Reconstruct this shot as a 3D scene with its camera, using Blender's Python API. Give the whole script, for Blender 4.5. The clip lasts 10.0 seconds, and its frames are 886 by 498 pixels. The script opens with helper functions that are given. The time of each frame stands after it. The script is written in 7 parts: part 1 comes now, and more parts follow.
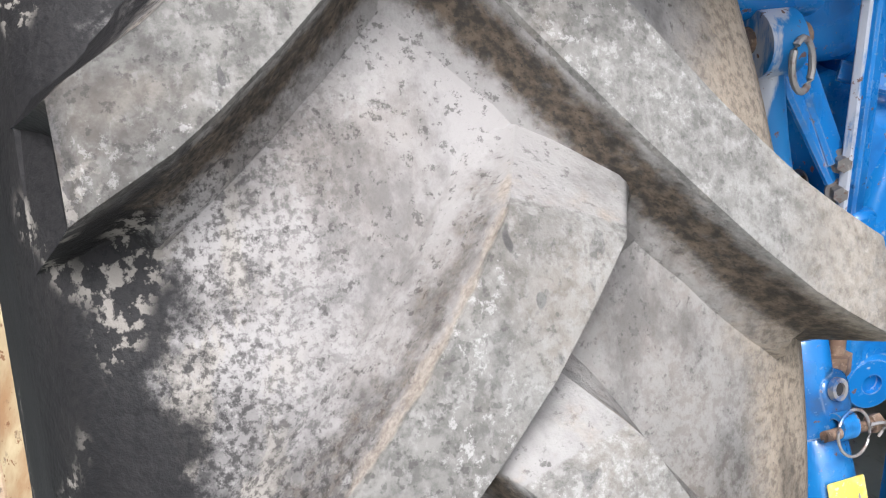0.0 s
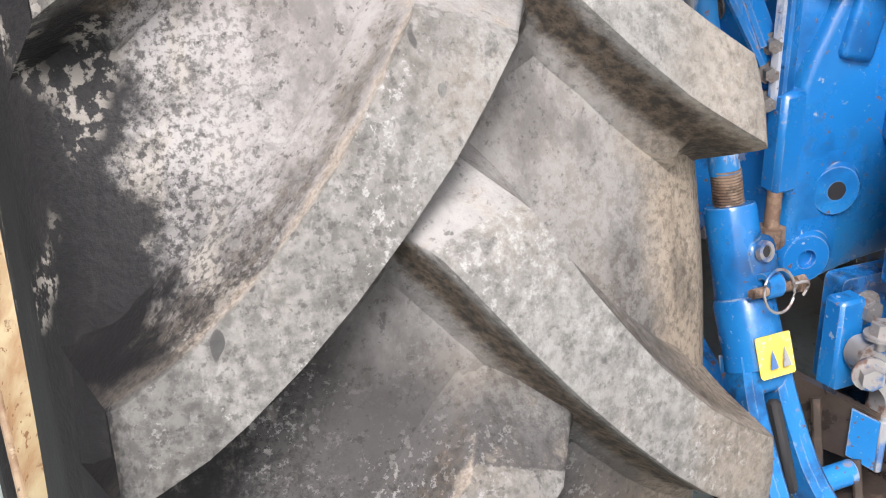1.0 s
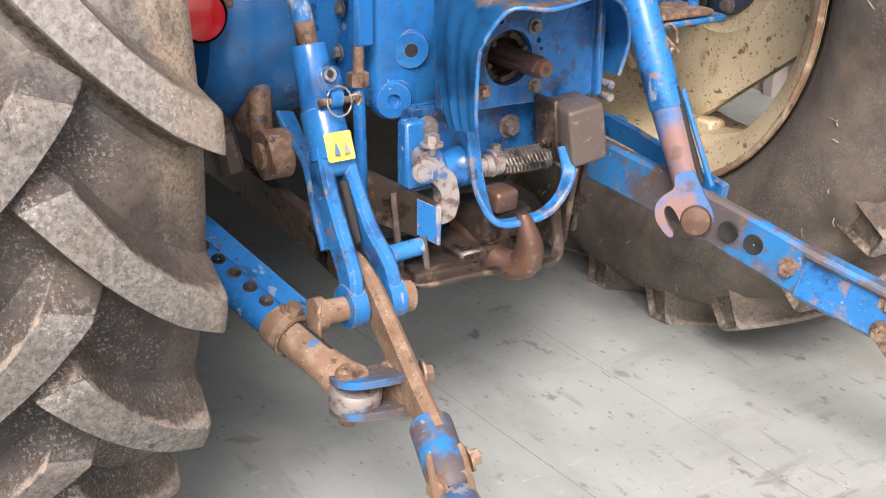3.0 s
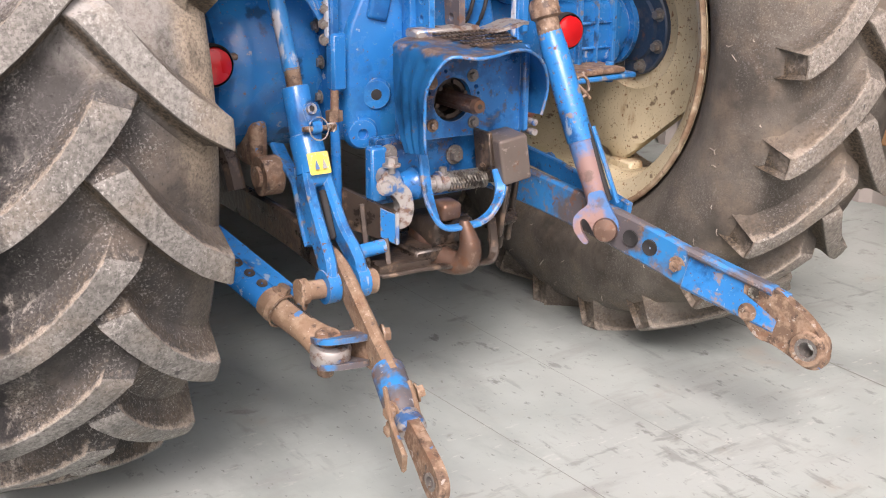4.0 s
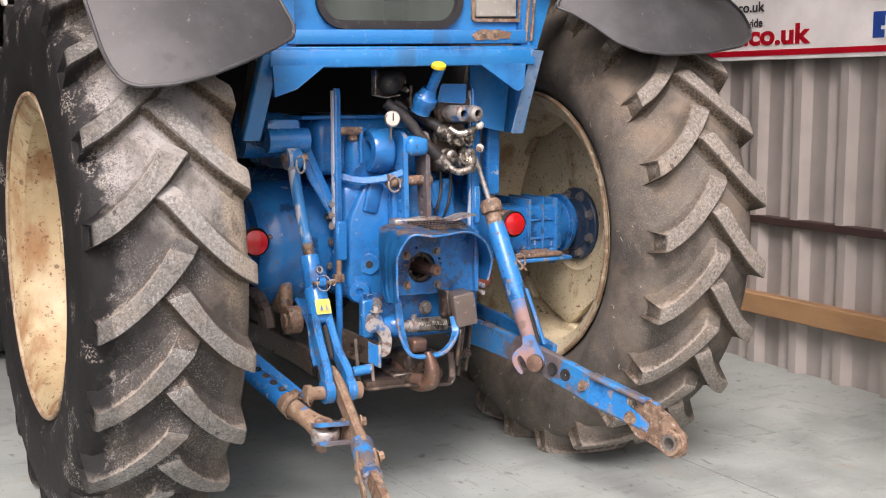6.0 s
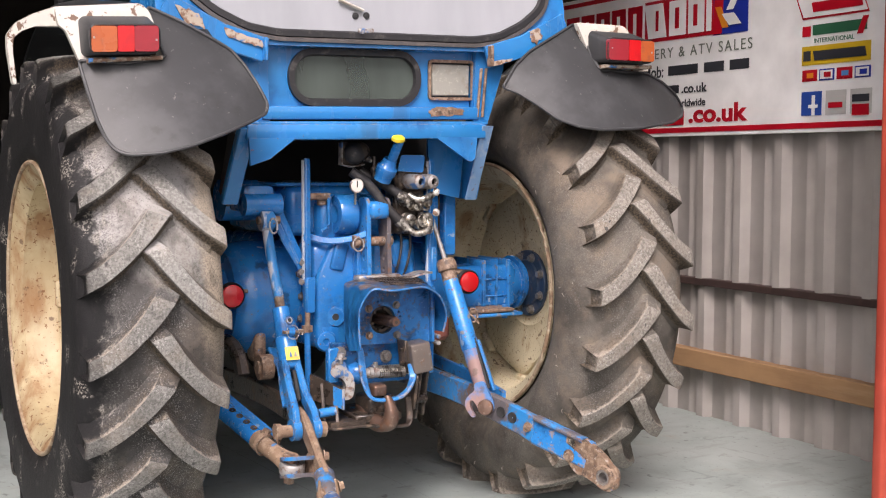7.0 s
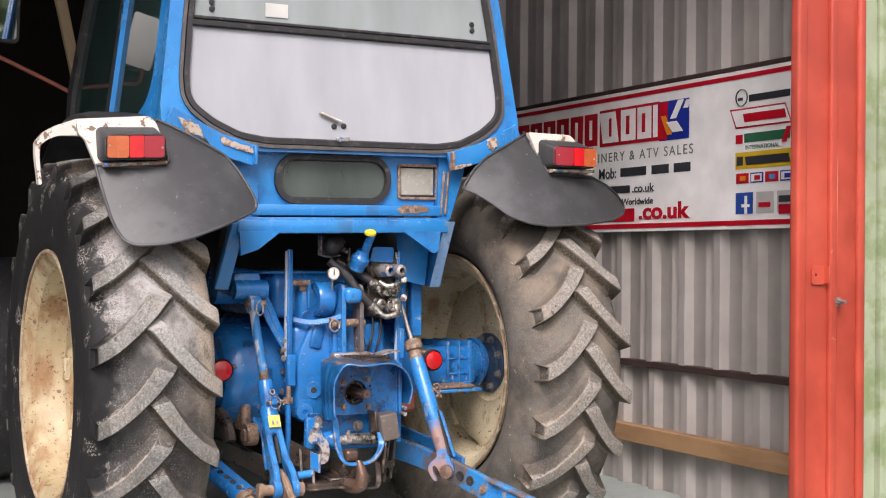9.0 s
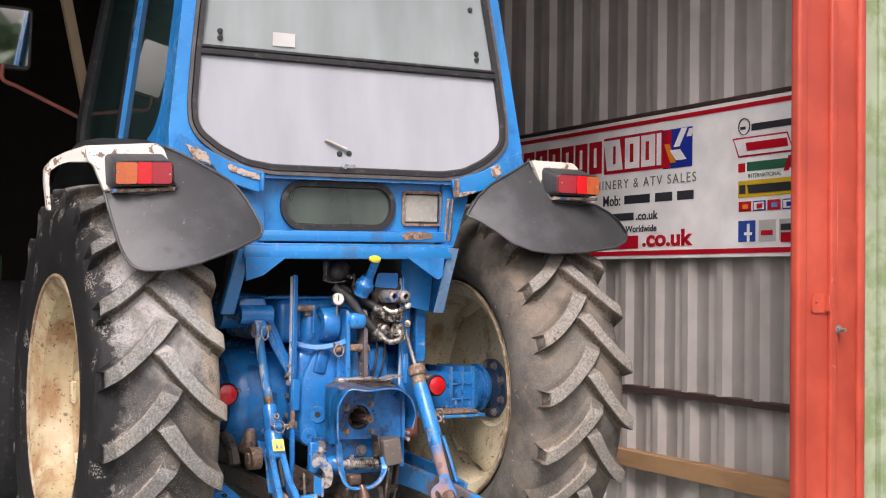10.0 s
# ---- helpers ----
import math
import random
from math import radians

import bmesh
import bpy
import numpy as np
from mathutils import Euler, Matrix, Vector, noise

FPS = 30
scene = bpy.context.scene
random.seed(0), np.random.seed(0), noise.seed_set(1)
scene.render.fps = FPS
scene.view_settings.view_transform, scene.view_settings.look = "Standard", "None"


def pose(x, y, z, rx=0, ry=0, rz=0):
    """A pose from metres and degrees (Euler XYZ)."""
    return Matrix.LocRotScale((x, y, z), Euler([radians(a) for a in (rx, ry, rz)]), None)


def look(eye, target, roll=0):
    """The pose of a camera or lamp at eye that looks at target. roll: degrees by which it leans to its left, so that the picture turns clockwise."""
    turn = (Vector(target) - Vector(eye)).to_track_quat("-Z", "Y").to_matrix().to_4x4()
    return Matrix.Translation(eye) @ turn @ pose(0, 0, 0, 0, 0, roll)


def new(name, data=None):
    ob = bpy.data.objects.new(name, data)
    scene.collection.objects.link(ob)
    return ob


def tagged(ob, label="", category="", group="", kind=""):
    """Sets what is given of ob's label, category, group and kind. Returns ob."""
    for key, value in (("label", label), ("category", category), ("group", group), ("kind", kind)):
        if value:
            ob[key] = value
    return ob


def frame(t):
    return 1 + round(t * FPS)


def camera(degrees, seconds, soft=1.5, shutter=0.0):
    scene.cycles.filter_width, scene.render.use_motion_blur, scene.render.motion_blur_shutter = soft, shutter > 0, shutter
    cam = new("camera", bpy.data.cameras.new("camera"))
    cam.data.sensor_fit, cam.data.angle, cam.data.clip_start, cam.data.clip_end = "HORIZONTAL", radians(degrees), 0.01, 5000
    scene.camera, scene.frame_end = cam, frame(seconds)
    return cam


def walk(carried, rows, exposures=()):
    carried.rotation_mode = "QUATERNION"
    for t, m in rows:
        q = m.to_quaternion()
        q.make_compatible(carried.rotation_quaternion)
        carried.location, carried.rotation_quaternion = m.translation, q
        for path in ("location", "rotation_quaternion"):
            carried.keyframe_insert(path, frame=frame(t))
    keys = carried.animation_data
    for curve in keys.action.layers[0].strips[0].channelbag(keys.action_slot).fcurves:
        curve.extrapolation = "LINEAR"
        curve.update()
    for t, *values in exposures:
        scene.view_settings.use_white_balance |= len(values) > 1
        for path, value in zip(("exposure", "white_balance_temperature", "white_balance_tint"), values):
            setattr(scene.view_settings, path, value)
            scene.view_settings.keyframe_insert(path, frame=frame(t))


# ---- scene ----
cam = camera(40.68, 10.0, soft=1.1)
PATH = [
    (0, (-1.088, -1.139, 1.257), (-0.286, 0.545, 0.535), -0.0),
    (0.5, (-1.087, -1.182, 1.236), (-0.305, 0.498, 0.484), -0.4),
    (1, (-1.101, -1.252, 1.220), (-0.302, 0.397, 0.418), -0.5),
    (1.5, (-1.113, -1.405, 1.196), (-0.264, 0.200, 0.359), -0.4),
    (2, (-1.094, -1.580, 1.181), (-0.185, -0.015, 0.330), 0.5),
    (2.5, (-1.078, -1.778, 1.172), (-0.121, -0.232, 0.340), 0.7),
    (2.7, (-1.078, -1.841, 1.177), (-0.104, -0.295, 0.364), 0.6),
    (3.8, (-1.311, -2.340, 1.202), (-0.288, -0.759, 0.527), 0.5),
    (4, (-1.346, -2.455, 1.213), (-0.317, -0.863, 0.574), 0.5),
    (4.5, (-1.395, -2.743, 1.207), (-0.356, -1.126, 0.654), 0.4),
    (5, (-1.510, -3.006, 1.211), (-0.496, -1.340, 0.767), -0.0),
    (5.5, (-1.604, -3.224, 1.224), (-0.606, -1.527, 0.870), -0.1),
    (6, (-1.633, -3.527, 1.235), (-0.681, -1.788, 0.972), -0.1),
    (7.5, (-1.810, -4.053, 1.215), (-0.818, -2.319, 1.120), 0.4),
    (8, (-1.878, -4.180, 1.216), (-0.878, -2.449, 1.161), 0.4),
    (8.5, (-1.927, -4.297, 1.232), (-0.923, -2.568, 1.210), 0.5),
    (9, (-1.939, -4.428, 1.215), (-0.941, -2.694, 1.230), 0.5),
    (9.5, (-1.947, -4.479, 1.222), (-0.955, -2.743, 1.262), 0.7),
    (10, (-1.949, -4.476, 1.219), (-0.963, -2.736, 1.276), 0.8),
]
walk(cam, [(t, look(eye, target, roll)) for t, eye, target, roll in PATH],
     exposures=[(0, 0.3, 6200, 14), (1.5, 0.4, 6700, 18), (2.7, 0.42, 7100, 23), (4.5, 0.33, 7050, 24), (6.0, 0.25, 6950, 23), (7.5, 0.24, 6800, 21), (10, 0.24, 6700, 20)])

# ---- light ----
world = bpy.data.worlds.new("overcast_sky")
scene.world = world
world.use_nodes = True
wn = world.node_tree
wn.nodes.clear()
sky = wn.nodes.new("ShaderNodeTexSky")
sky.sky_type, sky.sun_disc = "NISHITA", False
sky.sun_elevation, sky.sun_rotation = radians(46), radians(215)
sky.air_density, sky.dust_density, sky.ozone_density = 1.0, 4.0, 1.0
veil = wn.nodes.new("ShaderNodeHueSaturation")
veil.inputs["Saturation"].default_value = 0.22
wb = wn.nodes.new("ShaderNodeBackground")
wb.inputs["Strength"].default_value = 0.19
wo = wn.nodes.new("ShaderNodeOutputWorld")
wn.links.new(sky.outputs[0], veil.inputs["Color"])
wn.links.new(veil.outputs[0], wb.inputs["Color"])
wn.links.new(wb.outputs[0], wo.inputs["Surface"])
sun_data = bpy.data.lights.new("sun", "SUN")
sun_data.energy, sun_data.angle, sun_data.color = 3.0, radians(24), (1.0, 0.97, 0.93)
sun = new("sun", sun_data)
sun.matrix_world = look((-4.26, -6.09, 7.70), (0, 0, 0))


# ---- materials ----
def material(name, base, rough=0.6, metal=0.0, layers=(), bump=(), spec=0.5, coat=0.0, rough_var=0.12, edge=None):
    """layers: (colour, scale, low, high, amount[, detail, roughness, stretch]); bump: (scale, strength, distance)."""
    m = bpy.data.materials.new(name)
    m.use_nodes = True
    nt = m.node_tree
    n, link = nt.nodes, nt.links.new
    bsdf = n["Principled BSDF"]
    bsdf.inputs["Metallic"].default_value = metal
    bsdf.inputs["Specular IOR Level"].default_value = spec
    bsdf.inputs["Coat Weight"].default_value = coat
    geo = n.new("ShaderNodeNewGeometry")
    info = n.new("ShaderNodeObjectInfo")
    off = n.new("ShaderNodeVectorMath")
    off.operation = "MULTIPLY_ADD"
    link(info.outputs["Random"], off.inputs[0])
    off.inputs[1].default_value = (7.3, 3.1, 5.7)
    link(geo.outputs["Position"], off.inputs[2])
    last = n.new("ShaderNodeRGB")
    last.outputs[0].default_value = (*base, 1)
    col = last.outputs[0]
    tone = n.new("ShaderNodeTexNoise")
    tone.inputs["Scale"].default_value, tone.inputs["Detail"].default_value = 5.0, 4.0
    link(off.outputs[0], tone.inputs["Vector"])
    vary = n.new("ShaderNodeMapRange")
    vary.inputs["From Min"].default_value, vary.inputs["From Max"].default_value = 0.3, 0.7
    vary.inputs["To Min"].default_value, vary.inputs["To Max"].default_value = 0.86, 1.12
    link(tone.outputs["Fac"], vary.inputs["Value"])
    hsv = n.new("ShaderNodeHueSaturation")
    link(vary.outputs[0], hsv.inputs["Value"])
    link(col, hsv.inputs["Color"])
    col = hsv.outputs[0]
    rsock = None
    for k, layer in enumerate(layers):
        c2, scale, low, high, amount = layer[:5]
        detail = layer[5] if len(layer) > 5 else 5.0
        r2 = layer[6] if len(layer) > 6 else None
        stretch = layer[7] if len(layer) > 7 else (1, 1, 1)
        mp = n.new("ShaderNodeVectorMath")
        mp.operation = "MULTIPLY_ADD"
        link(off.outputs[0], mp.inputs[0])
        mp.inputs[1].default_value = stretch
        mp.inputs[2].default_value = (k * 3.7, k * 1.9, k * 2.3)
        tx = n.new("ShaderNodeTexNoise")
        tx.inputs["Scale"].default_value, tx.inputs["Detail"].default_value = scale, detail
        tx.inputs["Roughness"].default_value = 0.6
        link(mp.outputs[0], tx.inputs["Vector"])
        ramp = n.new("ShaderNodeMapRange")
        ramp.interpolation_type = "SMOOTHSTEP"
        ramp.inputs["From Min"].default_value, ramp.inputs["From Max"].default_value = low, high
        ramp.inputs["To Max"].default_value = amount
        link(tx.outputs["Fac"], ramp.inputs["Value"])
        fac = ramp.outputs[0]
        if len(layer) > 8:
            ms, mlow, mhigh = layer[8]
            mt = n.new("ShaderNodeTexNoise")
            mt.inputs["Scale"].default_value, mt.inputs["Detail"].default_value = ms, 3.0
            link(mp.outputs[0], mt.inputs["Vector"])
            mr = n.new("ShaderNodeMapRange")
            mr.inputs["From Min"].default_value, mr.inputs["From Max"].default_value = mlow, mhigh
            link(mt.outputs["Fac"], mr.inputs["Value"])
            mm = n.new("ShaderNodeMath")
            mm.operation = "MULTIPLY"
            link(fac, mm.inputs[0])
            link(mr.outputs[0], mm.inputs[1])
            fac = mm.outputs[0]
        mix = n.new("ShaderNodeMix")
        mix.data_type = "RGBA"
        link(fac, mix.inputs["Factor"])
        link(col, mix.inputs["A"])
        mix.inputs["B"].default_value = (*c2, 1)
        col = mix.outputs["Result"]
        if r2 is not None:
            rm = n.new("ShaderNodeMix")
            link(ramp.outputs[0], rm.inputs["Factor"])
            if rsock:
                link(rsock, rm.inputs["A"])
            else:
                rm.inputs["A"].default_value = rough
            rm.inputs["B"].default_value = r2
            rsock = rm.outputs["Result"]
    if edge:
        # paint rubbed off along the corners: (colour, width, amount)
        bev = n.new("ShaderNodeBevel")
        bev.samples = 4
        bev.inputs["Radius"].default_value = edge[1]
        dot = n.new("ShaderNodeVectorMath")
        dot.operation = "DOT_PRODUCT"
        link(bev.outputs[0], dot.inputs[0])
        link(geo.outputs["Normal"], dot.inputs[1])
        worn = n.new("ShaderNodeMapRange")
        worn.inputs["From Min"].default_value, worn.inputs["From Max"].default_value = 0.985, 0.86
        link(dot.outputs["Value"], worn.inputs["Value"])
        chip = n.new("ShaderNodeTexNoise")
        chip.inputs["Scale"].default_value, chip.inputs["Detail"].default_value = 38.0, 6.0
        link(off.outputs[0], chip.inputs["Vector"])
        cr = n.new("ShaderNodeMapRange")
        cr.inputs["From Min"].default_value, cr.inputs["From Max"].default_value = 0.42, 0.6
        cr.inputs["To Max"].default_value = edge[2]
        link(chip.outputs["Fac"], cr.inputs["Value"])
        em = n.new("ShaderNodeMath")
        em.operation = "MULTIPLY"
        link(worn.outputs[0], em.inputs[0])
        link(cr.outputs[0], em.inputs[1])
        mix = n.new("ShaderNodeMix")
        mix.data_type = "RGBA"
        link(em.outputs[0], mix.inputs["Factor"])
        link(col, mix.inputs["A"])
        mix.inputs["B"].default_value = (*edge[0], 1)
        col = mix.outputs["Result"]
    link(col, bsdf.inputs["Base Color"])
    if rsock:
        link(rsock, bsdf.inputs["Roughness"])
    else:
        rr = n.new("ShaderNodeMapRange")
        rr.inputs["To Min"].default_value, rr.inputs["To Max"].default_value = max(0.03, rough - rough_var), min(1, rough + rough_var)
        link(tone.outputs["Fac"], rr.inputs["Value"])
        link(rr.outputs[0], bsdf.inputs["Roughness"])
    prev = None
    for scale, strength, dist in bump:
        tx = n.new("ShaderNodeTexNoise")
        tx.inputs["Scale"].default_value, tx.inputs["Detail"].default_value = scale, 4.0
        link(off.outputs[0], tx.inputs["Vector"])
        bp = n.new("ShaderNodeBump")
        bp.inputs["Strength"].default_value, bp.inputs["Distance"].default_value = strength, dist
        link(tx.outputs["Fac"], bp.inputs["Height"])
        if prev:
            link(prev, bp.inputs["Normal"])
        prev = bp.outputs[0]
    if prev:
        link(prev, bsdf.inputs["Normal"])
    return m


RUST, MUD, GREASE = (0.16, 0.07, 0.035), (0.26, 0.19, 0.13), (0.018, 0.016, 0.015)
BLUE = (0.01, 0.172, 0.49)
M = {}
FADE = (0.16, 0.27, 0.42)
M["blue"] = material("blue_paint", BLUE, 0.27, layers=[((0.02, 0.23, 0.52), 6, 0.48, 0.7, 0.5), ((0.006, 0.08, 0.26), 8, 0.52, 0.68, 0.7, 8, 0.32), ((0.05, 0.055, 0.06), 16, 0.6, 0.74, 0.45, 7, 0.7), (RUST, 95, 0.655, 0.685, 0.9, 5, 0.85), (FADE, 120, 0.64, 0.68, 0.65, 5), ((0.36, 0.4, 0.44), 24, 0.67, 0.69, 0.75, 8, 0.5), (GREASE, 9, 0.61, 0.66, 0.6, 12, 0.25)], bump=[(150, 0.2, 0.001), (18, 0.2, 0.003)], coat=0.2, edge=((0.34, 0.4, 0.46), 0.003, 0.8))
M["blue_greasy"] = material("greasy_blue_paint", (0.01, 0.165, 0.46), 0.28, layers=[((0.004, 0.06, 0.2), 9, 0.48, 0.64, 0.8, 8, 0.3), (GREASE, 13, 0.54, 0.64, 0.6, 10, 0.2), ((0.07, 0.05, 0.04), 40, 0.56, 0.64, 0.7, 8, 0.4), (RUST, 80, 0.62, 0.67, 0.85, 5, 0.8), (FADE, 120, 0.63, 0.68, 0.6, 5)], bump=[(140, 0.3, 0.0015), (18, 0.2, 0.003)], coat=0.3, edge=((0.3, 0.34, 0.38), 0.003, 0.8))
M["blue_silver"] = material("blue_paint_rubbed_silver", (0.012, 0.18, 0.46), 0.34, layers=[((0.5, 0.52, 0.55), 16, 0.45, 0.51, 0.9, 8, 0.35, (1, 1, 0.3)), ((0.004, 0.05, 0.17), 14, 0.56, 0.68, 0.7, 8), (RUST, 90, 0.63, 0.67, 0.9, 5, 0.8)], bump=[(150, 0.3, 0.001)])
M["blue_cab"] = material("blue_cab_paint", (0.013, 0.19, 0.5), 0.26, layers=[((0.025, 0.26, 0.55), 3, 0.5, 0.75, 0.45), ((0.06, 0.16, 0.34), 1.6, 0.5, 0.75, 0.35, 8, 0.5), ((0.04, 0.07, 0.12), 9, 0.55, 0.68, 0.4, 9, 0.5, (1, 1, 0.18)), ((0.34, 0.38, 0.42), 70, 0.68, 0.71, 0.6, 6, 0.6), (RUST, 34, 0.69, 0.72, 0.9, 8, 0.85), ((0.4, 0.35, 0.28), 60, 0.71, 0.75, 0.7, 6, 0.8), ((0.006, 0.05, 0.19), 5, 0.56, 0.72, 0.55, 9)], bump=[(60, 0.06, 0.001), (2.5, 0.2, 0.01)], coat=0.2, edge=((0.3, 0.27, 0.24), 0.0035, 0.8))
M["blue_worn"] = material("worn_blue_paint", (0.012, 0.195, 0.52), 0.32, layers=[((0.004, 0.05, 0.17), 14, 0.53, 0.66, 0.75, 8), ((0.3, 0.36, 0.43), 36, 0.62, 0.66, 0.7, 9, 0.45, (1, 1, 0.4)), (MUD, 26, 0.57, 0.64, 0.8, 9, 0.85), (RUST, 80, 0.61, 0.66, 0.9, 6, 0.85), (FADE, 140, 0.62, 0.68, 0.7, 5), ((0.5, 0.48, 0.45), 110, 0.7, 0.74, 0.8, 4, 0.4), (GREASE, 16, 0.62, 0.7, 0.7, 7, 0.35)], bump=[(140, 0.3, 0.0015)], edge=((0.4, 0.36, 0.33), 0.0025, 0.9))
M["blue_bare"] = material("blue_paint_worn_to_metal", (0.014, 0.19, 0.47), 0.4, layers=[((0.11, 0.085, 0.07), 8, 0.42, 0.53, 0.92, 10, 0.6), ((0.4, 0.42, 0.45), 44, 0.64, 0.68, 0.6, 7, 0.5), ((0.22, 0.15, 0.11), 50, 0.55, 0.65, 0.7, 6), (RUST, 35, 0.58, 0.66, 0.8), (GREASE, 16, 0.6, 0.7, 0.7, 6, 0.4)], bump=[(100, 0.35, 0.002)], edge=((0.3, 0.24, 0.2), 0.0025, 0.8))
M["rust"] = material("rusty_mud_caked_steel", (0.17, 0.11, 0.075), 0.62, layers=[((0.34, 0.245, 0.175), 50, 0.44, 0.62, 0.8, 8), ((0.19, 0.1, 0.058), 22, 0.5, 0.68, 0.8, 8), ((0.055, 0.036, 0.028), 40, 0.54, 0.64, 0.9, 9, 0.5), ((0.42, 0.39, 0.36), 60, 0.62, 0.67, 0.7, 7, 0.45), ((0.02, 0.18, 0.45), 17, 0.66, 0.68, 0.85, 6, 0.45), ((0.4, 0.31, 0.22), 220, 0.6, 0.7, 0.5, 4)], bump=[(170, 0.6, 0.002), (35, 0.4, 0.003)])
M["clay"] = material("tan_mud_caked_steel", (0.235, 0.155, 0.102), 0.7, layers=[((0.35, 0.255, 0.18), 34, 0.45, 0.65, 0.8, 8), ((0.2, 0.115, 0.07), 20, 0.53, 0.68, 0.75, 9), ((0.07, 0.048, 0.038), 46, 0.59, 0.68, 0.85, 9, 0.6), ((0.02, 0.18, 0.45), 16, 0.63, 0.66, 0.85, 7, 0.45), ((0.5, 0.45, 0.38), 150, 0.62, 0.68, 0.5, 4)], bump=[(170, 0.6, 0.002), (35, 0.4, 0.003)])
M["bolt"] = material("weathered_bolt_steel", (0.22, 0.21, 0.2), 0.4, 0.5, layers=[(RUST, 110, 0.54, 0.68, 0.7), ((0.45, 0.42, 0.37), 160, 0.56, 0.68, 0.7)], bump=[(160, 0.4, 0.001)])
M["grease"] = material("greasy_dark_steel", (0.06, 0.046, 0.037), 0.34, 0.25, layers=[((0.19, 0.135, 0.095), 30, 0.52, 0.66, 0.85, 7, 0.6), (GREASE, 14, 0.5, 0.64, 0.85, 7, 0.2)], bump=[(80, 0.5, 0.003)])
M["box_steel"] = material("rubbed_brown_steel", (0.15, 0.125, 0.11), 0.34, 0.25, layers=[((0.055, 0.04, 0.034), 12, 0.48, 0.62, 0.85, 9, 0.4), ((0.17, 0.09, 0.055), 30, 0.58, 0.66, 0.7, 8, 0.6), ((0.32, 0.28, 0.25), 70, 0.6, 0.68, 0.6, 6), (GREASE, 20, 0.62, 0.7, 0.8, 8, 0.25)], bump=[(110, 0.3, 0.0015)], edge=((0.1, 0.06, 0.045), 0.006, 0.8))
M["hook"] = material("polished_brown_hook_steel", (0.15, 0.095, 0.072), 0.3, 0.5, layers=[(RUST, 40, 0.5, 0.66, 0.7, 6, 0.6), ((0.3, 0.22, 0.17), 70, 0.58, 0.68, 0.5)], bump=[(80, 0.35, 0.002)])
M["chrome"] = material("bright_plated_steel", (0.55, 0.52, 0.46), 0.28, 0.9, layers=[((0.06, 0.05, 0.045), 45, 0.46, 0.6, 0.9, 6, 0.6), ((0.35, 0.25, 0.12), 60, 0.6, 0.68, 0.6)], bump=[(120, 0.3, 0.001)])
M["worn_steel"] = material("bare_scuffed_steel", (0.4, 0.385, 0.37), 0.4, 0.5, layers=[(RUST, 45, 0.48, 0.64, 0.8, 6, 0.8), ((0.014, 0.15, 0.42), 16, 0.54, 0.6, 0.85, 5, 0.45), (GREASE, 30, 0.6, 0.7, 0.7)], bump=[(100, 0.35, 0.001)])
M["hub"] = material("dark_blue_hub", (0.02, 0.045, 0.09), 0.45, layers=[(RUST, 40, 0.6, 0.68, 0.6), (MUD, 16, 0.55, 0.72, 0.4), ((0.1, 0.12, 0.15), 90, 0.6, 0.7, 0.5)], bump=[(90, 0.4, 0.002)])
M["rim"] = material("cream_rim_paint", (0.58, 0.51, 0.35), 0.5, layers=[((0.42, 0.355, 0.225), 4, 0.4, 0.62, 0.8, 6), ((0.28, 0.15, 0.065), 7, 0.53, 0.66, 0.75, 10, 0.9, (1, 1, 0.4)), ((0.2, 0.1, 0.045), 85, 0.61, 0.65, 0.9, 6, 0.9), ((0.12, 0.07, 0.04), 28, 0.62, 0.68, 0.85, 8), ((0.035, 0.03, 0.025), 150, 0.64, 0.67, 0.9, 4)], bump=[(120, 0.25, 0.0015)])
# rustier outer rim; its base darkened to offset stronger light on that side
M["rim_stained"] = material("dimmed_rusty_cream_paint", (0.46, 0.385, 0.24), 0.5, layers=[((0.35, 0.27, 0.15), 4, 0.4, 0.62, 0.8, 6), ((0.24, 0.115, 0.045), 6, 0.45, 0.62, 0.8, 10, 0.9, (1, 1, 0.4)), ((0.17, 0.08, 0.035), 70, 0.6, 0.65, 0.9, 6, 0.9), ((0.12, 0.07, 0.04), 28, 0.6, 0.68, 0.85, 8)], bump=[(120, 0.25, 0.0015)])
M["rim_lip"] = material("rusty_rim_lip", (0.36, 0.28, 0.19), 0.65, layers=[((0.2, 0.12, 0.07), 14, 0.42, 0.62, 0.85, 8), ((0.5, 0.43, 0.31), 40, 0.56, 0.66, 0.7, 7), ((0.06, 0.045, 0.035), 60, 0.6, 0.7, 0.8, 6)], bump=[(120, 0.4, 0.002)])
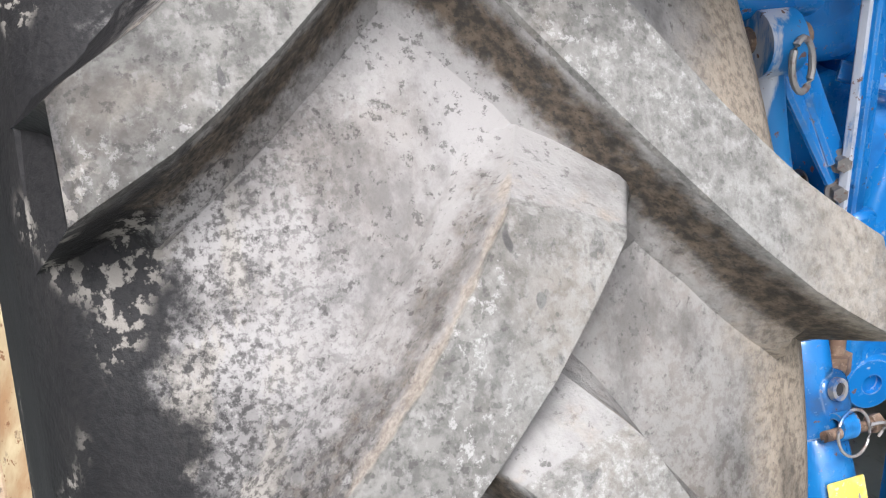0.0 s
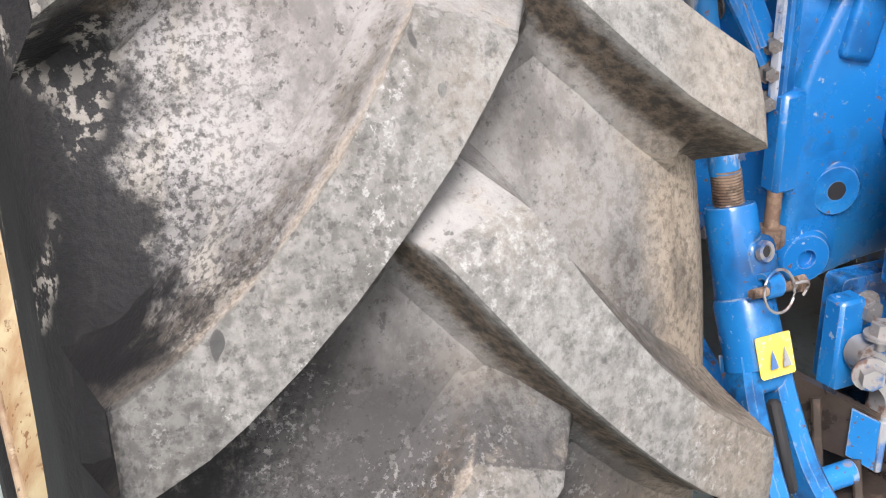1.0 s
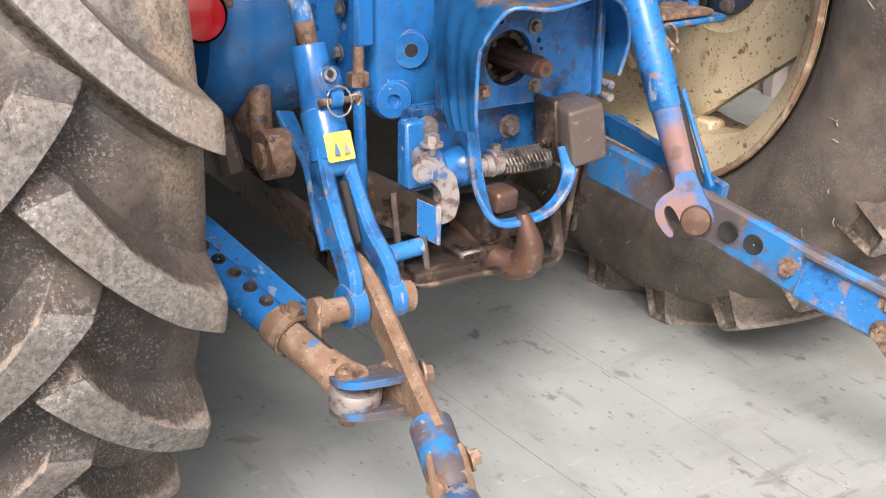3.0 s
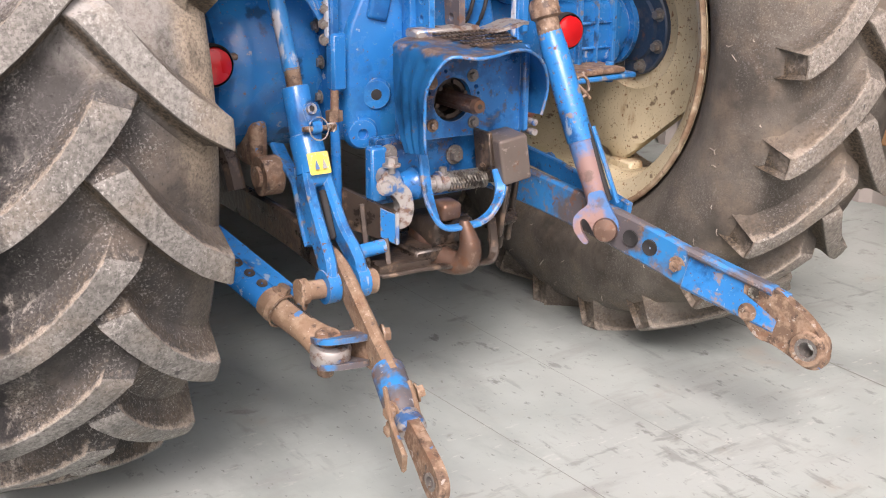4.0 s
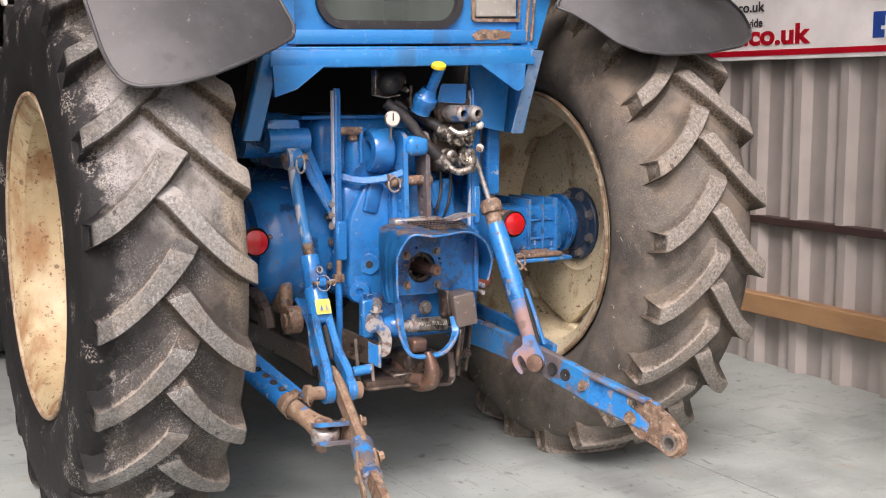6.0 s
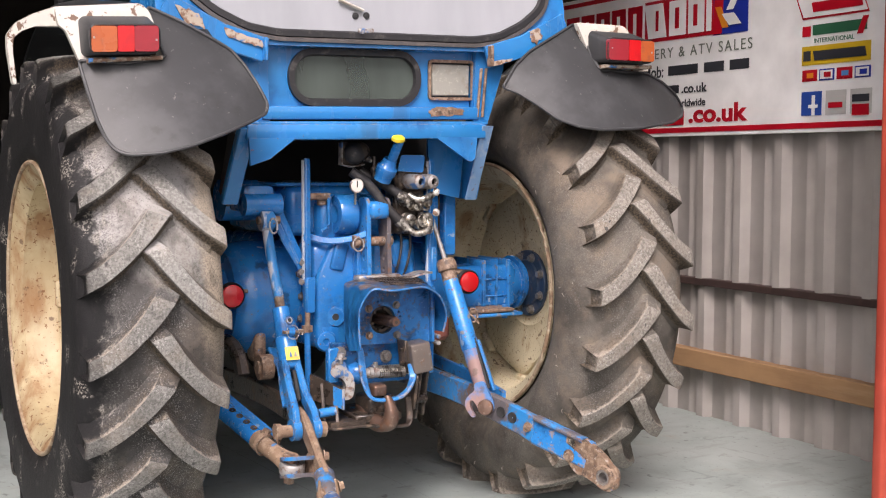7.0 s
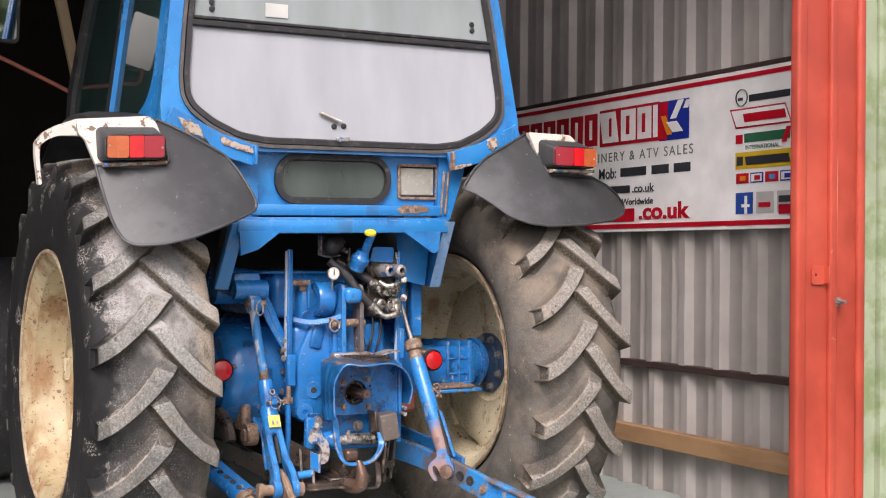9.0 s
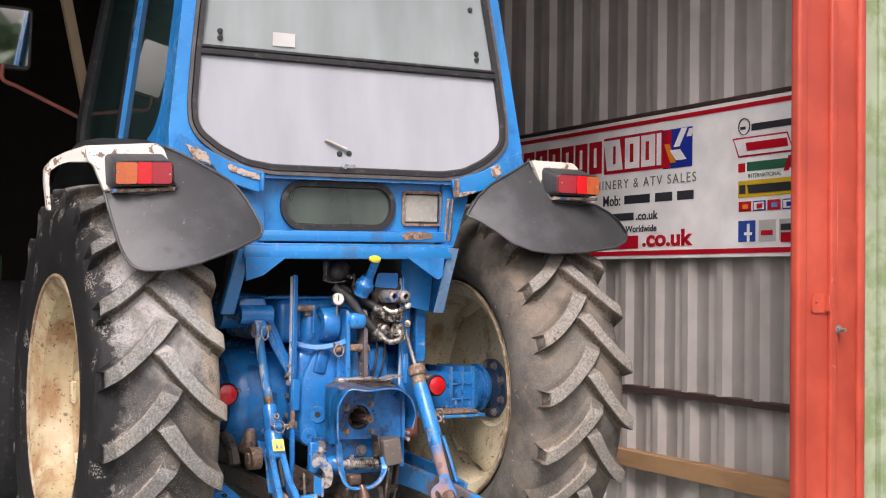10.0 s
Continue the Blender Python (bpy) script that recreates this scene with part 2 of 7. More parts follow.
class Nodes:
    """A short hand for building a node tree."""

    def __init__(self, name, rough=0.85, spec=0.3):
        self.m = bpy.data.materials.new(name)
        self.m.use_nodes = True
        self.n, self.link = self.m.node_tree.nodes, self.m.node_tree.links.new
        self.bsdf = self.n["Principled BSDF"]
        self.bsdf.inputs["Roughness"].default_value = rough
        self.bsdf.inputs["Specular IOR Level"].default_value = spec
        self.pos = self.n.new("ShaderNodeNewGeometry").outputs["Position"]

    def put(self, sock, v):
        if isinstance(v, (int, float)):
            sock.default_value = v
        elif isinstance(v, tuple):
            sock.default_value = (*v, 1)
        else:
            self.link(v, sock)

    def noise(self, scale, detail=3.0, rough=0.6, stretch=None):
        vec = self.pos
        if stretch:
            mp = self.n.new("ShaderNodeVectorMath")
            mp.operation = "MULTIPLY"
            self.link(vec, mp.inputs[0])
            mp.inputs[1].default_value = stretch
            vec = mp.outputs[0]
        tx = self.n.new("ShaderNodeTexNoise")
        tx.inputs["Scale"].default_value, tx.inputs["Detail"].default_value, tx.inputs["Roughness"].default_value = scale, detail, rough
        self.link(vec, tx.inputs["Vector"])
        return tx.outputs["Fac"]

    def ramp(self, v, low, high, amount=1.0, base=0.0):
        r = self.n.new("ShaderNodeMapRange")
        r.interpolation_type = "SMOOTHSTEP"
        self.link(v, r.inputs["Value"])
        for key, x in (("From Min", low), ("From Max", high), ("To Min", base), ("To Max", amount)):
            r.inputs[key].default_value = x
        return r.outputs[0]

    def math(self, op, a, b):
        k = self.n.new("ShaderNodeMath")
        k.operation = op
        self.put(k.inputs[0], a)
        self.put(k.inputs[1], b)
        return k.outputs[0]

    def mix(self, fac, a, b):
        k = self.n.new("ShaderNodeMix")
        k.data_type = "RGBA"
        self.put(k.inputs["Factor"], fac)
        self.put(k.inputs["A"], a)
        self.put(k.inputs["B"], b)
        return k.outputs["Result"]

    def attr(self, name):
        k = self.n.new("ShaderNodeAttribute")
        k.attribute_name = name
        return k.outputs["Fac"]

    def done(self, col, bumps):
        self.link(col, self.bsdf.inputs["Base Color"])
        prev = None
        for height, strength, dist in bumps:
            b = self.n.new("ShaderNodeBump")
            b.inputs["Strength"].default_value, b.inputs["Distance"].default_value = strength, dist
            self.link(height, b.inputs["Height"])
            if prev:
                self.link(prev, b.inputs["Normal"])
            prev = b.outputs[0]
        self.link(prev, self.bsdf.inputs["Normal"])
        return self.m


def tyre_rubber(name, pale, grey, brown, speck, black_from=None):
    """Dusty rubber: dust on the casing, scuffed grey on the lug faces, mud and painted shade at their feet."""
    k = Nodes(name)
    broad = k.noise(4.5, 4)
    fine = k.noise(380, 4)
    mid = k.noise(110, 5, 0.65)
    patch = k.noise(5.0, 5, 0.6)
    # casing: dark rubber under dust, painted lighter in one upper patch, speckled where it has rubbed through
    col = k.mix(k.ramp(broad, 0.3, 0.7), tuple(c * 0.1 for c in pale), tuple(c * 0.26 for c in pale))
    dist = k.n.new("ShaderNodeVectorMath")
    dist.operation = "DISTANCE"
    k.link(k.pos, dist.inputs[0])
    dist.inputs[1].default_value = (-0.88, -0.655, 1.14)
    far = k.math("ADD", dist.outputs["Value"], k.math("MULTIPLY", k.math("SUBTRACT", patch, 0.5), 0.3))
    thick = k.ramp(far, 0.13, 0.25, 0.0, 1.0)
    col = k.mix(thick, col, tuple(c * 0.97 for c in pale))
    col = k.mix(k.ramp(k.noise(7.5, 6), 0.44, 0.7, brown), col, (0.2, 0.16, 0.122))
    worn = k.math("MULTIPLY", k.ramp(patch, 0.42, 0.6), k.math("SUBTRACT", 1.0, k.math("MULTIPLY", thick, 0.75)))
    col = k.mix(k.math("MULTIPLY", k.ramp(k.noise(260, 4, 0.7), 0.47, 0.62, 0.9 * speck), worn), col, (0.028, 0.028, 0.027))
    col = k.mix(k.ramp(k.noise(170, 4, 0.7), 0.56, 0.65, 0.8 * speck), col, (0.035, 0.034, 0.032))
    col = k.mix(k.math("MULTIPLY", k.ramp(k.noise(210, 4, 0.7), 0.55, 0.61, 0.8 * speck), k.ramp(patch, 0.38, 0.58)), col, (0.36, 0.355, 0.34))
    col = k.mix(k.ramp(mid, 0.66, 0.72, 0.75), col, (0.045, 0.043, 0.04))
    # lug faces: flat worn grey, pale scuffs, small dark nicks
    face = k.mix(k.ramp(mid, 0.36, 0.64), tuple(c * 0.62 for c in grey), tuple(c * 1.2 for c in grey))
    face = k.mix(k.ramp(k.noise(7, 4), 0.42, 0.62, 0.35), face, tuple(c * 0.55 for c in grey))
    face = k.mix(k.ramp(k.noise(9, 5), 0.48, 0.7, brown * 0.75), face, (0.26, 0.21, 0.16))
    face = k.mix(k.ramp(k.noise(170, 4, 0.65, (1, 1, 0.6)), 0.52, 0.68, 0.15 + 0.5 * speck), face, (0.33, 0.325, 0.31))
    face = k.mix(k.math("MULTIPLY", k.ramp(k.noise(150, 6, 0.75), 0.55, 0.62, 0.6), k.ramp(k.noise(11, 3), 0.42, 0.58)), face, (0.5, 0.495, 0.475))
    face = k.mix(k.ramp(k.noise(210, 4), 0.55, 0.66, 0.25 + 0.45 * speck), face, (0.06, 0.058, 0.055))
    face = k.mix(k.ramp(k.noise(38, 2, 0.5, (1, 1, 0.5)), 0.70, 0.715, 0.85), face, (0.06, 0.06, 0.06))
    face = k.mix(k.ramp(k.noise(24, 5, 0.6, (1.6, 1, 0.45)), 0.655, 0.675, 0.8 * speck), face, (0.065, 0.066, 0.067))
    col = k.mix(k.ramp(k.math("ADD", k.attr("wear"), k.math("MULTIPLY", fine, 0.25)), 0.62, 0.72), col, face)
    if black_from is not None:
        # chalky dust, painted lighter to replace missing light, beige and crumbly at the inner shoulder
        away = k.n.new("ShaderNodeVectorMath")
        away.operation = "DISTANCE"
        k.link(k.pos, away.inputs[0])
        away.inputs[1].default_value = (-0.735, -0.7, 1.0)
        reach = k.math("ADD", away.outputs["Value"], k.math("MULTIPLY", k.math("SUBTRACT", k.noise(8, 5), 0.5), 0.14))
        chalk_lift = k.math("MULTIPLY", k.ramp(reach, 0.1, 0.2, 0.0, 0.5), k.ramp(k.noise(150, 5, 0.75), 0.4, 0.58, 1.0, 0.25))
        col = k.mix(chalk_lift, col, (0.36, 0.36, 0.34))
        cut = k.n.new("ShaderNodeSeparateXYZ")
        k.link(k.pos, cut.inputs[0])
        inner = k.ramp(k.math("ADD", cut.outputs["X"], k.math("MULTIPLY", k.math("SUBTRACT", k.noise(14, 6, 0.65), 0.5), 0.1)), -0.735, -0.675, 0.8)
        inner = k.math("MULTIPLY", inner, k.ramp(cut.outputs["Z"], 0.62, 0.85, 1.0, 0.25))
        beige = k.mix(k.ramp(k.noise(200, 4, 0.7), 0.42, 0.66), (0.43, 0.36, 0.275), (0.2, 0.165, 0.125))
        col = k.mix(k.math("MULTIPLY", inner, k.math("SUBTRACT", 1.0, k.math("MULTIPLY", k.attr("wear"), 0.55))), col, beige)
        # mud smeared down the outer shoulder
        smear = k.math("MULTIPLY", k.ramp(k.noise(46, 6, 0.65, (1, 1, 0.3)), 0.53, 0.6), k.ramp(cut.outputs["X"], -0.93, -0.975, 0.75))
        smear = k.math("MULTIPLY", smear, k.math("SUBTRACT", 1.0, k.attr("wear")))
        col = k.mix(smear, col, (0.34, 0.32, 0.285))
    # dark greasy stains
    dark = k.ramp(k.noise(16, 7, 0.7, (1, 1, 0.6)), 0.47, 0.66, 0.7 * speck)
    col = k.mix(k.math("MULTIPLY", dark, k.math("SUBTRACT", 1.0, k.math("MULTIPLY", k.attr("wear"), 0.6))), col, (0.045, 0.042, 0.038))
    # packed mud, with the shade under the lugs painted in
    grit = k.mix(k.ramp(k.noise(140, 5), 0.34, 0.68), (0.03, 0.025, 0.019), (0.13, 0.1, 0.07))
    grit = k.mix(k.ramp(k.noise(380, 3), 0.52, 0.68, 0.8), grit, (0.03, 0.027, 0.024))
    mud_shade = k.ramp(k.math("ADD", k.attr("mud"), k.math("MULTIPLY", k.math("SUBTRACT", mid, 0.5), 1.0)), 0.2, 0.9, 0.95)
    col = k.mix(mud_shade, col, grit)
    edge = k.ramp(k.math("ADD", k.attr("edge"), k.math("MULTIPLY", k.math("SUBTRACT", k.noise(60, 4), 0.5), 1.6)), 0.42, 0.85, 0.45 + 0.35 * speck)
    col = k.mix(edge, col, k.mix(k.ramp(fine, 0.3, 0.7), (0.24, 0.2, 0.16), (0.42, 0.37, 0.31)))
    if black_from is not None:
        # tyre black on the outer wall, flaking where dust sits on it
        sep = k.n.new("ShaderNodeSeparateXYZ")
        k.link(k.pos, sep.inputs[0])
        x = k.math("ADD", sep.outputs["X"], k.math("MULTIPLY", k.math("SUBTRACT", k.noise(17, 7, 0.68), 0.5), 0.16))
        blk = k.ramp(x, black_from, black_from + 0.028, 0.0, 0.96)
        ink = k.mix(k.math("MULTIPLY", k.ramp(k.noise(130, 4), 0.5, 0.58), k.ramp(k.noise(11, 2), 0.58, 0.66)), (0.009, 0.009, 0.01), (0.24, 0.225, 0.2))
        near = k.math("MULTIPLY", k.ramp(sep.outputs["X"], -1.0, -0.88, 0.0, 0.8), k.math("SUBTRACT", 1.0, k.attr("wear")))
        col = k.mix(k.math("MULTIPLY", near, k.ramp(k.noise(260, 5, 0.7), 0.45, 0.62)), col, (0.02, 0.02, 0.02))
        blk = k.math("MULTIPLY", blk, k.math("SUBTRACT", 1.0, k.math("MULTIPLY", k.attr("wear"), 0.6)))
        col = k.mix(blk, col, ink)
        k.link(k.math("SUBTRACT", 0.85, k.math("MULTIPLY", blk, 0.2)), k.bsdf.inputs["Roughness"])
    return k.done(col, [(k.noise(230, 4), 0.5, 0.0015), (k.noise(30, 4), 0.35, 0.004), (k.noise(75, 5, 0.65), 0.2 + 0.5 * (1 - speck), 0.004)])


def shield_paint():
    """Blue sheet paint, rusted through along the trodden top."""
    k = Nodes("blue_sheet_with_rusted_top", 0.4, 0.5)
    sep = k.n.new("ShaderNodeSeparateXYZ")
    k.link(k.pos, sep.inputs[0])
    col = k.mix(k.ramp(k.noise(9, 8), 0.5, 0.66, 0.8), (0.012, 0.185, 0.46), (0.004, 0.05, 0.16))
    col = k.mix(k.ramp(k.noise(34, 8), 0.62, 0.68, 0.85), col, (0.22, 0.12, 0.07))
    col = k.mix(k.ramp(k.noise(150, 4), 0.64, 0.7, 0.6), col, FADE)
    rusty = k.mix(k.ramp(k.noise(55, 7), 0.4, 0.66), (0.2, 0.125, 0.085), (0.42, 0.31, 0.23))
    top = k.math("ADD", sep.outputs["Z"], k.math("MULTIPLY", k.math("SUBTRACT", k.noise(20, 7, 0.65), 0.5), 0.13))
    col = k.mix(k.ramp(top, 0.818, 0.838, 0.9), col, rusty)
    return k.done(col, [(k.noise(150, 4), 0.3, 0.0015)])


M["shield"] = shield_paint()
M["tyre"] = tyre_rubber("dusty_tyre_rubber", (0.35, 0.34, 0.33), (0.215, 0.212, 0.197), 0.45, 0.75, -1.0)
M["fade_edge"] = material("scuffed_grey_paint_edge", (0.3, 0.31, 0.32), 0.6, layers=[((0.02, 0.14, 0.4), 30, 0.5, 0.6, 0.8), (RUST, 50, 0.56, 0.66, 0.7)])
M["chalked"] = material("chalked_blue_paint", (0.13, 0.25, 0.42), 0.6, layers=[((0.3, 0.35, 0.4), 18, 0.48, 0.64, 0.75, 8), ((0.03, 0.14, 0.36), 30, 0.56, 0.66, 0.7, 7), (RUST, 50, 0.62, 0.68, 0.7, 6)])
M["whisker"] = material("dusty_rubber_whisker", (0.34, 0.3, 0.25), 0.8, layers=[((0.15, 0.13, 0.11), 60, 0.45, 0.6, 0.8)])
M["tyre_right"] = tyre_rubber("muddy_tyre_rubber", (0.62, 0.56, 0.48), (0.25, 0.23, 0.2), 0.8, 0.32)
M["black"] = material("weathered_black_plastic", (0.042, 0.044, 0.047), 0.5, layers=[((0.075, 0.078, 0.082), 5, 0.45, 0.66, 0.7, 7, 0.55), ((0.03, 0.03, 0.03), 14, 0.55, 0.7, 0.5, 7), ((0.17, 0.17, 0.165), 60, 0.66, 0.71, 0.7, 5), ((0.2, 0.19, 0.18), 34, 0.68, 0.71, 0.6, 8, 0.7, (1, 1, 0.3))], bump=[(150, 0.12, 0.001), (4, 0.15, 0.01)])
# near black; stands in for shade in holes, slots and recesses
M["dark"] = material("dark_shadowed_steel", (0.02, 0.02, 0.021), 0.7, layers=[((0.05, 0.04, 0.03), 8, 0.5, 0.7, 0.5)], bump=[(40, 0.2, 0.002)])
M["seal"] = material("black_rubber_seal", (0.02, 0.02, 0.022), 0.55, layers=[((0.13, 0.12, 0.11), 30, 0.55, 0.7, 0.5)], bump=[(100, 0.2, 0.001)])
M["seal_worn"] = material("greyed_rubber", (0.075, 0.07, 0.068), 0.6, layers=[((0.13, 0.115, 0.105), 26, 0.5, 0.66, 0.7, 7)], bump=[(100, 0.2, 0.001)])
M["white"] = material("chipped_white_paint", (0.6, 0.58, 0.53), 0.45, layers=[((0.44, 0.38, 0.29), 9, 0.48, 0.72, 0.6), ((0.14, 0.075, 0.045), 26, 0.565, 0.6, 0.92, 9, 0.85)], bump=[(60, 0.1, 0.001)], edge=((0.16, 0.09, 0.055), 0.004, 0.9))
M["amber"] = material("amber_lens", (0.42, 0.1, 0.03), 0.25, layers=[((0.25, 0.07, 0.04), 40, 0.5, 0.7, 0.6)], bump=[(300, 0.1, 0.001)], coat=0.5)
M["red"] = material("red_lens", (0.55, 0.012, 0.015), 0.25, layers=[((0.4, 0.01, 0.015), 20, 0.5, 0.7, 0.5)], bump=[(300, 0.1, 0.001)], coat=0.5)
M["red_dull"] = material("faded_red_lens", (0.3, 0.02, 0.03), 0.3, layers=[((0.2, 0.02, 0.025), 20, 0.5, 0.7, 0.5)], coat=0.4)
M["lamp_glass"] = material("dusty_lamp_lens", (0.27, 0.265, 0.235), 0.4, layers=[((0.2, 0.16, 0.12), 18, 0.5, 0.7, 0.7), ((0.5, 0.48, 0.4), 60, 0.55, 0.7, 0.5)], bump=[(150, 0.3, 0.002)])
M["flaking"] = material("flaking_rust_patch", (0.42, 0.36, 0.29), 0.8, layers=[(RUST, 45, 0.47, 0.58, 0.85), ((0.02, 0.17, 0.45), 24, 0.57, 0.62, 0.9)], bump=[(90, 0.4, 0.002)])
M["yellow"] = material("yellow_sticker", (0.72, 0.56, 0.1), 0.5, layers=[((0.6, 0.5, 0.28), 60, 0.5, 0.7, 0.7), ((0.75, 0.72, 0.6), 130, 0.6, 0.68, 0.7)])
M["yellow_cap"] = material("yellow_plastic_cap", (0.75, 0.58, 0.03), 0.4)
M["ink"] = material("black_print", (0.015, 0.015, 0.017), 0.5)
M["hose"] = material("black_hydraulic_hose", (0.022, 0.022, 0.024), 0.5, layers=[((0.09, 0.08, 0.07), 30, 0.5, 0.7, 0.5)], bump=[(120, 0.3, 0.001)])
M["red_oxide"] = material("red_oxide_paint", (0.25, 0.07, 0.045), 0.7, layers=[((0.12, 0.06, 0.05), 9, 0.45, 0.7, 0.7)])


def glass_film(name, film, amount, streak, tint=(0.75, 0.82, 0.78)):
    """Window glass under a matt film of dust and painted reflections."""
    m = bpy.data.materials.new(name)
    m.use_nodes = True
    nt = m.node_tree
    n, link = nt.nodes, nt.links.new
    n.remove(n["Principled BSDF"])
    out = n["Material Output"]
    dust = n.new("ShaderNodeBsdfDiffuse")
    clear = n.new("ShaderNodeBsdfTransparent")
    clear.inputs[0].default_value = (*tint, 1)
    gloss = n.new("ShaderNodeBsdfGlossy")
    gloss.inputs["Roughness"].default_value = 0.02
    fres = n.new("ShaderNodeFresnel")
    fres.inputs["IOR"].default_value = 1.5
    geo = n.new("ShaderNodeNewGeometry")
    vec = n.new("ShaderNodeVectorMath")
    vec.operation = "MULTIPLY"
    link(geo.outputs["Position"], vec.inputs[0])
    vec.inputs[1].default_value = (1.0, 1.0, 0.25)
    tx = n.new("ShaderNodeTexNoise")
    tx.inputs["Scale"].default_value, tx.inputs["Detail"].default_value = 6.0, 8.0
    link(vec.outputs[0], tx.inputs["Vector"])
    fac = n.new("ShaderNodeMapRange")
    fac.inputs["From Min"].default_value, fac.inputs["From Max"].default_value = 0.3, 0.7
    fac.inputs["To Min"].default_value, fac.inputs["To Max"].default_value = amount - streak, min(1, amount + streak)
    link(tx.outputs["Fac"], fac.inputs["Value"])
    dust.inputs[0].default_value = (*film, 1)
    m1, m2 = n.new("ShaderNodeMixShader"), n.new("ShaderNodeMixShader")
    link(fac.outputs[0], m1.inputs[0])
    link(clear.outputs[0], m1.inputs[1])
    link(dust.outputs[0], m1.inputs[2])
    link(fres.outputs[0], m2.inputs[0])
    link(m1.outputs[0], m2.inputs[1])
    link(gloss.outputs[0], m2.inputs[2])
    link(m2.outputs[0], out.inputs["Surface"])
    return m


# pale films paint in reflected sky, the oval's green one a reflected hedge
M["glass_low"] = glass_film("sky_film_lower_window", (0.37, 0.385, 0.415), 0.84, 0.1)
M["glass_up"] = glass_film("sky_film_upper_window", (0.34, 0.38, 0.385), 0.6, 0.1)
M["glass_oval"] = glass_film("hedge_film_oval_window", (0.11, 0.14, 0.125), 0.6, 0.15, (0.25, 0.34, 0.31))
M["glass_side"] = glass_film("tinted_side_window", (0.02, 0.04, 0.038), 0.72, 0.1, (0.1, 0.16, 0.15))
M["mirror"] = material("mirror_glass", (0.85, 0.87, 0.87), 0.03, 1.0, rough_var=0.0)

# setting
M["concrete"] = material("painted_concrete_floor", (0.335, 0.385, 0.37), 0.45, layers=[((0.395, 0.435, 0.42), 1.3, 0.42, 0.66, 0.7, 6), ((0.2, 0.23, 0.22), 3.0, 0.52, 0.68, 0.55, 9, 0.35, (1, 0.5, 1)), ((0.07, 0.07, 0.063), 30, 0.6, 0.7, 0.6, 9, None, (1.0, 0.45, 1), (2.2, 0.45, 0.6)), ((0.1, 0.1, 0.09), 26, 0.57, 0.69, 0.42, 10, None, (0.3, 1, 1), (3, 0.5, 0.62)), ((0.1, 0.1, 0.09), 24, 0.57, 0.69, 0.42, 10, None, (1, 0.25, 1), (2.4, 0.5, 0.62)), ((0.5, 0.52, 0.5), 60, 0.62, 0.68, 0.5, 6, None, (0.4, 1, 1), (3, 0.45, 0.6)), ((0.25, 0.26, 0.25), 9, 0.55, 0.7, 0.5, 8, None, (0.3, 1, 1)), ((0.34, 0.27, 0.2), 5, 0.58, 0.75, 0.35, 7), ((0.07, 0.065, 0.06), 75, 0.62, 0.7, 0.55, 7, None, (1, 0.5, 1)), ((0.12, 0.11, 0.095), 14, 0.6, 0.72, 0.45, 10, None, (0.6, 1, 1))], bump=[(90, 0.15, 0.002), (7, 0.12, 0.006)])
M["cladding"] = material("taupe_coated_steel_cladding", (0.35, 0.325, 0.302), 0.45, layers=[((0.41, 0.385, 0.365), 2, 0.45, 0.7, 0.6), ((0.16, 0.14, 0.125), 3, 0.6, 0.8, 0.45, 6, 0.6, (1, 1, 0.15))], bump=[(30, 0.05, 0.001)])
M["timber"] = material("sawn_timber", (0.34, 0.2, 0.1), 0.75, layers=[((0.22, 0.12, 0.06), 10, 0.45, 0.65, 0.7, 6, 0.8, (1, 0.12, 1)), ((0.45, 0.3, 0.17), 14, 0.55, 0.7, 0.5, 6, 0.8, (1, 0.1, 1))], bump=[(60, 0.3, 0.002)])
M["pole"] = material("pale_timber_pole", (0.3, 0.23, 0.14), 0.75, layers=[((0.25, 0.18, 0.1), 9, 0.45, 0.65, 0.7, 6, 0.8, (1, 1, 0.15))], bump=[(60, 0.3, 0.002)])
M["rail"] = material("dark_brown_rail", (0.05, 0.03, 0.027), 0.55, layers=[((0.1, 0.06, 0.05), 8, 0.5, 0.7, 0.6)])
M["post"] = material("red_painted_steel", (0.37, 0.05, 0.028), 0.42, layers=[((0.52, 0.09, 0.05), 2.5, 0.45, 0.7, 0.6, 5), ((0.42, 0.055, 0.035), 9, 0.58, 0.75, 0.5, 6, 0.5, (1, 1, 0.2)), ((0.68, 0.36, 0.28), 25, 0.7, 0.76, 0.7, 5)], bump=[(50, 0.08, 0.001)])
M["joint"] = material("joint_dirt", (0.24, 0.25, 0.235), 0.9)
M["mossy"] = material("mossy_green_cladding", (0.28, 0.33, 0.22), 0.75, layers=[((0.16, 0.22, 0.09), 8, 0.42, 0.62, 0.8, 7), ((0.4, 0.45, 0.36), 5, 0.55, 0.75, 0.5)], bump=[(40, 0.3, 0.003)])
# near-black base carries the shade inside the shed
M["interior"] = material("shade_black_shed_lining", (0.034, 0.029, 0.026), 0.85, layers=[((0.045, 0.036, 0.032), 2, 0.45, 0.7, 0.7)], bump=[(20, 0.2, 0.005)])
M["signwhite"] = material("white_sign_board", (0.84, 0.84, 0.83), 0.35, layers=[((0.7, 0.7, 0.68), 3, 0.5, 0.75, 0.4)])
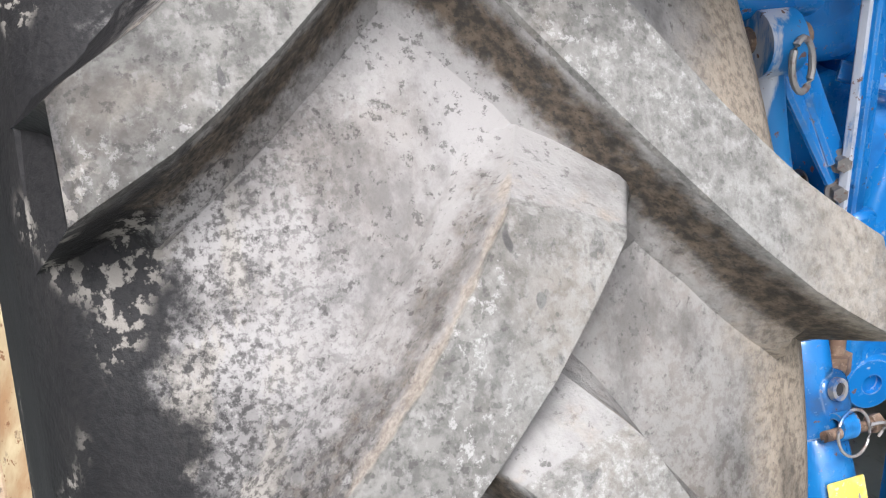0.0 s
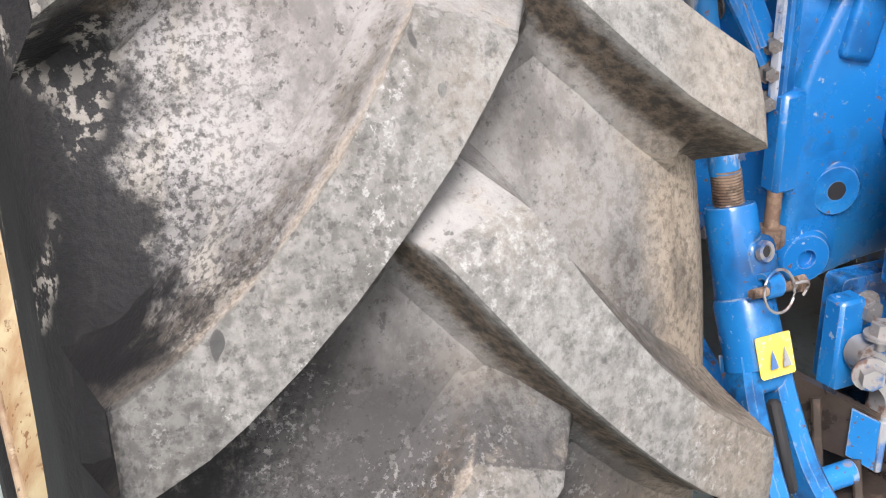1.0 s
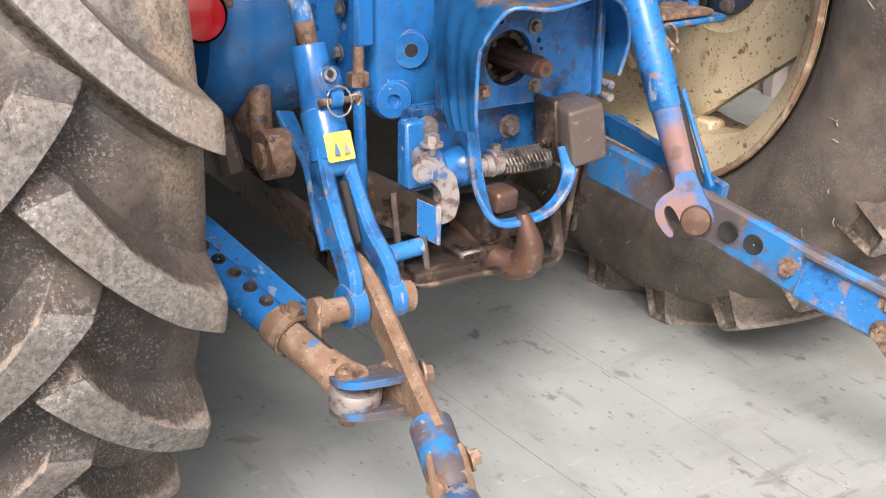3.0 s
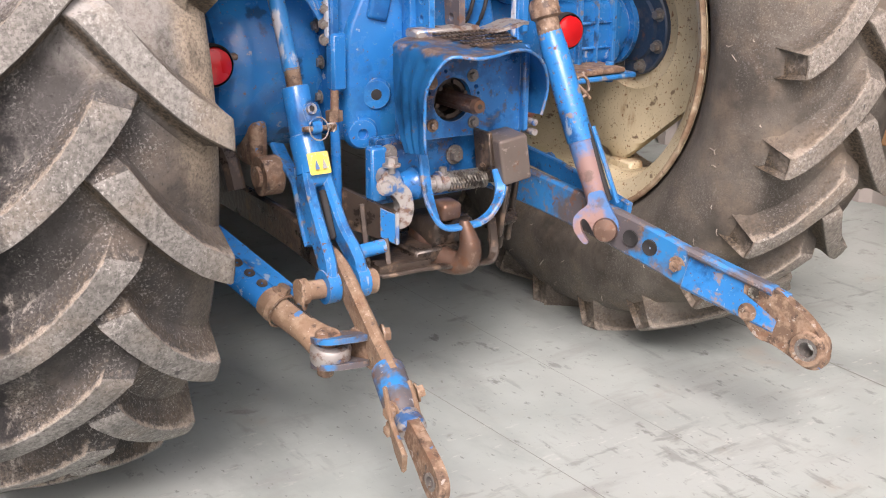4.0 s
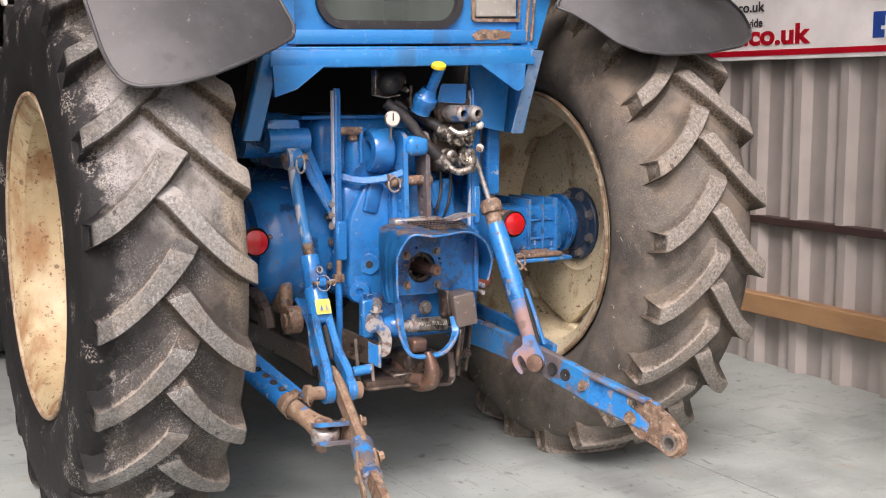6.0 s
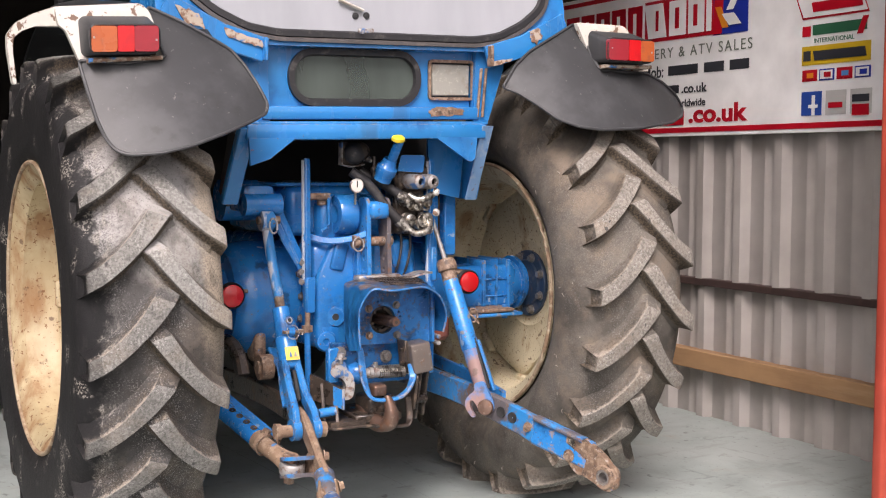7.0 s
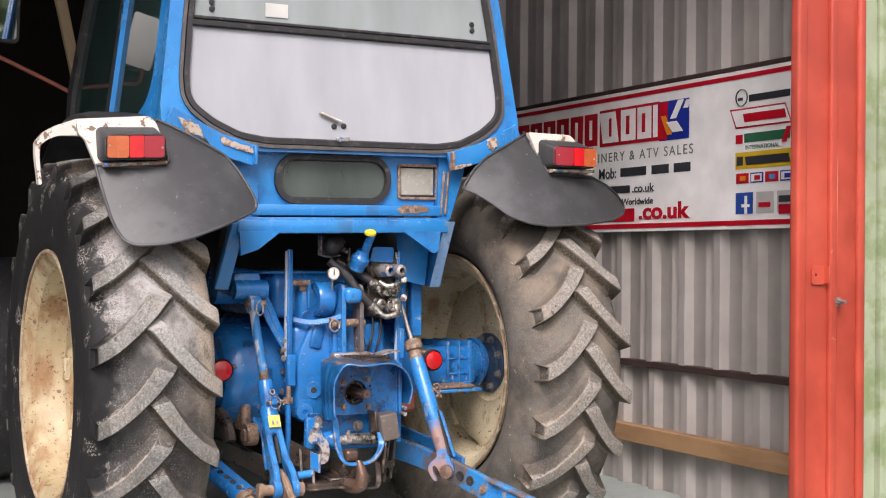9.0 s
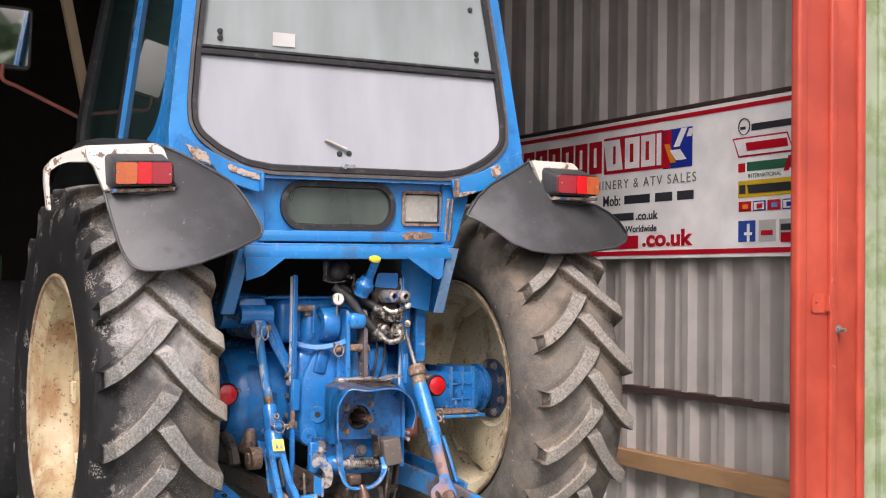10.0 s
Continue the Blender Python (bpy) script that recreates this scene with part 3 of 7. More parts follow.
for key, c in dict(s_red=(0.48, 0.006, 0.018), s_dark=(0.035, 0.037, 0.045), s_blue=(0.012, 0.03, 0.3), s_green=(0.03, 0.14, 0.075), s_yellow=(0.6, 0.4, 0.02), s_grey=(0.5, 0.5, 0.48), s_fb=(0.02, 0.07, 0.33), s_orange=(0.75, 0.25, 0.02), s_olive=(0.16, 0.18, 0.15), s_sky=(0.1, 0.3, 0.65)).items():
    M[key] = material("sign_print_" + key[2:], c, 0.4)
M["hedge"] = material("hedge_leaves", (0.045, 0.085, 0.025), 0.7, layers=[((0.02, 0.04, 0.012), 3, 0.45, 0.65, 0.7), ((0.09, 0.14, 0.04), 9, 0.55, 0.7, 0.6)])
# unseen ground outside, kept dark so less light bounces up under the tractor
M["yard"] = material("bounce_cutting_ground", (0.085, 0.082, 0.075), 0.8, layers=[((0.14, 0.13, 0.115), 40, 0.45, 0.6, 0.8, 6), ((0.05, 0.05, 0.047), 3, 0.45, 0.65, 0.7, 6)], bump=[(60, 0.5, 0.01)])
M["machine_green"] = material("green_machine_paint", (0.05, 0.16, 0.03), 0.4, layers=[((0.03, 0.09, 0.02), 6, 0.5, 0.7, 0.6)])


# ---- building helpers ----
def V(*p):
    return Vector(p)


def take(bm, geom_verts, mat_index=0):
    for f_ in {f_ for v in geom_verts for f_ in v.link_faces}:
        f_.material_index = mat_index


def box(bm, c, s, rot=(0, 0, 0), bev=0.004, seg=1):
    m = pose(*c, *rot) @ Matrix.Diagonal((*s, 1))
    vs = bmesh.ops.create_cube(bm, size=1, matrix=m)["verts"]
    if bev:
        es = list({e for v in vs for e in v.link_edges})
        bmesh.ops.bevel(bm, geom=es, offset=min(bev, min(s) * 0.45), segments=seg, affect="EDGES", profile=0.5)


def rod(bm, p0, p1, r0, r1=None, seg=16):
    p0, p1 = Vector(p0), Vector(p1)
    d = p1 - p0
    m = Matrix.Translation((p0 + p1) / 2) @ d.to_track_quat("Z", "Y").to_matrix().to_4x4()
    bmesh.ops.create_cone(bm, cap_ends=True, segments=seg, radius1=r0, radius2=r0 if r1 is None else r1, depth=d.length, matrix=m)


def ball(bm, c, r, scale=(1, 1, 1)):
    bmesh.ops.create_uvsphere(bm, u_segments=16, v_segments=10, radius=r, matrix=Matrix.Translation(c) @ Matrix.Diagonal((*scale, 1)))


def smooth_path(pts, n=6):
    pts = [Vector(p) for p in pts]
    if len(pts) < 3:
        return pts
    out = []
    for i in range(len(pts) - 1):
        a, b = pts[max(i - 1, 0)], pts[min(i + 2, len(pts) - 1)]
        p, q = pts[i], pts[i + 1]
        for k in range(n):
            t = k / n
            out.append(0.5 * (2 * p + (q - a) * t + (2 * a - 5 * p + 4 * q - b) * t * t + (3 * p - a - 3 * q + b) * t ** 3))
    out.append(pts[-1])
    return out


def sweep(bm, pts, section, side=None, closed=False):
    """Sweeps a closed 2D section (across, up) along pts. side: a fixed across direction."""
    pts = [Vector(p) for p in pts]
    rings = []
    n = len(pts)
    for i, p in enumerate(pts):
        if closed:
            d = (pts[(i + 1) % n] - pts[i - 1]).normalized()
        else:
            d = (pts[min(i + 1, n - 1)] - pts[max(i - 1, 0)]).normalized()
        a = Vector(side) if side else (Vector((0, 0, 1)) if abs(d.z) < 0.9 else Vector((1, 0, 0))).cross(d)
        a = (a - d * a.dot(d)).normalized()
        u = d.cross(a)
        rings.append([bm.verts.new(p + a * x + u * y) for x, y in section])
    k = len(section)
    for i in range(n if closed else n - 1):
        r0, r1 = rings[i], rings[(i + 1) % n]
        for j in range(k):
            bm.faces.new((r0[j], r0[(j + 1) % k], r1[(j + 1) % k], r1[j]))
    if not closed:
        bm.faces.new(rings[0][::-1])
        bm.faces.new(rings[-1])


def circle2(r, seg=10):
    return [(r * math.cos(2 * math.pi * k / seg), r * math.sin(2 * math.pi * k / seg)) for k in range(seg)]


def tube(bm, pts, r, seg=10, closed=False, n=5):
    sweep(bm, pts if closed else smooth_path(pts, n), circle2(r, seg), closed=closed)


def bar(bm, pts, wide, thick, side, c=0.003):
    a, b = wide / 2, thick / 2
    sec = [(-a, -b + c), (-a + c, -b), (a - c, -b), (a, -b + c), (a, b - c), (a - c, b), (-a + c, b), (-a, b - c)]
    sweep(bm, pts, sec, side)


def ring_pts(c, r, axis, seg=20, sx=1.0):
    c = Vector(c)
    q = Vector(axis).to_track_quat("Z", "Y")
    return [c + q @ Vector((r * sx * math.cos(2 * math.pi * k / seg), r * math.sin(2 * math.pi * k / seg), 0)) for k in range(seg)]


def plate(bm, outer, place, thick, holes=(), rim=0.0):
    """A flat plate: outer and holes are 2D loops; place(u, v, w) lays them into the world, w from 0 to thick."""
    front, loops = [], []
    for loop in (outer, *holes):
        vs = [bm.verts.new(place(u, v, 0)) for u, v in loop]
        loops.append(vs)
    es = [bm.edges.new((vs[i], vs[(i + 1) % len(vs)])) for vs in loops for i in range(len(vs))]
    fill = bmesh.ops.triangle_fill(bm, edges=es, use_beauty=True, use_dissolve=False)
    front = [g for g in fill["geom"] if isinstance(g, bmesh.types.BMFace)]
    back = {}
    for vs, loop in zip(loops, (outer, *holes)):
        for v, (a, b) in zip(vs, loop):
            back[v] = bm.verts.new(place(a, b, thick))
    for f_ in front:
        bm.faces.new([back[v] for v in reversed(f_.verts[:])])
    for vs in loops:
        for i in range(len(vs)):
            a, b = vs[i], vs[(i + 1) % len(vs)]
            bm.faces.new((a, b, back[b], back[a]))


def in_xz(y, cx=0.0, cz=0.0):
    return lambda u, v, w: V(cx + u, y + w, cz + v)


def in_yz(x, cy=0.0, cz=0.0):
    return lambda u, v, w: V(x + w, cy + u, cz + v)


def in_xy(z):
    return lambda u, v, w: V(u, v, z + w)


def rounded(w, h, r, cx=0, cy=0, seg=5):
    out = []
    for sx, sy, a0 in ((1, 1, 0), (-1, 1, 90), (-1, -1, 180), (1, -1, 270)):
        for k in range(seg + 1):
            a = radians(a0 + 90 * k / seg)
            out.append((cx + sx * (w / 2 - r) + r * math.cos(a), cy + sy * (h / 2 - r) + r * math.sin(a)))
    return out


def soften(loop, r, seg=4):
    """Rounds the corners of a 2D loop."""
    out = []
    n = len(loop)
    for i in range(n):
        p, a, b = Vector(loop[i]), Vector(loop[i - 1]), Vector(loop[(i + 1) % n])
        da, db = (a - p), (b - p)
        ra, rb = min(r, da.length * 0.45), min(r, db.length * 0.45)
        s, e = p + da.normalized() * ra, p + db.normalized() * rb
        for k in range(seg + 1):
            t = k / seg
            q = s * (1 - t) ** 2 + p * 2 * t * (1 - t) + e * t * t
            out.append((q.x, q.y))
    return out


def lathe(bm, profile, c, axis, seg=32, sweep_deg=360.0, start=0.0, closed_profile=False):
    """profile: (along the axis, radius)."""
    c, q = Vector(c), Vector(axis).to_track_quat("Z", "Y")
    full = sweep_deg >= 359.9
    count = seg if full else seg + 1
    rings = []
    for k in range(count):
        a = radians(start + sweep_deg * k / seg)
        rings.append([bm.verts.new(c + q @ Vector((max(r, 0.0005) * math.cos(a), max(r, 0.0005) * math.sin(a), h))) for h, r in profile])
    m = len(profile)
    for k in range(seg):
        r0, r1 = rings[k], rings[(k + 1) % count]
        for j in range(m if closed_profile else m - 1):
            bm.faces.new((r0[j], r1[j], r1[(j + 1) % m], r0[(j + 1) % m]))
    return rings


def hexbolt(bm, c, axis, r=0.011, h=0.008):
    c, ax = Vector(c), Vector(axis).normalized()
    rod(bm, c, c + ax * h * 0.25, r * 1.45, seg=16)
    rod(bm, c + ax * h * 0.25, c + ax * (h * 1.15), r, r * 0.93, seg=6)


def finish(bm, name, mats, angle=38, fix=True):
    if fix:
        bmesh.ops.recalc_face_normals(bm, faces=bm.faces[:])
    me = bpy.data.meshes.new(name)
    bm.to_mesh(me)
    bm.free()
    for m in mats if isinstance(mats, (list, tuple)) else [mats]:
        me.materials.append(M[m] if isinstance(m, str) else m)
    for p in me.polygons:
        p.use_smooth = True
    me.set_sharp_from_angle(angle=radians(angle))
    return me


def part(name, bm, mat, parent=None, label="", angle=38):
    ob = new(name, finish(bm, name, mat, angle))
    if parent is not None:
        ob.parent = parent
        ob.matrix_parent_inverse = parent.matrix_world.inverted()
    if label:
        ob["label"] = label
    return ob


def thing(name, label, category, at_=(0, 0, 0), group="", kind=""):
    ob = new(name)
    ob.location = at_
    ob.empty_display_size = 0.2
    bpy.context.view_layer.update()
    return tagged(ob, label, category, group, kind)


def B():
    return bmesh.new()


# ---- the shed ----
def structure(name, bm, mat, label, category):
    return tagged(part(name, bm, mat), label, category, kind="structure")


WALL_X, FRONT_Y, BACK_Y, LEFT_X, EAVES = 2.2, -1.32, 9.0, -5.5, 4.7

bm = B()
box(bm, (0, 0, -0.12), (160, 160, 0.2), bev=0)
structure("ground", bm, "yard", "unseen dark ground before the shed, added to cut bounced light", "ground")
bm = B()
box(bm, (-1.6, 3.6, -0.1), (8.4, 11.2, 0.2), bev=0.01)
structure("floor", bm, "concrete", "grey-green painted concrete floor with dark scuffs and oil specks", "floor")

# corrugated side wall, ribs standing towards the tractor
def cladding_profile(y0, y1, pitch=0.255, rib=0.036, base=2.2, phase=0.0):
    pts, y = [], y0
    k = math.floor((y0 - phase) / pitch)
    while True:
        c = phase + k * pitch
        for dy, d in ((-0.052, 0), (-0.022, rib), (0.022, rib), (0.052, 0), (0.1, 0), (0.106, 0.004), (0.118, 0.004), (0.124, 0)):
            y = c + dy
            if y0 <= y <= y1:
                pts.append((y, base - d))
        k += 1
        if c > y1:
            break
    return [(y0, base)] + pts + [(y1, base)]


def clad_wall(name, y0, y1, z0, z1, base, label):
    bm = B()
    prof = cladding_profile(y0, y1, base=base, phase=-0.002)
    rows = [[bm.verts.new((x, y, z)) for y, x in prof] for z in (z0, z1)]
    back = [[bm.verts.new((base + 0.03, y, z)) for y, _ in (prof[0], prof[-1])] for z in (z0, z1)]
    for i in range(len(prof) - 1):
        bm.faces.new((rows[0][i], rows[0][i + 1], rows[1][i + 1], rows[1][i]))
    bm.faces.new((back[0][0], back[1][0], back[1][1], back[0][1]))
    return structure(name, bm, "cladding", label, "wall")


clad_wall("wall_east", FRONT_Y, BACK_Y, 0.67, EAVES, WALL_X, "taupe ribbed steel cladding wall of an open shed")
clad_wall("wall_east_lower", FRONT_Y, BACK_Y, 0.0, 0.66, WALL_X + 0.02, "lower strip of taupe ribbed steel cladding")
# dark strip stands in for the shaded lap between the sheets
bm = B()
box(bm, (WALL_X - 0.012, (FRONT_Y + BACK_Y) / 2, 0.662), (0.05, BACK_Y - FRONT_Y, 0.036), bev=0.004)
structure("trim_rail", bm, "rail", "dark strip standing in for the shaded lap between the cladding sheets", "rail")
bm = B()
box(bm, (WALL_X - 0.035, (FRONT_Y + BACK_Y) / 2 + 0.1, 0.285), (0.065, BACK_Y - FRONT_Y - 0.3, 0.092), bev=0.004)
structure("timber_rail", bm, "timber", "sawn brown timber rail fixed along the wall foot", "rail")

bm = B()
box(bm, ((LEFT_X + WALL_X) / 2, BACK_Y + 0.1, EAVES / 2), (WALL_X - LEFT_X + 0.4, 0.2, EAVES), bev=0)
structure("wall_north", bm, "interior", "back wall of the shed, near black for shade", "wall")
# unseen side wall, added to hold daylight out
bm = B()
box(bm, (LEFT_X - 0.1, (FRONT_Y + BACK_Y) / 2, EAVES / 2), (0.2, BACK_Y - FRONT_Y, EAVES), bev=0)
structure("wall_west", bm, "interior", "unseen side wall of the shed, near black for shade", "wall")
# roof out of view; its height sets how far daylight reaches
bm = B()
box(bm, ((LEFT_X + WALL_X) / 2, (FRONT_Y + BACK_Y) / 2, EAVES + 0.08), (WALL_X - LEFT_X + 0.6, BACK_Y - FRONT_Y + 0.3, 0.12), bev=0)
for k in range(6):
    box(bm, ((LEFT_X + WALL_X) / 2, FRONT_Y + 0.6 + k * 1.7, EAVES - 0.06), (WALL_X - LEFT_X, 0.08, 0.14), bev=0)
structure("ceiling", bm, "interior", "sheeted shed roof on purlins, out of view, near black for shade", "ceiling")
# header out of view, added to trim the daylight coming in
bm = B()
box(bm, ((LEFT_X + 1.3) / 2, FRONT_Y - 0.02, EAVES - 0.25), (1.3 - LEFT_X, 0.12, 0.5), bev=0.01)
structure("lintel", bm, "post", "red steel header out of view, added over the shed opening", "beam")

# red jamb at the opening
PY = -1.345
bm = B()
box(bm, (1.33, PY + 0.022, EAVES / 2), (0.05, 0.045, EAVES), bev=0.012, seg=3)
box(bm, (1.41, PY + 0.036, EAVES / 2), (0.115, 0.05, EAVES), bev=0.003)
box(bm, (1.485, PY + 0.024, EAVES / 2), (0.038, 0.06, EAVES), bev=0.009, seg=3)
box(bm, (1.56, PY + 0.034, EAVES / 2), (0.115, 0.05, EAVES), bev=0.006, seg=2)
post = structure("door_post", bm, "post", "red painted steel door post with folded edges", "post")
bm = B()
box(bm, (1.637, PY + 0.03, EAVES / 2), (0.04, 0.07, EAVES), bev=0.014, seg=3)
part("flashing", bm, "post", post, "folded orange-red flashing edge")
bm = B()
plate(bm, soften([(-0.032, -0.035), (0.03, -0.035), (0.03, 0.035), (-0.018, 0.035), (-0.032, 0.02)], 0.006), in_xz(PY + 0.003, 1.415, 1.165), 0.006, [[(-0.015 + 0.006 * math.cos(a * 0.785), 0.006 * math.sin(a * 0.785)) for a in range(8)]])
box(bm, (1.447, PY - 0.004, 1.165), (0.006, 0.03, 0.06), bev=0.001)
part("latch_bracket", bm, "post", post)
bm = B()
rod(bm, (1.507, PY + 0.005, 1.068), (1.507, PY - 0.04, 1.068), 0.007)
hexbolt(bm, (1.507, PY - 0.005, 1.068), (0, -1, 0), 0.012, 0.01)
part("bolt", bm, "bolt", post)
bm = B()
box(bm, (1.505, PY + 0.002, 1.25), (0.004, 0.01, 0.75), bev=0.001)
part("slot_edge", bm, "post", post)
bm = B()
box(bm, (2.86, PY + 0.06, EAVES / 2), (2.4, 0.03, EAVES), bev=0.004)
for k in range(9):
    box(bm, (1.79 + 0.25 * k, PY + 0.04, EAVES / 2), (0.05, 0.03, EAVES), bev=0.008)
mossy = structure("wall_south", bm, "mossy", "pale green mossy front cladding outside the shed", "wall")
for z in (0.6, 1.6, 2.2):
    bm = B()
    hexbolt(bm, (1.685, PY + 0.046, z), (0, -1, 0), 0.007, 0.008)
    part("screw", bm, "ink", mossy)
# floor joints
bm = B()
for x0, y0, x1, y1, w in ((0.95, -1.97, 0.95, 2.0, 0.005), (0.05, -0.9, -0.1, 1.5, 0.0022), (0.36, -1.3, 0.3, 1.2, 0.0015)):
    a, b = V(x0, y0, 0.0015), V(x1, y1, 0.0015)
    s = (b - a).cross(V(0, 0, 1)).normalized() * w / 2
    vs = [bm.verts.new(p) for p in (a - s, a + s, b + s, b - s)]
    bm.faces.new(vs)
structure("floor_joint", bm, "joint", "thin dark joint lines in the concrete", "floor joint")


# ---- the sign board on the wall ----
def on_sign(y, z, d=0.0):
    return V(2.135 - d, y, z)


SIGN_TOP, SIGN_LOW, SIGN_Y0, SIGN_Y1 = 2.125, 1.365, -0.66, 2.35
sign = thing("sign_board", "white wall sign with red borders, printed words and logos", "sign")
bm = B()
box(bm, (2.148, (SIGN_Y0 + SIGN_Y1) / 2, (SIGN_TOP + SIGN_LOW) / 2), (0.026, SIGN_Y1 - SIGN_Y0, SIGN_TOP - SIGN_LOW), bev=0.002)
part("panel", bm, "signwhite", sign)
bm = B()
box(bm, (2.148, (SIGN_Y0 + SIGN_Y1) / 2, SIGN_TOP + 0.012), (0.034, SIGN_Y1 - SIGN_Y0 + 0.02, 0.022), bev=0.003)
part("frame_edge", bm, "rail", sign, "brown timber edge")


def patch(name, y0, y1, z0, z1, mat, d=0.001, lean=0.0, t=0.002):
    """A printed flat shape from y0 (its left end as read) to y1."""
    bm = B()
    plate(bm, [(y0, z0), (y1, z0), (y1 - lean, z1), (y0 - lean, z1)], lambda u, v, w: V(2.135 - d - w, u, v), t)
    return part(name, bm, mat, sign)


for z0, z1 in ((SIGN_TOP - 0.042, SIGN_TOP - 0.02), (SIGN_LOW + 0.018, SIGN_LOW + 0.042)):
    patch("border", SIGN_Y1 - 0.01, SIGN_Y0 + 0.01, z0, z1, "s_red")


def words(text, y, z, size, mat, spacing=1.0, squeeze=1.0, bold=0.0):
    cu = bpy.data.curves.new("lettering", "FONT")
    cu.body, cu.size, cu.space_character, cu.extrude, cu.offset = text, size, spacing, 0.0008, bold
    ob = new("lettering", cu)
    ob.data.materials.append(M[mat])
    ob.matrix_world = pose(2.132, y, z, 90, 0, -90) @ Matrix.Diagonal((squeeze, 1, 1, 1))
    ob.parent = sign
    return ob


# large red and white brand block with a flag emblem
patch("brand_block", 0.905, 0.4, 1.838, 2.04, "s_red")
for a, b, lean in ((0.875, 0.735, -0.03), (0.715, 0.592, 0), (0.575, 0.462, 0), (0.447, 0.412, 0)):
    patch("brand_letter", a, b, 1.856, 2.025, "signwhite", 0.004, lean)
for a, b in ((0.815, 0.795), (0.668, 0.64), (0.535, 0.508)):
    patch("letter_gap", a, b, 1.89, 1.99, "s_red", 0.007)
for k in range(7):
    y = 1.86 - 0.136 * k
    patch("brand_letter", y, y - 0.116, 1.85, 2.03, "s_red")
    patch("letter_gap", y - 0.046, y - 0.07, 1.885, 1.995, "signwhite", 0.004)
patch("flag_emblem", 0.4, 0.172, 1.832, 2.035, "s_blue")
patch("flag_stripe", 0.4, 0.34, 1.836, 2.032, "s_red", 0.004, 0.01)
patch("flag_stripe", 0.335, 0.295, 1.86, 1.96, "s_orange", 0.005, -0.05)
patch("flag_stripe", 0.31, 0.265, 1.94, 2.032, "signwhite", 0.006, 0.06)
patch("flag_stripe", 0.29, 0.21, 1.87, 1.925, "signwhite", 0.006, -0.05)
patch("flag_stripe", 0.21, 0.175, 1.985, 2.025, "signwhite", 0.006, 0.02)
words("MACHINERY & ATV SALES", 1.17, 1.752, 0.072, "s_olive", 1.28)
words("Mob:", 0.914, 1.66, 0.082, "s_dark", 1.0, 0.95, 0.001)
for a, b in ((0.72, 0.505), (0.46, 0.325), (0.285, 0.16)):
    patch("number_bar", a, b, 1.664, 1.71, "s_dark")
patch("address_bar", 1.25, 0.64, 1.575, 1.615, "s_dark")
words(".co.uk", 0.62, 1.575, 0.062, "s_dark", 1.0, 1.2, 0.001)
patch("word_bar", 1.2, 0.74, 1.51, 1.54, "s_dark")
words("Worldwide", 0.706, 1.51, 0.05, "s_dark", 1.0, 1.12, 0.0008)
patch("address_bar", 1.5, 0.6, 1.42, 1.49, "s_red")
words(".co.uk", 0.565, 1.432, 0.115, "s_red", 1.0, 1.4, 0.004)
# column of supplier marks
bm = B()
sweep(bm, [on_sign(-0.199 + 0.038 * math.cos(a * 0.4488), 1.992 + 0.04 * math.sin(a * 0.4488), 0.003) for a in range(14)], [(-0.004, -0.001), (0.004, -0.001), (0.004, 0.001), (-0.004, 0.001)], (1, 0, 0), closed=True)
part("logo_ring", bm, "s_dark", sign)
patch("logo_bar", -0.172, -0.206, 1.978, 1.992, "s_dark")
patch("logo_bar", -0.247, -0.507, 1.968, 2.0, "s_dark")
patch("logo_frame", -0.16, -0.518, 1.845, 1.94, "s_red", 0.001, -0.04)
patch("logo_field", -0.168, -0.512, 1.853, 1.932, "signwhite", 0.004, -0.036)
patch("logo_bar", -0.224, -0.489, 1.872, 1.912, "s_red", 0.007, -0.01)
patch("logo_square", -0.16, -0.206, 1.772, 1.815, "s_red")
patch("logo_bar", -0.218, -0.507, 1.775, 1.818, "s_green")
patch("logo_tick", -0.46, -0.489, 1.76, 1.83, "s_red", 0.005, 0.03)
words("INTERNATIONAL", -0.225, 1.742, 0.028, "s_green", 1.0, 1.0)
patch("logo_field", -0.16, -0.53, 1.65, 1.73, "s_yellow")
patch("logo_bar", -0.235, -0.512, 1.668, 1.708, "s_dark", 0.005, -0.01)
patch("logo_square", -0.172, -0.212, 1.668, 1.71, "s_dark", 0.005)
for k, (a, b) in enumerate((("s_red", "s_orange"), ("s_blue", "s_red"), ("s_red", "s_sky"), ("signwhite", "s_blue"))):
    y = -0.165 - 0.095 * k
    patch("card_mark", y, y - 0.082, 1.582, 1.63, a if k != 3 else "s_blue")
    patch("card_field", y - 0.008, y - 0.074, 1.588, 1.624, "signwhite" if k in (1, 3) else a, 0.004)
    patch("card_stripe", y - 0.03, y - 0.066, 1.595, 1.616, b, 0.006)
patch("icon_tile", -0.163, -0.276, 1.437, 1.538, "s_fb")
patch("icon_stem", -0.224, -0.241, 1.437, 1.522, "signwhite", 0.004)
patch("icon_arm", -0.206, -0.258, 1.468, 1.482, "signwhite", 0.005)
patch("icon_tile", -0.299, -0.408, 1.437, 1.538, "s_grey")
patch("icon_bar", -0.316, -0.391, 1.465, 1.488, "s_red", 0.004)
patch("icon_tile", -0.431, -0.541, 1.437, 1.538, "s_grey")
patch("icon_bar", -0.443, -0.53, 1.43, 1.475, "s_red", 0.004)
patch("icon_bar", -0.443, -0.53, 1.485, 1.515, "s_dark", 0.004)


# ---- the tractor ----
H, R = 0.766, 0.80
tractor = thing("tractor", "used blue farm tractor with muddy lugged tyres, in a shed", "tractor")


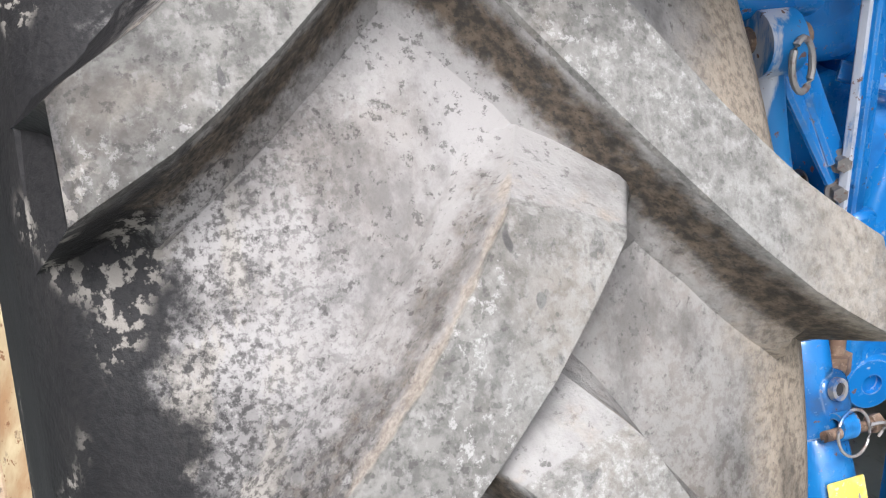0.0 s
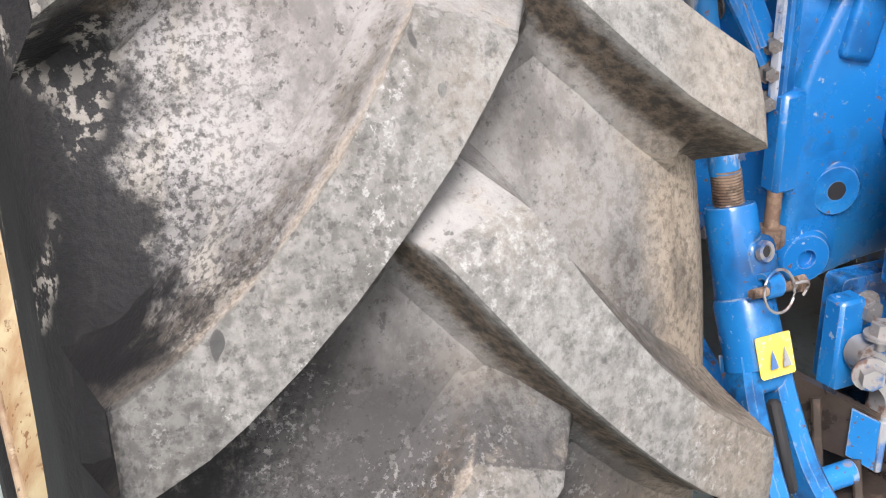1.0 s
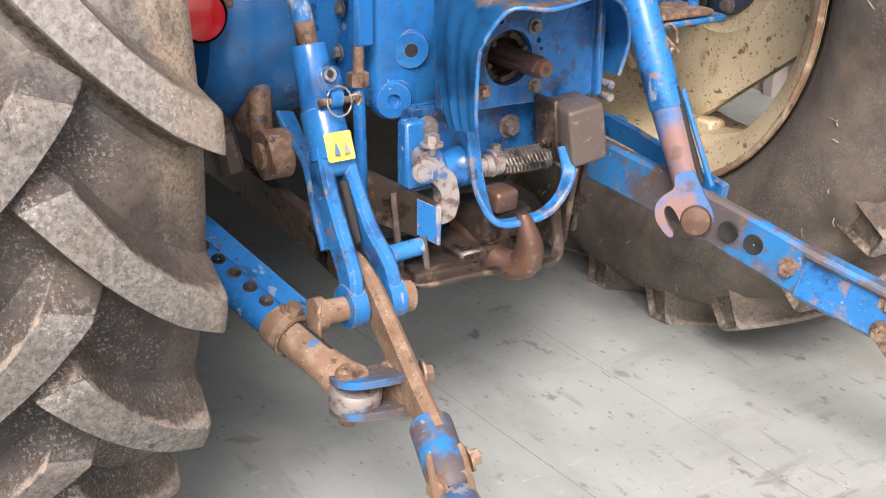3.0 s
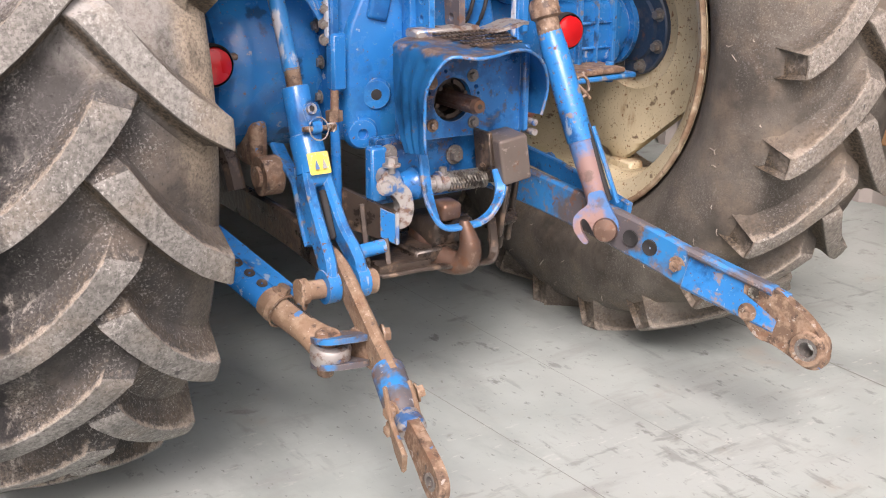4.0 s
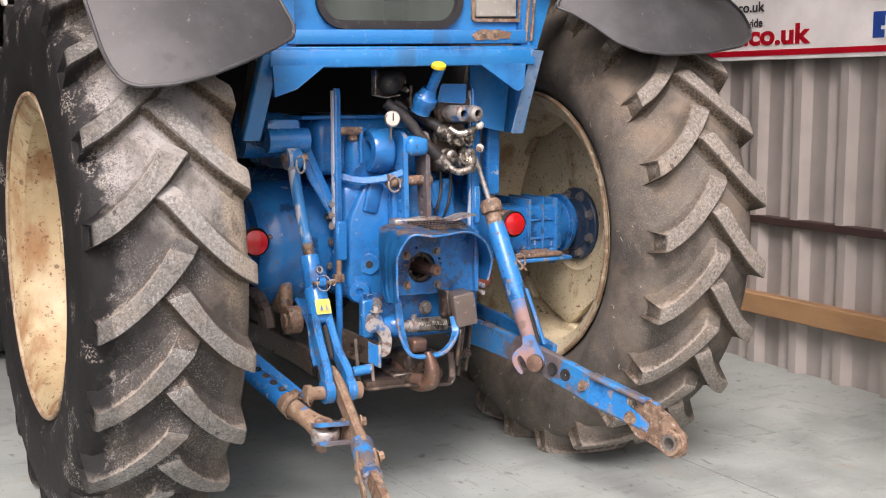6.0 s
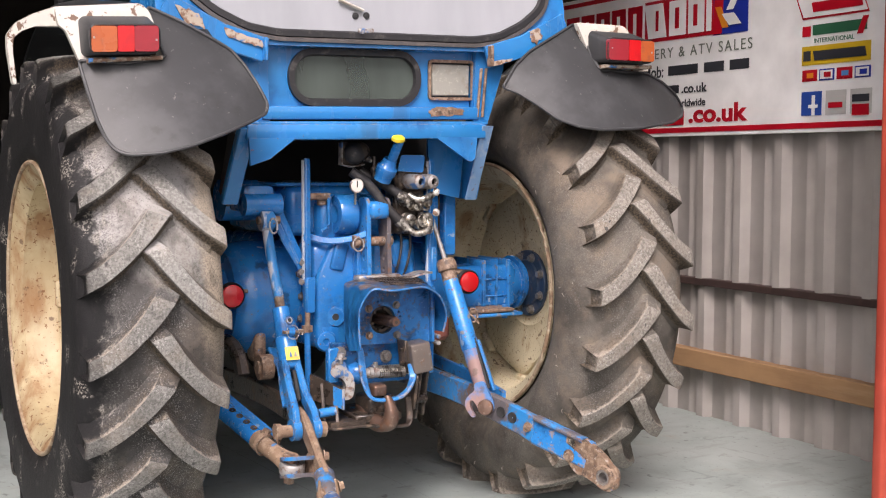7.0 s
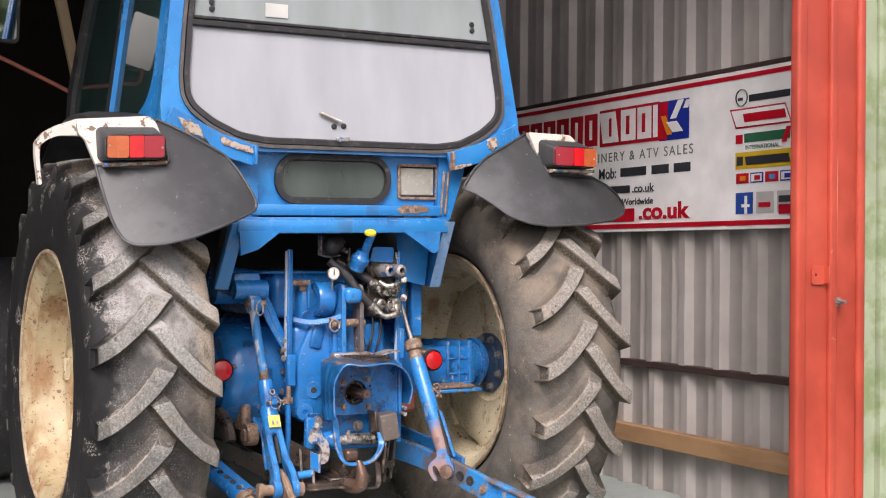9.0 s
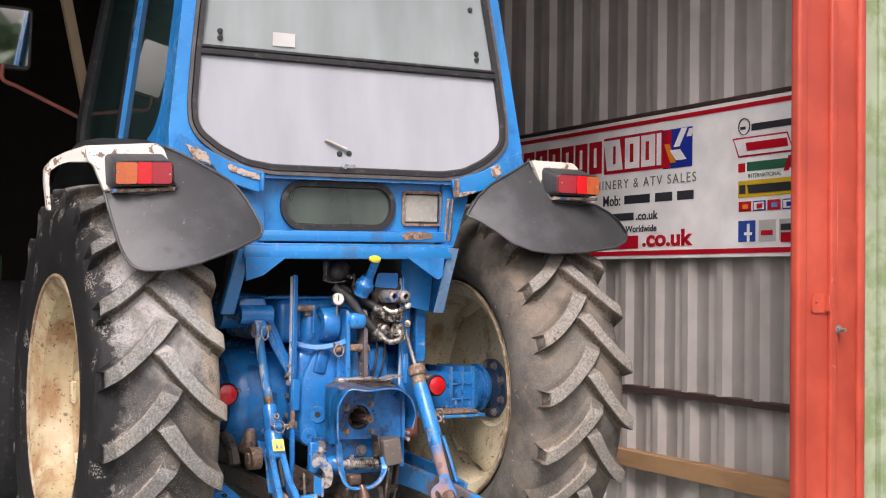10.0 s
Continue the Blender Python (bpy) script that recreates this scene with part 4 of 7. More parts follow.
def rear_wheel(side, xc, yc, count, phase_in, phase_out):
    bm = B()
    prof = [(-0.15, 0.425), (-0.168, 0.45), (-0.192, 0.472), (-0.21, 0.505), (-0.224, 0.56), (-0.224, 0.62), (-0.213, 0.668), (-0.198, 0.7), (-0.178, 0.72), (-0.14, 0.737), (-0.09, 0.749), (0.0, 0.757)]
    prof = prof + [(-a, r) for a, r in prof[-2::-1]]
    prof = [(a + 0.03 * max(0, side) * max(0, min(1, (0.56 - r) / 0.1)), r) for a, r in prof]
    if side < 0:
        prof = [(max(-0.209, min(0.209, a)), r) for a, r in prof]
    lathe(bm, prof, (xc, yc, H), (1, 0, 0), 144)
    rubber = "tyre" if side < 0 else "tyre_right"
    tyre = part("rear_tyre", bm, rubber, tractor, "dusty lugged tractor tyre with black outer wall" if side < 0 else "muddy grey lugged tractor tyre", 60)
    if side > 0:
        # moulding whiskers left on the inner wall
        bm = B()
        rnd = random.Random(21)
        for _ in range(80):
            r, a = rnd.uniform(0.5, 0.69), rnd.uniform(0, 2 * math.pi)
            x = xc + float(np.interp(r, [q[1] for q in prof[:9]], [q[0] for q in prof[:9]]))
            p0 = V(x + 0.002, yc + r * math.cos(a), H + r * math.sin(a))
            b = a + rnd.uniform(-0.9, 0.9)
            long_ = rnd.uniform(0.008, 0.026)
            p1 = p0 + V(-0.006, long_ * 0.5 * math.cos(b), long_ * 0.5 * math.sin(b))
            b += rnd.uniform(-0.7, 0.7)
            p2 = p1 + V(0.001, long_ * 0.5 * math.cos(b), long_ * 0.5 * math.sin(b))
            tube(bm, [p0, p1, p2], 0.0011, 5, n=2)
        whisk = part("whiskers", bm, "whisker", tyre, "pale dusty moulding whiskers")
        whisk["kind"] = "stuff"
    # across the lug: step from its middle, height, worn face, packed mud with painted shade, pale edge
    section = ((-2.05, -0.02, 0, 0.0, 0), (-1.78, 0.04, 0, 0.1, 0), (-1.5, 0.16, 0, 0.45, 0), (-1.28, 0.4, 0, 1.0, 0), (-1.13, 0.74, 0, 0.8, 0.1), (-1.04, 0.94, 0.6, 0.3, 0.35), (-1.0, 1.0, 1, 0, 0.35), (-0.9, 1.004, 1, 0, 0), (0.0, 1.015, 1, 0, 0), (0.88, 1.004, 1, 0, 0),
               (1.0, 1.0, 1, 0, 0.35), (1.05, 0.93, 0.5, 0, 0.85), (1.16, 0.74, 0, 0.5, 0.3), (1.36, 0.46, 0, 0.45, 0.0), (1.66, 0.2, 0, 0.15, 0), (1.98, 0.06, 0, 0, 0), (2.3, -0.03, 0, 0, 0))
    # angle along the lug's middle, and half its width in degrees, by the distance from the middle of the tread
    straight = ((-0.06, 5.6), (0.0, 0.0), (0.03, -2.9), (0.06, -5.8), (0.1, -9.0), (0.14, -11.6), (0.17, -13.0), (0.22, -15.2))
    curved = ((-0.06, 5.4), (0.0, 0.0), (0.02, -1.75), (0.05, -4.3), (0.08, -6.7), (0.12, -9.4), (0.156, -11.3), (0.22, -13.8))
    half_width = ((-0.06, 3.2), (0.0, 3.15), (0.025, 3.0), (0.06, 2.45), (0.1, 2.15), (0.15, 1.95), (0.22, 1.8))

    def at(table, u):
        return float(np.interp(u, [k[0] for k in table], [k[1] for k in table]))

    def lug_mesh(sign_u, line):
        """One tread lug that crosses the middle of the tread at angle 0 and runs to the shoulder on the side sign_u."""
        bm = B()
        layers = [bm.verts.layers.float.new(nm) for nm in ("wear", "mud", "edge")]
        rings = []
        steps = (-0.036, -0.008, -0.002, 0.015, 0.035, 0.06, 0.085, 0.11, 0.135, 0.155, 0.172, 0.188, 0.196)
        for i, u0 in enumerate(steps):
            shear = 0.027 * max(0.0, 1 - max(u0, 0) / 0.13)
            foot, first, last = i == 0, i == 1, i == len(steps) - 1
            row = []
            for w, hh, wear, mud, edge in section:
                side_w = max(-1.25, min(1.25, w))
                u = u0 + shear * side_w
                a = at(line, u) + max(-1.0, min(1.0, w)) * at(half_width, u) + (w - max(-1.0, min(1.0, w))) * 2.6
                rt = 0.80 - 0.02 * (u / 0.2) ** 2 - (0.007 if first or last else 0.0)
                rb, ub = 0.7575 - 0.03 * (max(u, 0) / 0.2) ** 2, u
                if u0 >= 0.172:
                    rb, ub = {0.172: (0.7, 0.174), 0.188: (0.672, 0.196), 0.196: (0.632, 0.207)}[u0]
                if abs(w) > 1.9:
                    hh = -0.35
                if foot:
                    hh, wear, mud, edge = -0.05 + 0.1 * max(0.0, hh), 0, 0.2 * mud, 0
                r = rb - 0.003 + (rt - rb + 0.003) * hh
                uu = ub + (u - ub) * max(0.0, min(1.0, hh))
                v = bm.verts.new((sign_u * uu, -r * math.cos(radians(a)), r * math.sin(radians(a))))
                tip = first or last
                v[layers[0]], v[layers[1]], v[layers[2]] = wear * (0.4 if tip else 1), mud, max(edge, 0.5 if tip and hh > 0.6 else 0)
                row.append(v)
            rings.append(row)
        n_ = len(section)
        for p, q in zip(rings, rings[1:]):
            for j in range(n_ - 1):
                bm.faces.new((p[j], q[j], q[j + 1], p[j + 1]))
        e = rings[-1]
        bm.faces.new((e[0], e[1], e[2], e[14], e[15], e[16]))
        hollow = bm.faces.new((e[2], e[3], e[13], e[14]))
        pocket = bm.faces.new(e[3:14])
        bmesh.ops.recalc_face_normals(bm, faces=bm.faces[:])
        # hollow in the outer end of the lug
        bmesh.ops.inset_individual(bm, faces=[hollow], thickness=0.007, depth=-0.014)
        bmesh.ops.inset_individual(bm, faces=[pocket], thickness=0.009, depth=-0.012)
        return finish(bm, "lug", rubber, 40, False)

    inward = -side
    for half, line, phase in ((inward, straight if side < 0 else curved, phase_in), (-inward, curved if side < 0 else straight, phase_out)):
        me = lug_mesh(half, line)
        for k in range(count):
            ob = new("lug", me)
            ob.parent = tyre
            ob.matrix_basis = pose(xc, yc, H) @ pose(0, 0, 0, -(phase + k * 360 / count), 0, 0)
    # rim barrel
    cream = "rim" if side > 0 else "rim_stained"
    bm = B()
    prof = [(-0.196, 0.452), (-0.2, 0.463), (-0.19, 0.467), (-0.178, 0.452), (-0.172, 0.43), (-0.15, 0.418), (-0.06, 0.412), (-0.04, 0.395), (0.04, 0.395), (0.06, 0.412), (0.15, 0.418), (0.172, 0.43), (0.178, 0.452), (0.19, 0.467), (0.2, 0.463), (0.196, 0.452), (0.184, 0.43), (0.158, 0.404), (0.06, 0.398), (0.04, 0.383), (-0.04, 0.383), (-0.06, 0.398), (-0.158, 0.404), (-0.184, 0.43)]
    prof = [(a * 0.94 + 0.012 if side > 0 else (a * 0.93 - 0.005 if a < 0 else a * 0.94), r * 0.995) for a, r in prof]
    lathe(bm, prof, (xc, yc, H), (1, 0, 0), 72, closed_profile=True)
    part("rim", bm, cream, tyre, "cream painted rim with rust specks")
    for a_ in ((-0.176, 0.2) if side > 0 else (-0.192, 0.188)):
        bm = B()
        tube(bm, [(xc + a_, yc + 0.461 * math.cos(k * math.pi / 36), H + 0.461 * math.sin(k * math.pi / 36)) for k in range(72)], 0.0075, 8, closed=True, n=1)
        part("rim_lip", bm, "rim_lip", tyre, "rusty rolled lip of the rim")
    # dished wheel centre, with gaps between it and the rim
    bm = B()
    o = 0.036 * side
    dish = [(0.10, o), (0.15, o), (0.165, o - 0.01 * side), (0.18, o - 0.004 * side), (0.25, o - 0.012 * side), (0.31, o - 0.026 * side), (0.352, o - 0.02 * side), (None, o - 0.008 * side)]
    dish = dish + [(r, x + 0.009 * side) for r, x in dish[::-1]]
    loops = []
    for r, x in dish:
        ring = []
        for k in range(96):
            a = 2 * math.pi * k / 96
            rr = r if r else 0.368 + 0.018 * math.cos(8 * a) * (1 if math.cos(8 * a) > 0 else 1.9)
            if side > 0 and rr > 0.25:
                rr = min(rr, 0.285 / max(0.3, math.cos(a - radians(232.8))))
            ring.append(bm.verts.new((xc + x, yc + rr * math.cos(a), H + rr * math.sin(a))))
        loops.append(ring)
    for a, b in zip(loops, loops[1:] + loops[:1]):
        for k in range(96):
            bm.faces.new((a[k], a[(k + 1) % 96], b[(k + 1) % 96], b[k]))
    part("wheel_disc", bm, cream, tyre, "cream dished wheel centre stained with rust")
    for k in range(8):
        if side > 0 and k in (4, 5):
            continue
        bm = B()
        a = 2 * math.pi * k / 8
        m = pose(xc + o - 0.012 * side, yc + 0.385 * math.cos(a), H + 0.385 * math.sin(a), math.degrees(a), 0, 0)
        vs = bmesh.ops.create_cube(bm, size=1, matrix=m @ Matrix.Diagonal((0.05, 0.05, 0.09, 1)))["verts"]
        bmesh.ops.bevel(bm, geom=bm.edges[:], offset=0.006, segments=1, affect="EDGES")
        part("rim_bracket", bm, "rim", tyre)
    for k in range(8):
        a = 2 * math.pi * (k + 0.5) / 8
        bm = B()
        y, z = yc + 0.107 * math.cos(a), H + 0.107 * math.sin(a)
        hexbolt(bm, (xc + 0.022 * side, y, z), (-side, 0, 0), 0.0125, 0.016)
        part("wheel_bolt", bm, "bolt", tyre)
    # axle flange
    bm = B()
    lathe(bm, [(0.0, 0.03), (0.0, 0.125), (0.02, 0.128), (0.038, 0.128), (0.042, 0.124), (0.042, 0.092), (0.05, 0.088), (0.05, 0.03)], (xc + 0.063 * side, yc, H), (-side, 0, 0), 40)
    part("axle_flange", bm, "hub", tyre, "dark blue axle flange ringed with bolts")
    return tyre


rear_wheel(-1, -0.838, 0.0, 21, 15.9, 23.3)
rear_wheel(1, 0.78, -0.05, 22, 14.8, 8.2)

# -- rear axle castings
for s in (-1, 1):
    bm = B()
    lathe(bm, [(0.0, 0.08), (0.0, 0.185), (0.02, 0.198), (0.15, 0.195), (0.2, 0.185), (0.225, 0.165), (0.232, 0.12), (0.28, 0.1)], (0.19 * s, 0, 0.765), (s, 0, 0), 48)
    drum = part("brake_drum", bm, "blue", tractor, "large rounded blue brake housing")
    for k in range(7):
        bm = B()
        a = radians(110 + k * 22)
        hexbolt(bm, (0.20 * s - 0.002 * s, 0.2 * math.cos(a), 0.765 + 0.2 * math.sin(a)), (s, 0, 0), 0.01, 0.01)
        part("drum_bolt", bm, "bolt", drum)
    bm = B()
    box(bm, (0.59 * s, 0, 0.765), (0.27, 0.2, 0.16), bev=0.02, seg=3)
    rod(bm, (0.7 * s, 0, 0.767), (0.745 * s, 0, 0.767), 0.1, 0.092, 32)
    rod(bm, (0.74 * s, 0, 0.767), (0.795 * s, 0, 0.767), 0.084, 0.084, 32)
    rod(bm, (0.758 * s, 0, 0.767), (0.772 * s, 0, 0.767), 0.104, 0.104, 36)
    box(bm, (0.44 * s, 0.02, 0.77), (0.1, 0.2, 0.2), bev=0.03, seg=3)
    trumpet = part("axle_housing", bm, "blue", tractor, "ribbed blue axle housing")
    for dx, w_ in ((0.575, 0.012), (0.63, 0.006), (0.684, 0.012)):
        bm = B()
        box(bm, (dx * s, 0, 0.767), (w_, 0.226, 0.2), bev=0.004, seg=2)
        part("rib", bm, "blue_worn", trumpet)
    for dz in (-0.037, 0.026):
        bm = B()
        box(bm, (0.63 * s, 0, 0.767 + dz), (0.11, 0.214, 0.008), bev=0.003)
        part("rib", bm, "blue", trumpet)
    bm = B()
    box(bm, (0.56 * s, -0.08, 0.686), (0.19, 0.235, 0.014), bev=0.006, seg=2)
    part("axle_plate", bm, "rust", trumpet, "rusty plate under the axle housing")
    bm = B()
    box(bm, (0.585 * s, -0.075, 0.669), (0.22, 0.24, 0.014), bev=0.004)
    for dx in (0.5, 0.64):
        rod(bm, (dx * s, -0.15, 0.65), (dx * s, -0.15, 0.7), 0.011, seg=8)
    part("axle_clamp", bm, "blue_worn", trumpet)
    # reflector
    bm = B()
    lathe(bm, [(0.0, 0.0), (0.0, 0.044), (0.012, 0.044), (0.018, 0.041)], ((0.43, -0.228, 0.803) if s > 0 else (-0.448, -0.205, 0.795)), (0, -1, 0), 28)
    refl = part("rear_reflector", bm, "dark", tractor, "round red reflector")
    bm = B()
    lathe(bm, [(0.0, 0.0375), (0.006, 0.036), (0.01, 0.028), (0.012, 0.0005)], ((0.43, -0.2445, 0.803) if s > 0 else (-0.448, -0.2215, 0.795)), (0, -1, 0), 28)
    part("lens", bm, "red", refl)
    bm = B()
    box(bm, ((0.42, -0.16, 0.835) if s > 0 else (-0.42, -0.16, 0.805)), (0.07, 0.13 if s > 0 else 0.08, 0.012), bev=0.003)
    part("bracket", bm, "rust", refl)

# -- centre housing
CX = 0.02
bm = B()
box(bm, (CX, 0.22, 0.785), (0.42, 0.92, 0.37), bev=0.05, seg=4)
box(bm, (CX, -0.12, 0.8), (0.36, 0.22, 0.38), bev=0.06, seg=4)
case = part("transmission_case", bm, "blue", tractor, "blue cast transmission case streaked with dirt")
bm = B()
cover = soften([(-0.15, 0.585), (-0.05, 0.605), (0.15, 0.605), (0.17, 0.65), (0.165, 0.83), (0.11, 0.98), (-0.12, 0.98), (-0.19, 0.84), (-0.19, 0.63)], 0.05, 6)
rows = [[bm.verts.new((CX + x * k, y, 0.76 + (z - 0.76) * k)) for x, z in cover] for y, k in ((-0.19, 1.0), (-0.24, 1.0), (-0.251, 0.975), (-0.255, 0.94))]
for ra, rb in zip(rows, rows[1:]):
    for i in range(len(cover)):
        bm.faces.new((ra[i - 1], ra[i], rb[i], rb[i - 1]))
bm.faces.new(rows[-1])
part("rear_cover", bm, "blue", case)
bm = B()
box(bm, (-0.085, -0.256, 0.915), (0.05, 0.02, 0.1), (0, 14, 0), bev=0.009, seg=3)
box(bm, (0.14, -0.26, 0.88), (0.1, 0.03, 0.16), (0, -10, 0), bev=0.012, seg=3)
box(bm, (-0.02, -0.27, 0.86), (0.03, 0.04, 0.2), bev=0.01, seg=2)
box(bm, (0.1, -0.265, 0.94), (0.02, 0.04, 0.14), (0, -14, 0), bev=0.008, seg=2)
part("casting_ribs", bm, "blue", case)
for x, z in ((-0.096, 0.71), (-0.13, 0.628)):
    bm = B()
    lathe(bm, [(0, 0.038), (0.014, 0.034), (0.019, 0.03), (0.02, 0.012), (0.004, 0.011)], (x, -0.243, z), (-0.25, -1, 0), 24)
    box(bm, (x + 0.012, -0.246, z + 0.02), (0.072, 0.02, 0.07), bev=0.008, seg=2)
    part("cast_boss", bm, "blue", case)
# black disc for the shade inside the boss
bm = B()
rod(bm, (-0.099, -0.255, 0.71), (-0.101, -0.2625, 0.71), 0.0116, seg=16)
part("boss_hole", bm, "dark", case)

# -- hydraulic lift cover and cross shaft
bm = B()
box(bm, (CX - 0.01, 0.12, 1.065), (0.5, 0.62, 0.17), bev=0.03, seg=3)
box(bm, (CX - 0.02, -0.17, 1.02), (0.3, 0.12, 0.2), bev=0.04, seg=3)
box(bm, (CX - 0.02, 0.1, 1.155), (0.56, 0.56, 0.012), bev=0.004)
lift = part("lift_cover", bm, "blue", tractor, "blue hydraulic lift cover")
for s in (-1, 1):
    bm = B()
    rod(bm, (0.2 * s + CX, -0.03, 1.1), ((0.42 if s < 0 else 0.31) * s, -0.03, 1.1), 0.055, seg=24)
    part("cross_shaft", bm, "blue", lift)
bm = B()
box(bm, (-0.135, -0.225, 1.1), (0.03, 0.02, 0.03), bev=0.004)
rod(bm, (-0.19, -0.24, 1.115), (-0.11, -0.24, 1.115), 0.012)
part("top_bolt", bm, "rust", lift)
bm = B()
tube(bm, [(-0.09, -0.235, 1.12), (-0.115, -0.25, 1.115), (-0.12, -0.25, 1.08), (-0.12, -0.25, 1.02), (-0.14, -0.24, 1.0)], 0.006)
part("oil_pipe", bm, "blue", lift)
bm = B()
bar(bm, smooth_path([(-0.2, -0.22, 0.985), (-0.13, -0.265, 0.968), (-0.06, -0.3, 0.975), (-0.01, -0.33, 0.995)]), 0.022, 0.01, (0, 0.3, 1))
part("cast_lip", bm, "blue", lift)

for s in (-1, 1):
    # lift arm: on the far side only its hanging plate shows
    bm = B()
    if s < 0:
        rod(bm, (0.295 * s, -0.03, 1.1), (0.425 * s, -0.03, 1.1), 0.07, seg=24)
        bar(bm, [(0.36 * s, -0.02, 1.11), (0.365 * s, -0.14, 1.11), (0.36 * s, -0.25, 1.09)], 0.075, 0.045, (0, 0, 1), 0.012)
        rod(bm, (0.3 * s, -0.265, 1.092), (0.425 * s, -0.265, 1.092), 0.036, seg=20)
        box(bm, (0.37 * s, -0.19, 1.112), (0.11, 0.16, 0.09), bev=0.02, seg=2)
    else:
        rod(bm, (0.25, -0.03, 1.1), (0.32, -0.03, 1.1), 0.07, seg=24)
        box(bm, (0.295, -0.15, 1.04), (0.05, 0.14, 0.2), bev=0.012, seg=2)
        box(bm, (0.29, -0.2, 0.95), (0.04, 0.06, 0.16), bev=0.012, seg=2)
    arm = part("lift_arm", bm, "blue", tractor, "blue lift arm")
    if s > 0:
        continue
    bm = B()
    rod(bm, (0.31 * s, -0.285, 1.042), (0.385 * s, -0.285, 1.042), 0.013)
    ball(bm, (0.345 * s, -0.292, 1.04), 0.026, (0.8, 1, 1))
    part("ball_joint", bm, "rust", arm)
    bm = B()
    tube(bm, ring_pts((0.345 * s, -0.325, 1.025), 0.024, (0.2, -1, 0.1), 20, 0.6), 0.0035, 8, closed=True)
    part("lynch_ring", bm, "worn_steel", arm)

# -- lift rods
PL_TOP, PL_LOW = V(-0.356, -0.285, 1.04), V(-0.314, -0.5, 0.398)


def lift_rod_left():
    bm = B()
    tube(bm, [PL_TOP, V(-0.347, -0.296, 0.95), V(-0.338, -0.322, 0.85), V(-0.334, -0.337, 0.795)], 0.0165, 16)
    rod(bm, PL_TOP + V(-0.02, -0.005, 0.0), PL_TOP + V(0.02, -0.005, 0.0), 0.032, seg=20)
    rd = part("lift_rod", bm, "blue_silver", tractor, "scuffed blue lift rod with a screw and a yellow sticker")
    bm = B()
    a, b = V(-0.334, -0.337, 0.8), V(-0.331, -0.345, 0.757)
    for k in range(14):
        p, q = a.lerp(b, k / 14), a.lerp(b, (k + 0.6) / 14)
        rod(bm, p, q, 0.0165, 0.0165, 16)
        rod(bm, q, a.lerp(b, (k + 1) / 14), 0.0145, 0.0145, 16)
    part("thread", bm, "rust", rd)
    bm = B()
    a, b, c = V(-0.331, -0.345, 0.763), V(-0.329, -0.376, 0.668), V(-0.326, -0.405, 0.6)
    lathe(bm, [(0, 0.012), (0, 0.026), (0.004, 0.0275), (0.1, 0.0285), (0.104, 0.026), (0.104, 0.01)], a, b - a, 24)
    # shoulder that carries the locking pin
    box(bm, tuple(a.lerp(b, 0.62) + V(0.012, -0.006, 0)), (0.045, 0.05, 0.06), (-16, 0, 12), bev=0.014, seg=3)
    lathe(bm, [(0, 0.014), (0, 0.03), (0.005, 0.0325), (0.06, 0.033), (0.075, 0.0345), (0.078, 0.02)], b + V(0, 0, 0.004), c - b, 24)
    part("sleeve", bm, "blue", rd, "blue sleeve of the lift rod")
    bm = B()
    # forked foot: two cheeks that part round the lower link
    for sgn in (-1, 1):
        cheek = [c + V(sgn * 0.018, 0.008, 0.015), c + V(sgn * 0.021, -0.012, -0.03), c.lerp(PL_LOW, 0.5) + V(sgn * 0.024, 0, 0), PL_LOW + V(sgn * 0.031, 0.008, 0.045), PL_LOW + V(sgn * 0.033, 0.0, 0.0)]
        bar(bm, smooth_path(cheek, 3), 0.05, 0.023, (0, 1, -0.4), 0.006)
        rod(bm, PL_LOW + V(sgn * 0.02, 0, 0), PL_LOW + V(sgn * 0.046, 0, 0), 0.034, seg=24)
    box(bm, tuple(c + V(0, 0, 0.0)), (0.062, 0.05, 0.055), (-22, 0, 0), bev=0.016, seg=3)
    part("yoke", bm, "blue_worn", rd, "blue forked yoke worn at the edges")
    # black block for the shade between the cheeks
    bm = B()
    box(bm, tuple(c.lerp(PL_LOW, 0.36) + V(0.001, -0.012, 0)), (0.013, 0.016, 0.1), (-26, 0, 0), bev=0.004)
    part("yoke_slot", bm, "dark", rd)
    bm = B()
    plate(bm, rounded(0.045, 0.04, 0.003), lambda u, v, w: V(-0.327, -0.4, 0.628) + V(u, -0.036 + 0.42 * v - abs(u) ** 2 * -9 - w, v), 0.0012)
    part("sticker", bm, "yellow", rd, "yellow warning sticker")
    bm = B()
    for du in (-0.008, 0.008):
        plate(bm, [(du - 0.005, -0.009), (du + 0.005, -0.009), (du, 0.009)], lambda u, v, w: V(-0.327, -0.402, 0.628) + V(u, -0.0365 + 0.42 * v - w, v), 0.0012)
    part("sticker_mark", bm, "fade_edge", rd)
    bm = B()
    rod(bm, (-0.35, -0.413, 0.693), (-0.288, -0.41, 0.69), 0.0055)
    rod(bm, (-0.29, -0.41, 0.69), (-0.279, -0.409, 0.69), 0.0095, seg=6)
    part("lock_pin", bm, "rust", rd)
    bm = B()
    tube(bm, ring_pts((-0.318, -0.418, 0.692), 0.0225, (0.1, -1, 0.25), 24, 0.95), 0.0016, 8, closed=True)
    tube(bm, [(-0.304, -0.423, 0.7), (-0.29, -0.425, 0.7), (-0.283, -0.421, 0.692), (-0.288, -0.42, 0.682)], 0.0016, 6)
    part("pin_ring", bm, "worn_steel", rd, "thin sprung wire ring")
    bm = B()
